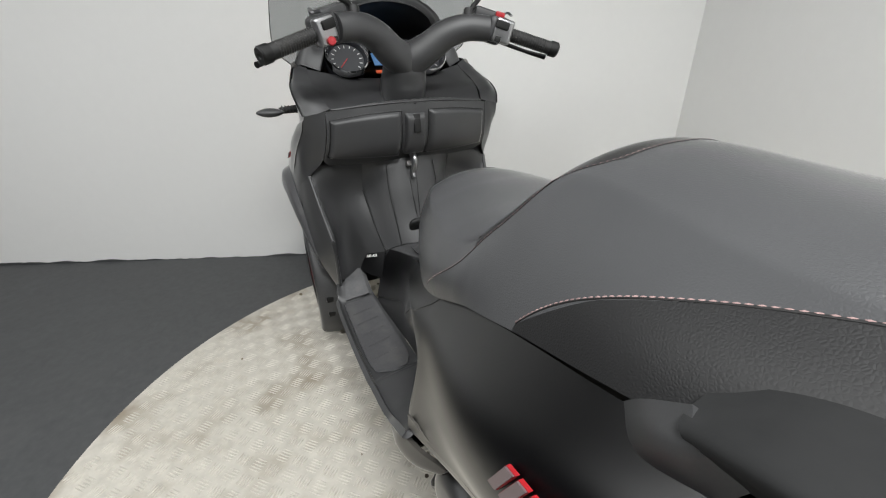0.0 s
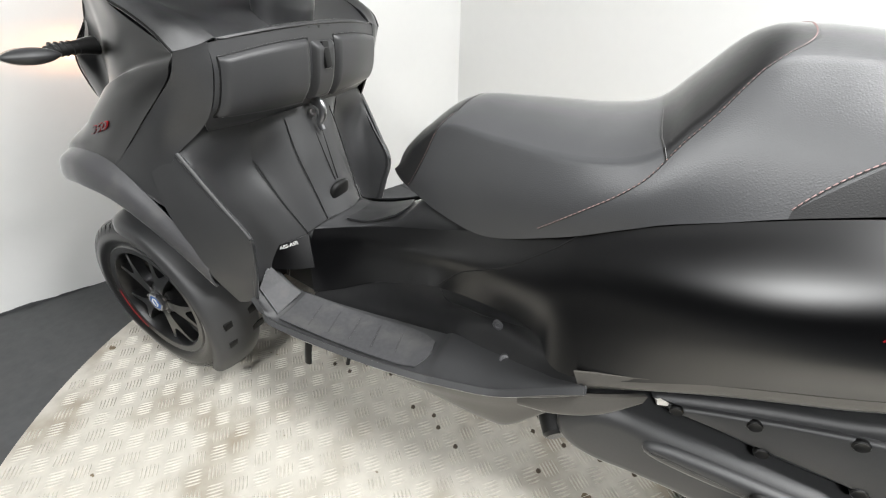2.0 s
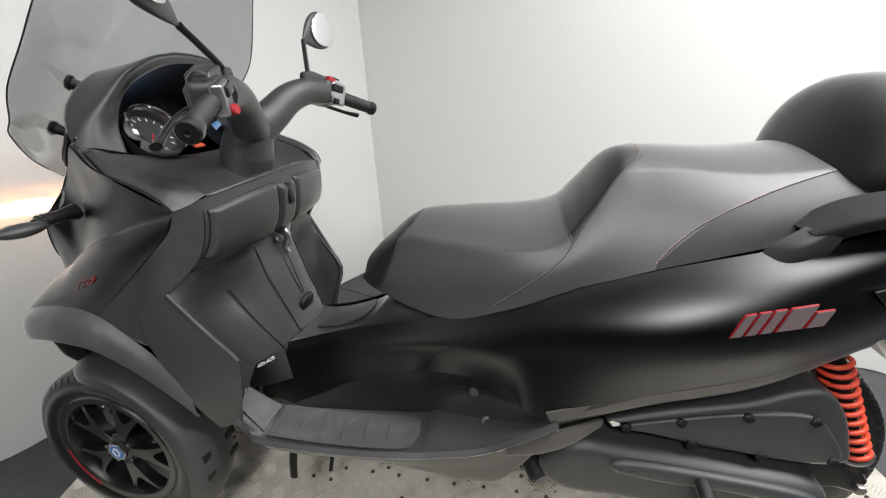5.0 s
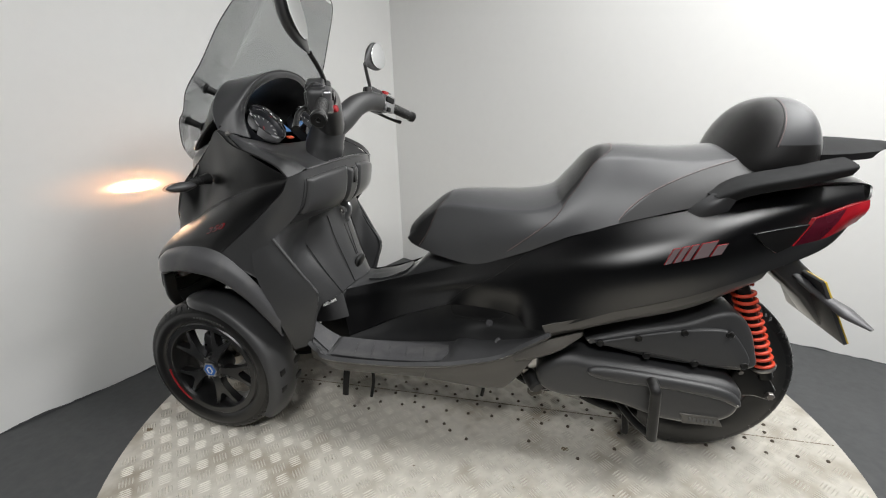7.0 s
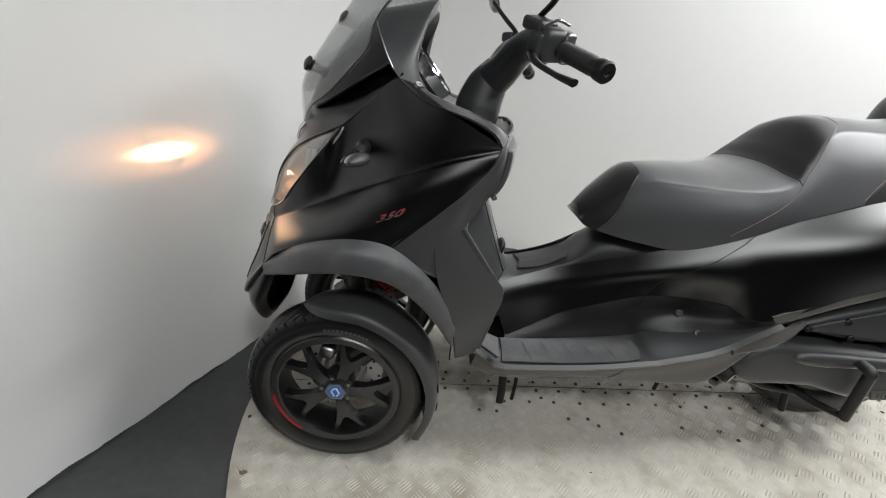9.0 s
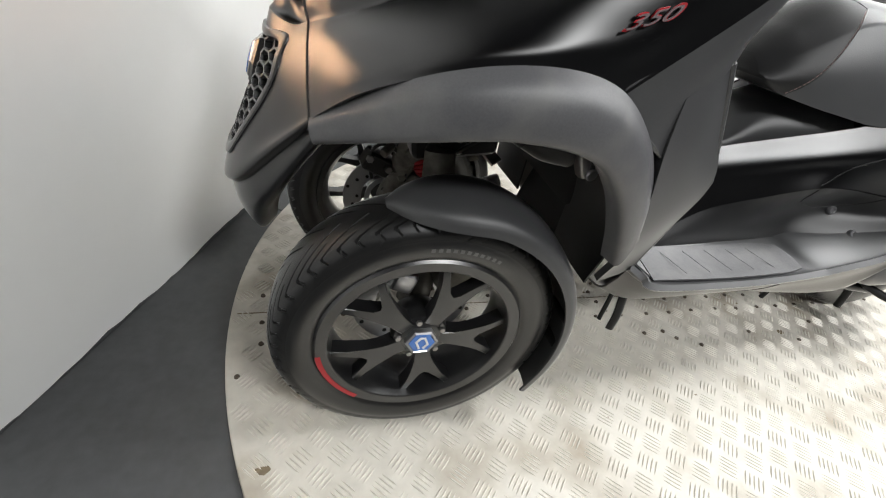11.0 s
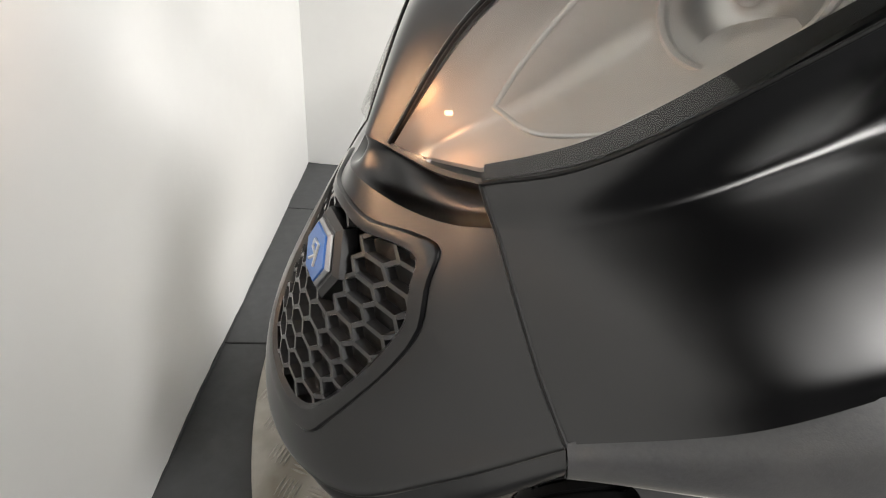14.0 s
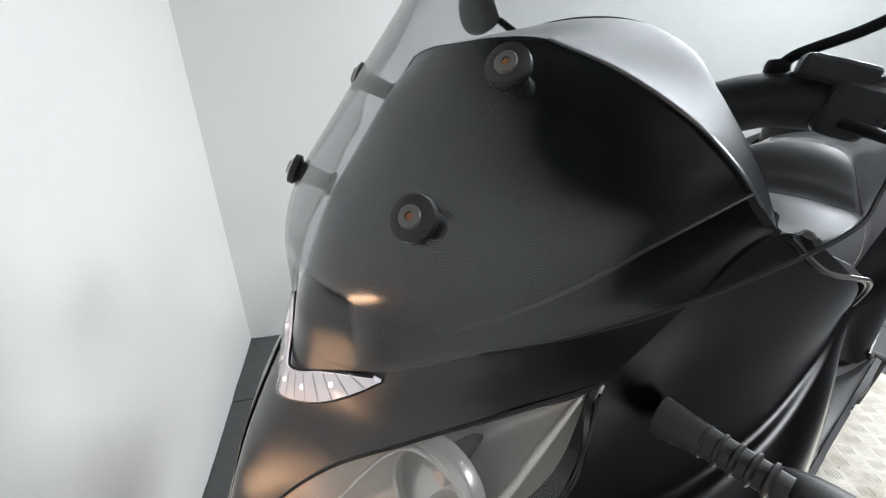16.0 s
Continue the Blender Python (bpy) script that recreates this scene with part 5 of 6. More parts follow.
for s in (-1, 1):
    front_wheel(s)
    mudguard(s)
    tube("steering_knuckle", [(.0, s * .185, .24), (.02, s * .16, .33), (.03, s * .13, .42), (.03, s * .11, .50)], [.03, .028, .03, .026], ALLOY_DIRTY, S, 20, 12, "dirty alloy fork leg")
    tube("suspension_arm", [(.03, s * .125, .47), (.03, 0, .50)], .016, ALLOY_DIRTY, S, 8, 10, "dirty alloy tilting arm")
    if s > 0:
        tube("brake_hose", [(.06, .17, .30), (-.02, .15, .40), (-.05, .10, .52), (.0, .06, .60)], .006, RUBBER, S, 30, 8, "black brake hose")
        tube("brake_hose", [(-.045, .165, .30), (-.055, .15, .36), (-.03, .135, .40), (.02, .13, .37), (.03, .14, .31)], .0045, RUBBER, S, 30, 8, "black brake hose")
        tube("sensor_cable", [(-.02, .165, .27), (.01, .15, .31), (.05, .14, .30), (.09, .13, .35)], .0028, RUBBER, S, 30, 8, "thin black sensor cable")
    top, low = Vector((.050, s * .148, .386)), Vector((.092, s * .160, .322))
    line = (low - top).normalized()
    side = line.cross(Vector((0, 1, 0))).normalized()
    helix = [top + (low - top) * f + .025 * (math.cos(f * 12 * math.pi) * side + math.sin(f * 12 * math.pi) * Vector((0, 1, 0))) for f in np.linspace(0, 1, 140)]
    spring = tube("front_spring", helix, .0050, RED, S, 140, 8, "red coil spring", smooth=False)
    tube("spring_strut", [top - line * .03, low + line * .04], .016, ALLOY_DIRTY, spring, 6, 12, "dirty alloy strut")
    if s > 0:
        caliper = block("caliper_block", (.075, .045, .050), pose(-.035, .160, .345, 10, 30, 15), DEEP, S, 0.014, "black brake caliper", 3)
        for x, z in ((-.055, .362), (-.012, .338)):
            turned("caliper_bolt", [(0, .010), (.007, .010), (.009, .007), (.009, 0), (0, 0)], (x, .138, z), (0, -1, .2), STEEL, caliper, 6, "dull steel bolt")
        block("strut_foot", (.040, .036, .052), pose(.045, .150, .300, 0, 35, 10), ALLOY_DIRTY, S, .009, "dirty alloy strut foot", 3)
        for q, (x, z) in enumerate(((.005, .335), (.022, .318), (.030, .350))):
            turned("axle_nut", [(0, .014), (.008, .014), (.011, .010), (.011, -.010), (0, -.010)], (x, .150 - .006 * q, z), (-.2, -1, .3), ALLOY_DIRTY, S, 6, "dirty steel nut")
boot = tube("tilt_cylinder", [(.075, -.105, .595), (.130, -.125, .575), (.200, -.142, .548), (.245, -.150, .532)], [.026, .036, .040, .030], RUBBER, S, 24, 20, "black rubber boot")
for q in range(6):
    f = q / 5
    turned("boot_fold", [(.030, -.006), (.041 - .003 * f, 0), (.030, .006)], (.105 + .075 * f, -.117 - .020 * f, .584 - .030 * f), (.9, -.25, -.37), RUBBER, boot, 24, "bellows fold")
bracket = slab("clamp_bracket", [(.230, .562), (.258, .574), (.284, .556), (.284, .520), (.270, .498), (.248, .500), (.232, .530)], -.172, -.192, STEEL, S, .006, "bare steel clevis bracket")
slab("bracket_slot", [(.250, .552), (.258, .552), (.266, .520), (.258, .516)], -.190, -.1935, DEEP, bracket, .001, "dark slot")
turned("clevis_pin", [(0, .006), (.008, .006), (.010, .004), (.010, -.004), (0, -.004)], (.262, -.192, .510), (0, -1, 0), SILVER, bracket, 20, "bright pin")
tube("link_rod", [(.236, -.190, .586), (.252, -.200, .570), (.272, -.208, .548)], [.009, .012, .012], SILVER, S, 12, 14, "bright steel rod end")
turned("pivot_bolt", [(0, .012), (.010, .012), (.013, .008), (.013, 0), (.020, 0), (.020, -.01), (0, -.01)], (.20, -.15, .605), (-.3, -.9, -.3), STEEL, S, 6, "steel pivot bolt")
slab("pivot_plate", [(.12, .60), (.20, .64), (.26, .62), (.25, .57), (.18, .58)], -.12, -.15, ALLOY_DIRTY, S, .006, "alloy pivot plate")
for q in range(16):
    r2 = random.Random(100 + q)
    block("linkage", (r2.uniform(.015, .05), r2.uniform(.01, .03), r2.uniform(.01, .03)), pose(r2.uniform(-.04, .22), r2.uniform(-.10, .12), r2.uniform(.40, .56), r2.uniform(-40, 40), r2.uniform(-40, 40), r2.uniform(-90, 90)),
          ALLOY_DIRTY if q % 3 else STEEL, S, .004, "dirty alloy linkage")
tube("coolant_hose", [(-.09, .06, .60), (-.07, .07, .50), (-.04, .10, .44), (.01, .14, .40)], .010, RUBBER, S, 24, 10, "black hose")
block("front_crossmember", (.16, .20, .20), pose(.06, .03, .565, 0, -8, 0), DEEP, S, 0.02, "black front crossmember", 3)
block("tilt_motor", (.12, .12, .10), pose(.12, .02, .62, 0, 10, 0), DEEP, S, 0.02, "black actuator", 3)
for k in range(7):
    rnd = random.Random(k)
    tube("wiring", [(.05 + .02 * k, -.17 + .01 * k, .56), (.08 + rnd.uniform(-.03, .05), -.08, .50 + rnd.uniform(-.02, .03)), (.14 + .01 * k, .02, .46 + rnd.uniform(0, .06)), (.17, .14, .54)],
         .004, RUBBER if k % 3 else ALLOY_DIRTY, S, 30, 6, "black cable")

# rear wheel and engine
RC = (1.515, 0.0, .278)
rear = turned("rear_wheel", [(.165, .055), (.178, .058), (.180, .05), (.17, .04), (.16, 0), (.17, -.04), (.180, -.05), (.178, -.058), (.165, -.055), (.15, 0), (.165, .055)], RC, (0, -1, 0), RIM_BLACK, S, 80,
              "black rear wheel", 30)
tyre_mesh("tyre", RC, .278, .142, .178, rear, 32, 44, 20)
wheel_spokes(rear, RC, -1, .16, .05, .03)
turned("hub", [(0, .05), (.04, .05), (.055, .03), (.055, -.03), (0, -.03)], RC, (0, -1, 0), RIM_BLACK, rear, 32)
cvt = slab("transmission_cover", [(1.062, .318), (1.075, .358), (1.105, .388), (1.150, .402), (1.215, .394), (1.32, .384), (1.42, .373), (1.52, .365), (1.572, .345), (1.585, .310), (1.572, .262),
                                  (1.53, .232), (1.47, .220), (1.39, .226), (1.29, .256), (1.21, .262), (1.13, .262), (1.08, .282)], -.08, -.245, PLASTIC, S, 0.030, "dark grey ribbed transmission cover", 90, 5)
slab("cover_band", [(1.22, .378), (1.40, .368), (1.525, .352), (1.572, .322), (1.568, .300), (1.52, .318), (1.40, .333), (1.28, .337), (1.205, .350)], -.240, -.256, PLASTIC, cvt, .012, "raised cover band", 50, 3)
slab("cover_label", [(1.44, .262), (1.53, .262), (1.545, .235), (1.45, .232)], -.243, -.2485, TRIM_GREY, cvt, 0.002, "grey moulded label")
for k in range(7):
    block("label_mark", (.006, .002, .012), pose(1.465 + .010 * k, -.2495, .248), GREY_INK, cvt, 0)
air = slab("airbox_cover", [(1.192, .432), (1.222, .450), (1.32, .482), (1.43, .512), (1.50, .545), (1.545, .545), (1.58, .505), (1.602, .44), (1.607, .400), (1.56, .384), (1.47, .388), (1.36, .398),
                            (1.27, .415)], -.10, -.215, PLASTIC, S, 0.014, "black airbox cover with bolt holes", 70, 4)
slab("airbox_face", [(1.215, .436), (1.32, .470), (1.43, .496), (1.52, .502), (1.56, .47), (1.585, .41), (1.50, .398), (1.40, .410), (1.28, .425)], -.212, -.224, PLASTIC, air, 0.006, "raised airbox face", 60, 3)
for x, z in ((1.226, .437), (1.32, .460), (1.427, .487), (1.53, .492), (1.345, .412), (1.462, .402), (1.575, .408)):
    turned("bolt_recess", [(0, .0015), (.006, .0015), (.0085, .003), (.010, .001), (.010, -.004), (0, -.004)], (x, -.2235, z), (0, -1, 0), DEEP, air, 16)
slab("engine_case", [(1.04, .34), (1.10, .30), (1.22, .23), (1.35, .20), (1.52, .22), (1.55, .30), (1.45, .42), (1.2, .45), (1.05, .44)], .12, -.12, ALLOY_DIRTY, S, 0.02, "dirty alloy engine case")
slab("swing_bracket", [(1.58, .33), (1.61, .38), (1.655, .37), (1.70, .30), (1.69, .265), (1.65, .275), (1.60, .27)], -.11, -.155, DEEP, S, 0.008, "black swingarm bracket")
for x, z, r in ((1.684, .285, .012), (1.602, .352, .008), (1.612, .375, .007), (1.598, .285, .008)):
    turned("axle_bolt", [(0, .010), (r * .8, .010), (r, .007), (r, 0), (0, 0)], (x, -.155, z), (0, -1, 0), STEEL, S, 6, "steel bolt")
a, b = Vector((1.560, -.165, .600)), Vector((1.645, -.165, .385))
axis = (b - a).normalized()
sx = axis.cross(Vector((0, 1, 0))).normalized()
coil = [a + (b - a) * t + .024 * (math.cos(t * 2 * math.pi * 11) * sx + math.sin(t * 2 * math.pi * 11) * Vector((0, 1, 0))) for t in np.linspace(0, 1, 264)]
shock = tube("shock_spring", coil, .0046, RED_SPRING, S, 264, 10, "orange-red rear shock spring", smooth=False)
tube("shock_body", [a - axis * .03, b + axis * .04], .017, DEEP, shock, 6, 16, "black damper body")
turned("shock_cup", [(0, 0), (.028, 0), (.030, .004), (.028, .010), (0, .010)], b, axis, STEEL, shock, 24, "steel spring cup")
tube("centre_stand_foot", [(1.356, -.262, .362), (1.358, -.290, .356), (1.362, -.288, .330), (1.372, -.272, .190)], .0135, RUBBER, S, 10, 14, "black stand peg")
tube("stand_arm", [(1.30, -.12, .20), (1.34, -.20, .185), (1.374, -.268, .192)], .011, DEEP, S, 12, 10, "black stand arm")
tube("centre_stand_leg", [(1.12, -.13, .25), (1.24, -.14, .19), (1.36, -.15, .17)], .014, DEEP, S, 10, 10, "black centre stand leg")
tube("stand_tube", [(1.32, -.12, .24), (1.335, -.13, .15), (1.34, -.135, .085)], .010, DEEP, S, 8, 10, "black stand leg")
tube("side_stand", [(.455, -.19, .27), (.452, -.21, .20), (.448, -.215, .155)], .007, DEEP, S, 8, 8, "black bracket", flat=1.6)
tube("side_stand_leg", [(.50, -.12, .26), (.51, -.12, .16), (.50, -.13, .09)], .006, DEEP, S, 8, 8, "black bracket")
tube("side_bracket", [(.91, -.17, .27), (.905, -.18, .22), (.90, -.18, .19)], .006, DEEP, S, 8, 8, "black bracket")
for q in range(9):
    r3 = random.Random(300 + q)
    block("engine_fitting", (r3.uniform(.015, .05), r3.uniform(.012, .03), r3.uniform(.010, .024)), pose(r3.uniform(.98, 1.16), r3.uniform(-.20, -.14), r3.uniform(.235, .33), r3.uniform(-30, 30), r3.uniform(-40, 40), r3.uniform(-60, 60)),
          STEEL if q % 2 else ALLOY_DIRTY, S, .003, "small dirty metal fitting")
for q in range(3):
    tube("engine_hose", [(.97 + .02 * q, -.16, .30), (1.02 + .02 * q, -.19, .27 - .01 * q), (1.10 + .02 * q, -.18, .24 + .012 * q), (1.20, -.15, .25)], .006, RUBBER, S, 24, 8, "black engine hose")
turned("oil_filter_boot", [(0, .03), (.018, .03), (.024, .024), (.024, -.02), (.018, -.03), (0, -.03)], (1.055, -.205, .285), (0.5, -.8, -.3), RUBBER, S, 20, "black rubber boot")
tube("exhaust_link", [(.98, -.10, .30), (1.06, -.13, .24), (1.2, -.13, .20)], .018, STEEL, S, 14, 12, "worn steel pipe")

# headlights
for s in (-1, 1):
    k = 1 if s < 0 else -1
    lens_base = (
        [(-.206, -.024, .688), (-.168, -.047, .774), (-.122, -.082, .826), (-.060, -.138, .866), (.044, -.214, .911)],
        [(-.200, -.062, .690), (-.160, -.098, .746), (-.112, -.142, .800), (-.042, -.188, .853), (.045, -.216, .910)],
        [(-.175, -.102, .690), (-.134, -.142, .715), (-.087, -.184, .767), (-.010, -.227, .848), (.046, -.217, .908)])
    lens = sheet("headlight", [[(x, y * k, z) for x, y, z in row] for row in lens_base], LENS_CLEAR, S, nu=44, nv=20, thick=0.002, label="clear headlight lens", inward=(.2, 0, .8))
    sink = ((.008, .004, -.003), (.060, .040, -.014), (.014, .012, .004))
    house = [[((x + (dx if 0 < q else dx * .4) * (1 if q < 4 else .2)), (y + dy * (1 if q < 4 else .2)) * k, z + dz) for q, (x, y, z) in enumerate(row)] for row, (dx, dy, dz) in zip(lens_base, sink)]
    sheet("lamp_housing", house, HOUSING, lens, nu=34, nv=20, thick=0.003, label="light grey lamp housing", inward=(.3, 0, .8))
    tear = [(-.160, -.080, .730), (-.144, -.109, .722), (-.111, -.145, .735), (-.086, -.171, .756), (-.065, -.186, .779), (-.050, -.191, .805), (-.049, -.176, .833),
            (-.060, -.136, .850), (-.080, -.113, .841), (-.120, -.094, .800), (-.145, -.085, .762)]
    tube("reflector_edge", [(x, y * k, z) for x, y, z in tear + tear[:1]], .0018, HOUSING, lens, 90, 8, "bright reflector edge", caps=False)
    face = Vector((-.96, s * .19, .16)).normalized()
    rc = Vector((-.052, s * .141, .807))
    turned("reflector_bowl", [(.038, .004), (.034, -.002), (.026, -.010), (.015, -.016), (.007, -.018), (0, -.018)], rc, face, REFLECTOR, lens, 48, "bright reflector bowl")
    turned("reflector_ring", [(.038, .004), (.0385, .010), (.041, .012), (.043, .010), (.0435, .003), (.0415, .001), (.0435, -.002), (.0435, -.012), (.040, -.012), (.038, .004)], rc, face, HOUSING, lens, 48, "grey stepped lamp ring")
    tube("reflector_band", [(x, y * k, z) for x, y, z in ((-.112, -.138, .735), (-.070, -.172, .778), (-.032, -.190, .822), (.004, -.200, .866), (.036, -.208, .903))], [.002, .003, .0040, .0050, .003], HOUSING, lens, 40, 8, "pale reflector band", flat=.7)
    turned("bulb_shield", [(0, .003), (.006, .003), (.009, .000), (.009, -.016), (0, -.016)], rc + Vector((.010, -s * .006, .004)), face, HOUSING, lens, 24, "chrome bulb shield")
    turned("position_bulb", [(0, .003), (.0016, .002), (.0020, -.003), (0, -.003)], (-.172, s * .044, .716), face, AMBER, lens, 12, "amber position bulb")
    glim = bpy.data.lights.new("position_lamp", "POINT")
    glim.energy, glim.color, glim.shadow_soft_size = .022, (1.0, .45, .18), .012
    new("position_lamp", glim).location = (-.180, s * .062 + .02, .706)
    inner = [(x + .006, y + .006, z + .003) for x, y, z in spline(lens_base[2], 9)]
    border = [[(x + .0034, (y + .0024) * k, z + .001) for x, y, z in spline(lens_base[2], 9)],
              [(x + .001, (y + .004 + .002 * q / 8) * k, z + .004 + .005 * math.sin(q / 8 * 2.8)) for q, (x, y, z) in enumerate(inner)]]
    sheet("lamp_border", border, COWL, lens, nu=30, nv=6, thick=.002, label="gloss black lamp border", inward=(.3, 0, .8))
    tube("lens_border", [(x - .001, (y - .001) * k, z - .001) for x, y, z in lens_base[2]], .0016, DEEP, lens, 40, 8, "black lens seal")
    tube("lens_border", [(x - .001, y * k, z + .001) for x, y, z in lens_base[0]], .0016, DEEP, lens, 40, 8, "black lens seal")

drl_rows = [whole([r])[0] for r in (
    [(-.064, -.100, .899), (-.084, -.080, .883), (-.100, -.050, .864), (-.114, -.020, .853), (-.121, 0, .851)],
    [(-.066, -.098, .900), (-.085, -.071, .887), (-.098, -.043, .874), (-.110, -.018, .864), (-.115, 0, .862)],
    [(-.068, -.096, .901), (-.082, -.062, .892), (-.093, -.036, .884), (-.103, -.016, .877), (-.108, 0, .875)])]
DRL_IN = (.2, 0, .85)
drl = sheet("daytime_lamp", [[(x - .011, y * 1.02, z + .005) for x, y, z in row] for row in drl_rows], LENS_CLEAR, S, nu=60, nv=10, thick=.0012, label="clear daytime running light", inward=DRL_IN)
sheet("lamp_bed", [[(x - .008, y * 1.01, z + .004) for x, y, z in row] for row in drl_rows], DRL_BED, drl, nu=60, nv=8, thick=.003, label="lit lamp bed", inward=DRL_IN)
for row, dz in ((drl_rows[0], -.0015), (drl_rows[2], .001)):
    tube("lamp_edge", [(x - .007, y * .985, z + .003 + dz) for x, y, z in row], .0014, DEEP, drl, 60, 6, "black lamp edge")
for q in range(15):
    f = .06 + .88 * q / 14
    low_end, high_end = on_grid(drl_rows, f, .10, .011, DRL_IN), on_grid(drl_rows, f + .030, .90, .011, DRL_IN)
    tube("cell_divider", [low_end, high_end], .0007, HOUSING, drl, 2, 5, smooth=False)
for q in range(5):
    p = on_grid(drl_rows, .18 + .16 * q, .55, .010, DRL_IN)
    turned("led_cell", [(0, .0010), (.0022, .0006), (.0028, -.002), (0, -.002)], p, (-.9, 0, .4), DRL_GLOW, drl, 10, "lit led cell")
LAMP_WALL = [[(x - .004 * q, y * (1 - .1 * q), z + .034 * q) for x, y, z in drl_rows[2]] for q in (0, .5, 1.0)]
sheet("lamp_recess", [[(x + .010 * q + .004, y, z) for x, y, z in row] for q, row in enumerate(LAMP_WALL)], TRIM_GREY, S, nu=40, nv=10, thick=.003, label="dark grey panel above the daytime light", inward=DRL_IN)

# low beam of the far headlight, thrown on the wall ahead
for name, watts, tint, cone, squash, aim in (("low_beam_core", 420, (1.0, 0.60, 0.34), 24, 0.23, .789), ("low_beam", 22, (1.0, 0.60, 0.32), 36, 0.20, .788), ("low_beam_fringe", 5.0, (1.0, 0.42, 0.14), 70, 0.34, .790), ("low_beam_spill", 0.7, (1.0, 0.50, 0.25), 120, .9, .86)):
    beam = bpy.data.lights.new(name, "SPOT")
    beam.energy, beam.color, beam.spot_size, beam.spot_blend, beam.shadow_soft_size = watts, tint, radians(cone), 1.0, 0.010
    beam_ob = new(name, beam)
    beam_ob.matrix_world = look((-.19, .125, .775), (-.57, .115, aim)) @ Matrix.Diagonal((1.0, squash, 1.0, 1))

# grille and badge
NOSE = smooth_grid(nose_rows, 121, 101).reshape(-1, 3)


def nose_at(y, z, lift=0.0):
    """The nose panel's face at a distance from the middle and a height, lifted off it."""
    d = np.hypot(NOSE[:, 1] - y, NOSE[:, 2] - z)
    near = np.argsort(d)[:4]
    w = 1 / (d[near] + 1e-5)
    x = float((NOSE[near, 0] * w).sum() / w.sum())
    return Vector((x, y, z)) + Vector((-.88, y * 4, .28)).normalized() * lift


rings = []
for f, lift in ((0, -.003), (.03, .0015), (.14, .0035), (.5, .004), (.84, .003), (1, -.001), (1, -.014)):
    rings.append([nose_at(y, z, lift) for y, z in GR_HOLE[0] * (1 - f) + GR_HOLE[1] * f])
bm = bmesh.new()
loops = [[bm.verts.new(p) for p in r] for r in rings]
for a, b in zip(loops, loops[1:]):
    for q in range(80):
        bm.faces.new((a[q], a[(q + 1) % 80], b[(q + 1) % 80], b[q]))
grille = part("grille", bm, PAINT, S, "matt black honeycomb grille frame", 35)
back_bm = bmesh.new()
back_bm.faces.new([back_bm.verts.new(p + Vector((.002, 0, 0))) for p in rings[-1]])
bmesh.ops.triangulate(back_bm, faces=back_bm.faces)
part("grille_backing", back_bm, DEEP, grille, "dark grille backing")
for i in range(-7, 8):
    for j in range(-1, 17):
        cy, cz = i * .0290, .462 + j * .0176 + (.0088 if i % 2 else 0)
        hexa = [(cy + .01933 * math.cos(radians(60 * q)), cz + .01016 * math.sin(radians(60 * q))) for q in range(4)]
        for e0, e1 in zip(hexa, hexa[1:]):
            if not (within(GR_HOLE[1], *e0) or within(GR_HOLE[1], *e1)) or (abs(e0[0]) < .028 and abs(e0[1] - .592) < .032):
                continue
            q0, q1 = nose_at(*e0), nose_at(*e1)
            d = Vector((-.9, (e0[0] + e1[0]) * 2, .25)).normalized()
            side = (q1 - q0).cross(d).normalized() * .0019
            ext = (q1 - q0).normalized() * .0008
            bm = bmesh.new()
            box = [[bm.verts.new(p + side * w + d * h) for p, w in ((q0 - ext, -1), (q1 + ext, -1), (q1 + ext, 1), (q0 - ext, 1))] for h in (-.011, -.0005)]
            bm.faces.new(box[1])
            for q in range(4):
                bm.faces.new((box[0][q], box[0][(q + 1) % 4], box[1][(q + 1) % 4], box[1][q]))
            part("grille_rib", bm, PLASTIC, grille)
bc = nose_at(0, .585) + Vector((.001, 0, 0))
bdir = Vector((-.93, 0, .28)).normalized()
turned("badge_mount", [(0, .004), (.034, .004), (.040, 0), (.043, -.012), (0, -.012)], bc, bdir, PAINT, grille, 6, "matt black badge mount")
turned("badge_rim", [(0, .008), (.0275, .008), (.030, .006), (.030, .002), (0, .002)], bc, bdir, SILVER, grille, 6, "silver hexagon badge rim")
turned("badge_face", [(0, .0095), (.0250, .0095), (.0260, .008), (0, .008)], bc, bdir, BLUE, grille, 6, "blue hexagon badge")
up = bdir.cross(Vector((0, 1, 0))) * -1
tube("badge_mark", [bc + bdir * .0098 + Vector((0, dy, 0)) + up * dz for dy, dz in ((-.006, -.011), (-.006, .010), (.005, .009), (.006, .002), (-.004, -.001), (.007, -.011))],
     .0016, WHITE_INK, grille, 30, 6, "pale badge mark", smooth=False)

# front signals
for s in (-1, 1):
    stem = tube("front_indicator", [(.096, s * .240, .872), (.098, s * .275, .872), (.100, s * .322, .869)], [.017, .0115, .010], RUBBER, S, 14, 14, "black ribbed indicator stalk")
    for k in range(5):
        turned("stalk_rib", [(.0095, -.0026), (.0130, -.001), (.0130, .001), (.0095, .0026)], (.098, s * (.272 + .0100 * k), .8715), (0, s, -.05), RUBBER, stem, 14)
    blob("signal_body", (.108, s * .350, .866), (.019, .042, .0140), PLASTIC, stem, 1.7, 24, 16, pose(0, 0, 0, 0, 0, 14 * s), "black indicator shell")
    blob("signal_lens", (.094, s * .358, .865), (.017, .034, .0140), SIGNAL_LENS, stem, 1.5, 24, 16, pose(0, 0, 0, 0, 0, 14 * s), "clear pointed indicator lens")
    blob("signal_reflector", (.098, s * .356, .8655), (.0150, .030, .0115), HOUSING, stem, 1.5, 20, 12, pose(0, 0, 0, 0, 0, 14 * s), "silver reflector")

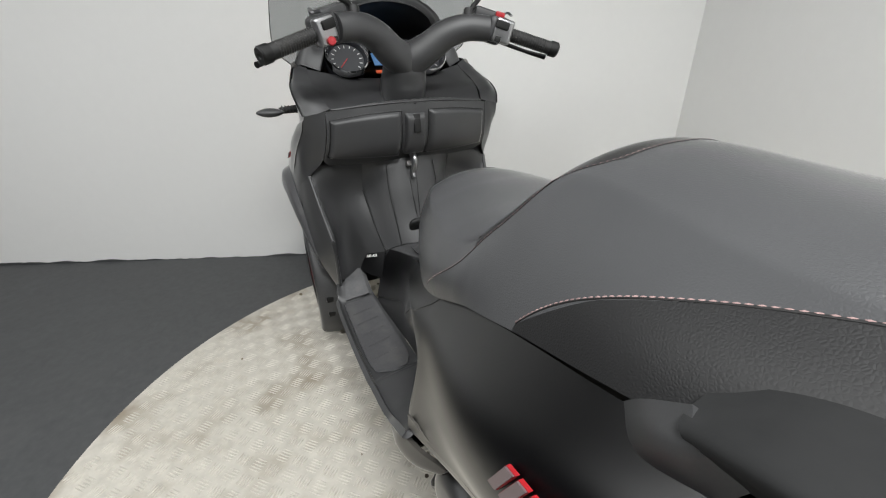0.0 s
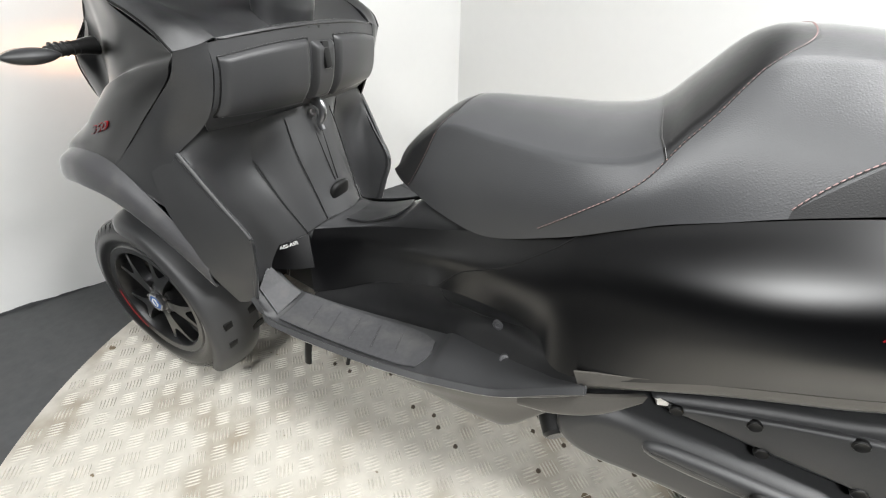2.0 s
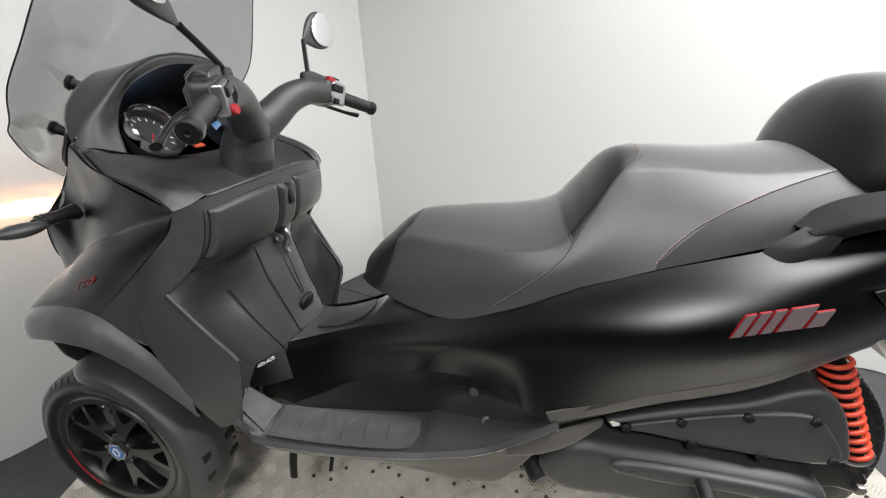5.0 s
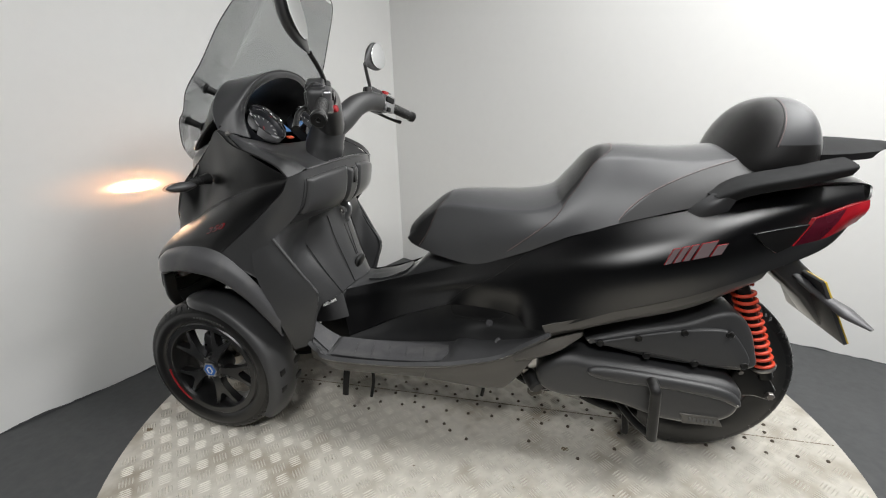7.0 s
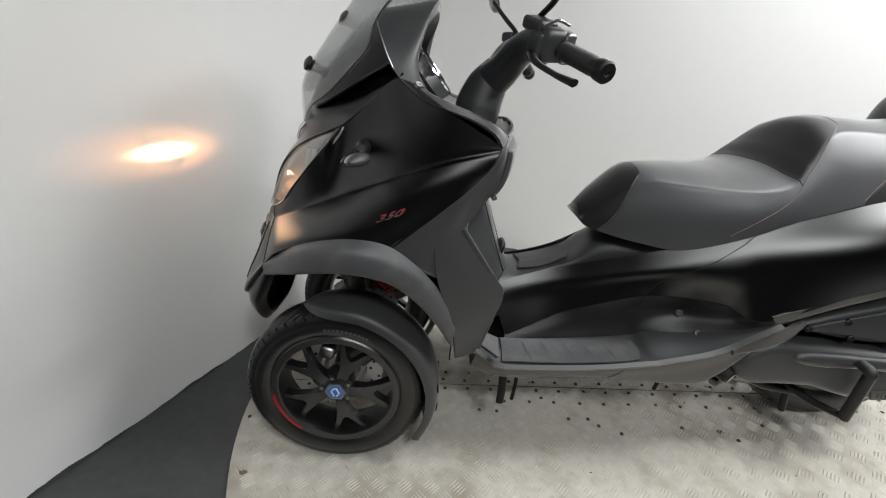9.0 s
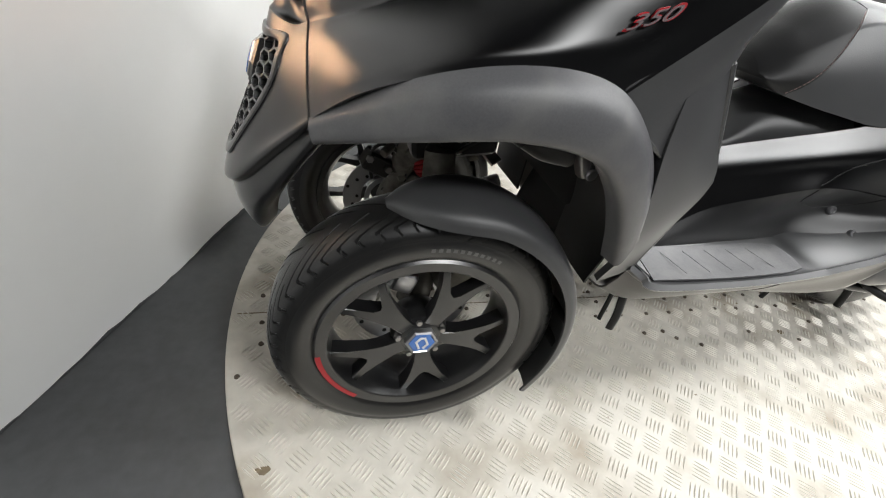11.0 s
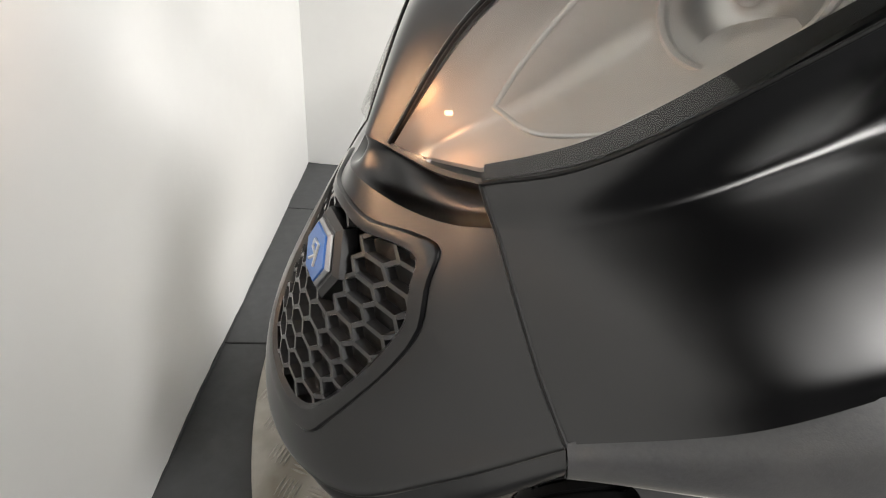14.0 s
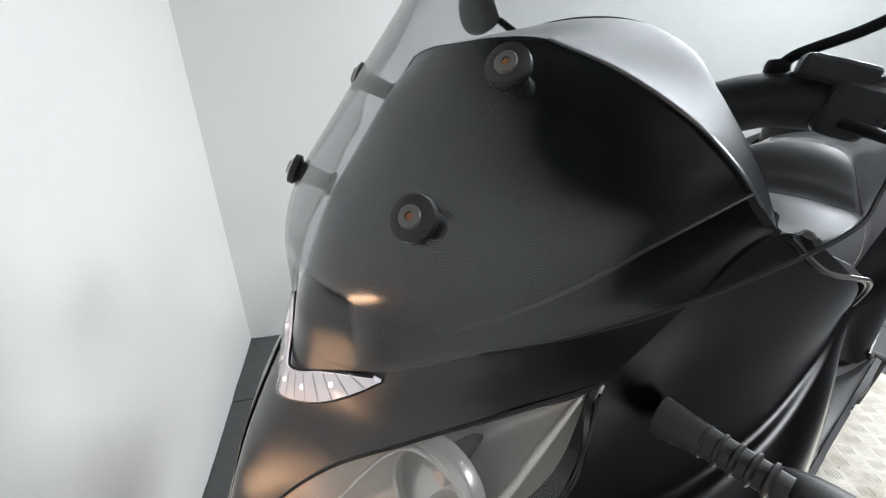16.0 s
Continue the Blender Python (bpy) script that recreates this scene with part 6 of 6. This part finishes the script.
# windscreen
screen_rows = whole([
    [(.098, -.302, 1.034), (.032, -.240, .984), (-.030, -.172, .950), (-.078, -.090, .908), (-.102, 0, .900)],
    [(.126, -.311, 1.061), (.045, -.236, 1.045), (-.033, -.150, 1.020), (-.074, -.075, 1.000), (-.088, 0, .990)],
    [(.146, -.309, 1.112), (.088, -.226, 1.108), (.026, -.140, 1.100), (-.012, -.070, 1.092), (-.027, 0, 1.088)],
    [(.203, -.302, 1.180), (.152, -.216, 1.186), (.100, -.130, 1.190), (.068, -.065, 1.190), (.055, 0, 1.190)],
    [(.258, -.270, 1.280), (.222, -.192, 1.295), (.185, -.115, 1.305), (.160, -.055, 1.308), (.150, 0, 1.310)],
    [(.330, -.200, 1.400), (.308, -.145, 1.420), (.286, -.085, 1.432), (.272, -.042, 1.438), (.265, 0, 1.440)],
])
screen = sheet("windscreen", screen_rows, SMOKED, S, nu=260, nv=180, thick=0.004, label="smoked transparent windscreen", skip=lambda p: abs(p[1]) < .078 and p[2] < .972)
edge_pts = [screen_rows[0][2], screen_rows[0][1]] + [r[0] for r in screen_rows] + screen_rows[-1][1:-1] + [r[-1] for r in reversed(screen_rows)] + screen_rows[0][-2:-4:-1]
tube("screen_edge", edge_pts, .0013, DEEP, screen, 160, 6, "dark screen edge")
for s in (-1, 1):
    for p in ((-.040, s * .119, 1.034), (.047, s * .116, 1.126)):
        d = Vector((-.78, s * .42, .46)).normalized()
        q = Vector(p)
        turned("screen_stud", [(0, .012), (.010, .012), (.0165, .009), (.017, .003), (.012, .0), (.010, -.030), (.015, -.036), (.012, -.039), (0, -.039)], q, d, RUBBER, screen, 28, "black rubber screen stud")
        turned("stud_bolt", [(.0028, .0115), (.0032, .0138), (.0075, .0134), (.0085, .012), (0, .011)], q, d, TRIM_GREY, screen, 20, "dull grey bolt head")
        turned("bolt_socket", [(0, .0122), (.0029, .0122), (.0029, .0110), (0, .0110)], q, d, RUST, screen, 6, "rusty hexagon socket")

# instruments
for s in (-1, 1):
    c, d = Vector((.222, s * .122, 1.012)), Vector((.80, s * .02, .60)).normalized()
    dial = turned("gauge", [(0, .0), (.050, .0), (.052, .010), (.055, .014), (.058, .010), (.058, -.03), (0, -.03)], c, d, DIAL, S, 48, "round black gauge")
    turned("gauge_ring", [(.0555, .010), (.0565, .026), (.0590, .0300), (.0620, .0265), (.0605, .002), (.0555, .002), (.0555, .010)], c, d, CHROME, dial, 48, "chrome gauge ring")
    m = d.to_track_quat("Z", "Y").to_matrix().to_4x4()
    for k in range(13):
        a = radians(-40 + 260 * k / 12)
        p = c + (m @ Vector((.041 * math.cos(a), .041 * math.sin(a), .0012)))
        block("dial_tick", (.008, .0016, .0008), Matrix.Translation(p) @ m @ Matrix.Rotation(a, 4, "Z"), WHITE_INK, dial, 0)
    p = c + m @ Vector((0, 0, .002))
    block("needle", (.036, .002, .001), Matrix.Translation(p + m @ Vector((-.010, -.012, 0))) @ m @ Matrix.Rotation(radians(50), 4, "Z"), RED, dial, 0, "red needle")
block("display", (.004, .075, .05), pose(.195, 0, 1.010, 0, -50, 0), SCREEN_BLUE, S, 0.001, "blue lit display")
block("telltale", (.004, .03, .012), pose(.250, -.03, .978, 0, -60, 0), TELLTALE, S, 0.001, "orange telltale")

# handlebar
tube("handlebar_cover", [(.345, 0, .895), (.355, 0, .950), (.375, 0, 1.000), (.400, 0, 1.045)], [.062, .066, .058, .036], PLASTIC, S, 24, 24, "black handlebar cover", flat=0.9)
for s in (-1, 1):
    arm = tube("handlebar_arm", [(.385, s * .010, 1.010), (.408, s * .050, 1.035), (.432, s * .095, 1.070), (.455, s * .145, 1.086), (.475, s * .200, 1.083)], [.046, .040, .036, .033, .031], PLASTIC, S, 28, 20, "black handlebar arm")
    g0, g1 = Vector((.485, s * .225, 1.078)), Vector((.546, s * .375, 1.029))
    ax = (g1 - g0).normalized()
    q = ax.to_track_quat("X", "Z").to_matrix().to_4x4()
    pod = block("switch_pod", (.060, .058, .062), Matrix.Translation(g0 + ax * .002 + Vector((-.012, 0, .004))) @ q, PLASTIC, S, 0.018, "black switch housing", 4)
    block("switch_face", (.050, .024, .058), Matrix.Translation(g0 + ax * .004 + Vector((.014, 0, .000))) @ q, SILVER, pod, 0.009, "silver switch face", 4)
    tube("cover_strip", [g0 + Vector((-.030, s * .022, .030)), g0 + Vector((-.006, s * .028, .042)), g0 + Vector((.018, s * .026, .034))], .0045, SILVER, pod, 16, 8, "bright cover strip", flat=.6)
    block("fluid_box", (.070, .046, .026), Matrix.Translation(g0 - ax * .022 + Vector((-.022, 0, .032))) @ q, PLASTIC, pod, .009, "black fluid reservoir", 3)
    block("switch_back", (.048, .040, .058), Matrix.Translation(g0 + Vector((-.030, 0, -.002))) @ q, PLASTIC, pod, 0.012, "black housing back", 3)
    block("rocker", (.036, .018, .020), Matrix.Translation(g0 + Vector((.022, -s * .002, .012))) @ q, DEEP, pod, 0.005, "black rocker switch", 3)
    block("button_black", (.016, .014, .016), Matrix.Translation(g0 + Vector((.020, -s * .014, -.020))) @ q, DEEP, pod, 0.004, "black button")
    if s < 0:
        turned("red_button", [(0, .010), (.008, .010), (.0095, .007), (.0095, 0), (0, 0)], g0 + Vector((.024, .006, -.022)), (1, 0, .1), RED, pod, 20, "red round button")
    else:
        block("red_switch", (.024, .018, .014), Matrix.Translation(g0 + Vector((.005, .0, .036))) @ q, RED, pod, 0.004, "red kill switch")
    grip = tube("grip", [g0 + ax * .030, g1 - ax * .022], .0165, RUBBER, S, 40, 20, "black rubber grip")
    for k in range(16):
        turned("grip_rib", [(.0163, -.0016), (.0175, 0), (.0163, .0016)], g0 + ax * (.036 + .0062 * k), ax, RUBBER, grip, 20)
    turned("bar_end", [(.0185, -.024), (.0195, -.020), (.0195, -.004), (.0165, 0), (.006, .0), (.004, -.003), (0, -.003)], g1, ax, DEEP, grip, 28, "black bar end weight")
    tube("brake_lever", [g0 + Vector((-.045, 0, -.012)), g0 + Vector((-.045, s * .05, -.03)), g0 + Vector((-.020, s * .11, -.052)), g0 + Vector((.005, s * .155, -.066))], [.010, .008, .007, .010], DEEP, S, 24, 10, "black brake lever", flat=.7)
    foot = Vector((.458, s * .150, 1.112))
    neck, tip = (Vector((.484, -.268, 1.186)), Vector((.512, -.415, 1.300))) if s < 0 else (Vector((.403, .270, 1.220)), Vector((.424, .398, 1.272)))
    stalk = tube("mirror", [foot, foot + Vector((.002, s * .012, .022)), foot.lerp(neck, .55) + Vector((.004, 0, .004)), neck], .0065, DEEP, S, 28, 10, "black mirror stalk")
    turned("mirror_base", [(0, .02), (.010, .02), (.013, .015), (.015, -.01), (0, -.01)], foot, (0, 0, 1), RUBBER, stalk, 16, "rubber mirror base")
    way = (tip - neck).normalized()
    back_way = Vector((1, -s * .22, .05))
    back_way = (back_way - way * back_way.dot(way)).normalized()
    turn = Matrix((back_way, way, back_way.cross(way))).transposed().to_4x4()
    length = (tip - neck).length / 2
    shell = blob("mirror_shell", (0, 0, 0), (.024, length, .046), PLASTIC, stalk, 2.2, 40, 24, None, "black mirror shell")
    plate = blob("mirror_glass", (0, 0, 0), (.003, length * .72, .041), MIRROR, stalk, 2.3, 40, 12, None, "mirror glass")
    for ob, shift in ((shell, Vector((0, 0, 0))), (plate, Vector((.0125, length * .22, 0)))):
        for v in ob.data.vertices:
            f = max(0.0, min(1.0, (v.co.y + shift.y + length) / (2 * length)))
            grow = .34 + .80 * math.sin(min(1.0, f * 1.25) * math.pi / 2)
            flatten = .55 if ob is shell and v.co.x > 0 else 1.0
            v.co = (neck + tip) / 2 + turn.to_3x3() @ (shift + Vector((v.co.x * flatten * (grow if ob is shell else 1), v.co.y, v.co.z * grow)))

# switches on the dash, screws, hook, pocket
for k in range(5):
    y = -.058 + .029 * k
    b = turned("dash_button", [(0, .006), (.006, .006), (.0085, .004), (.009, 0), (0, 0)], (.432 - 1.0 * y * y, y, .909), (.9, 0, .45), DEEP, S, 20, "round black dash button")
    turned("button_mark", [(0, .0066), (.0028, .0066), (.003, .0060), (0, .006)], (.432 - 1.0 * y * y, y, .909), (.9, 0, .45), GREY_INK, b, 10)
for s in (-1, 1):
    for p in ((.395, s * .250, .883), (.217, s * .272, 1.000)):
        turned("panel_screw", [(0, .001), (.004, .001), (.0045, .0025), (.007, .0028), (.008, .001), (.008, -.003), (0, -.003)], p, (.5, s * .5, .7), STEEL, S, 16, "small panel screw")
block("glovebox_latch", (.010, .020, .052), pose(.449, 0, .855, 0, -6, 0), DEEP, S, 0.004, "black glovebox latch")
turned("ignition_key_slot", [(0, .004), (.007, .004), (.009, .002), (.009, -.004), (0, -.004)], (.400, -.012, .735), (.9, 0, .3), STEEL, S, 20, "steel lock")
tube("bag_hook", [(.392, .002, .758), (.414, .000, .752), (.418, -.002, .730), (.410, -.004, .712), (.416, -.004, .696)], [.008, .010, .009, .007, .006], SILVER, S, 24, 12, "folding silver bag hook", flat=1.3)
for y in (-.008, .008):
    tube("column_groove", [(.400, y * 1.4, .690), (.418, y, .630), (.434, y * .6, .578)], .0012, DEEP, S, 16, 6, "panel gap")
blob("column_pocket", (.440, -.004, .548), (.011, .032, .031), DEEP, S, 3.0, 28, 18, pose(0, 0, 0, 0, 18, 0), "dark finger pocket")
for s in (-1, 1):
    tube("column_edge_gap", [(.327, s * .139, .650), (.374, s * .127, .560), (.421, s * .111, .479)], .0018, DEEP, S, 20, 6, "panel gap")
    tube("column_gap", [(.376, s * .074, .730), (.396, s * .077, .660), (.424, s * .070, .574), (.449, s * .066, .500)], .0014, DEEP, S, 20, 6, "panel gap")
    tube("tunnel_gap", [(.420, s * .110, .477), (.448, s * .067, .501), (.466, 0, .510)], .0018, DEEP, S, 20, 6, "panel gap")
    sheet("brake_cover", [[(.352, s * .166, .448), (.390, s * .143, .463), (.424, s * .113, .477)], [(.352, s * .178, .395), (.405, s * .160, .398), (.450, s * .138, .405)]], COWL, S, nu=12, nv=8, thick=.004,
          label="gloss black side cover", inward=(.5, 0, .4))


def text_part(name, body, size, m, mat, parent, extrude=0.0006, label="", shear=0.0):
    cu = bpy.data.curves.new(name, "FONT")
    cu.body, cu.size, cu.extrude, cu.align_x, cu.align_y, cu.shear = body, size, extrude, "CENTER", "CENTER", shear
    tmp = bpy.data.objects.new(name, cu)
    me = bpy.data.meshes.new_from_object(tmp)
    bpy.data.objects.remove(tmp)
    me.materials.clear()
    me.materials.append(mat)
    me.transform(m)
    ob = new(name, me)
    ob.parent = parent
    if label:
        ob["label"] = label
    return ob


def facing(p, right, out):
    r, o = Vector(right).normalized(), Vector(out).normalized()
    u = o.cross(r).normalized()
    r = u.cross(o)
    m = Matrix((r, u, o)).transposed().to_4x4()
    m.translation = p
    return m


text_part("cover_lettering", "ABS-ASR", .0125, facing((.390, -.1475, .4545), (.80, .55, .30), (.40, -.84, .45)), WHITE_INK, S, .0004, "white printed lettering", .15)
for s in (-1, 1):
    for mat, size, lift in ((RED, 1.10, 0), (BADGE, 1.0, .0014)):
        way = Vector((1, 0, .33)) if s < 0 else Vector((-1, 0, -.33))
        m = facing((.155, s * (.3205 + lift), .742), way, (0, s, .12)) @ Matrix.Diagonal((1.75 * size, .74 * (2 * size - 1), 1, 1))
        text_part("badge_350", "350", .0215, m, mat, S, .0010, "red and silver number badge", .6)

IN_T = (1.2, 0, .6)
for rows_h in (inset_rows, flip(inset_rows)):
    gap("hatch_joint", rows_h, [(.455, .02), (.46, .25), (.49, .36), (.58, .46), (.66, .40), (.72, .20), (.74, .03)], S, (.8, 0, .7), .0011, None, 60)
for rows_t in (side_rows, flip(side_rows)):
    gap("panel_joint", rows_t, [(.665, .0), (.60, .13), (.52, .30), (.40, .62), (.335, .95)], S, IN_T, .0011)
for rows_f in (fairing_rows, flip(fairing_rows)):
    gap("panel_joint", rows_f, [(.0, .0), (.0, .5), (.0, 1)], S, (.3, 0, .8), .0018)
for s in (-1, 1):
    for p, d in (((.952, s * .214, .407), (0, s * .75, .65)), ((.920, s * .166, .439), (0, s * .98, .2))):
        turned("footboard_bolt", [(0, .003), (.004, .003), (.0055, .0045), (.009, .004), (.011, .001), (.011, -.004), (0, -.004)], p, d, PLASTIC_GREY, S, 20, "dull grey footboard bolt")
    # rear side badge: slanted bars and a block figure, red edged
    base, along, rise = Vector((1.335, s * .2925, .694)), Vector((1, s * .05, .30)).normalized(), Vector((.42, s * -.12, .90)).normalized()
    out = Vector((0, s, .2)).normalized()
    for q, (w, off) in enumerate(((.013, 0), (.013, .019), (.013, .038), (.030, .058), (.020, .094))):
        h = .040 if q < 4 else .026
        for grow, mat, lift in ((.0009, RED, .0), (0, BADGE, .0022)):
            bm = bmesh.new()
            o = base + along * (off - grow) + out * (lift - .003)
            c = [o - rise * grow, o + along * (w + 2 * grow) - rise * grow, o + along * (w + 2 * grow) + rise * (h + grow), o + rise * (h + grow)]
            lo = [bm.verts.new(v) for v in c]
            hi = [bm.verts.new(v + out * .0045) for v in c]
            bm.faces.new(hi)
            bm.faces.new(lo)
            for e in range(4):
                bm.faces.new((lo[e], lo[(e + 1) % 4], hi[(e + 1) % 4], hi[e]))
            part("side_badge", bm, mat, S, "silver and red side badge bars")
    for q in range(5):
        f = q / 4
        tube("mat_groove", [(.50 + .055 * q, s * .185, .3425 + .002 * q), (.515 + .055 * q, s * .250, .3410 + .002 * q)], .0006, MAT_RUBBER, S, 6, 6, "mat groove")
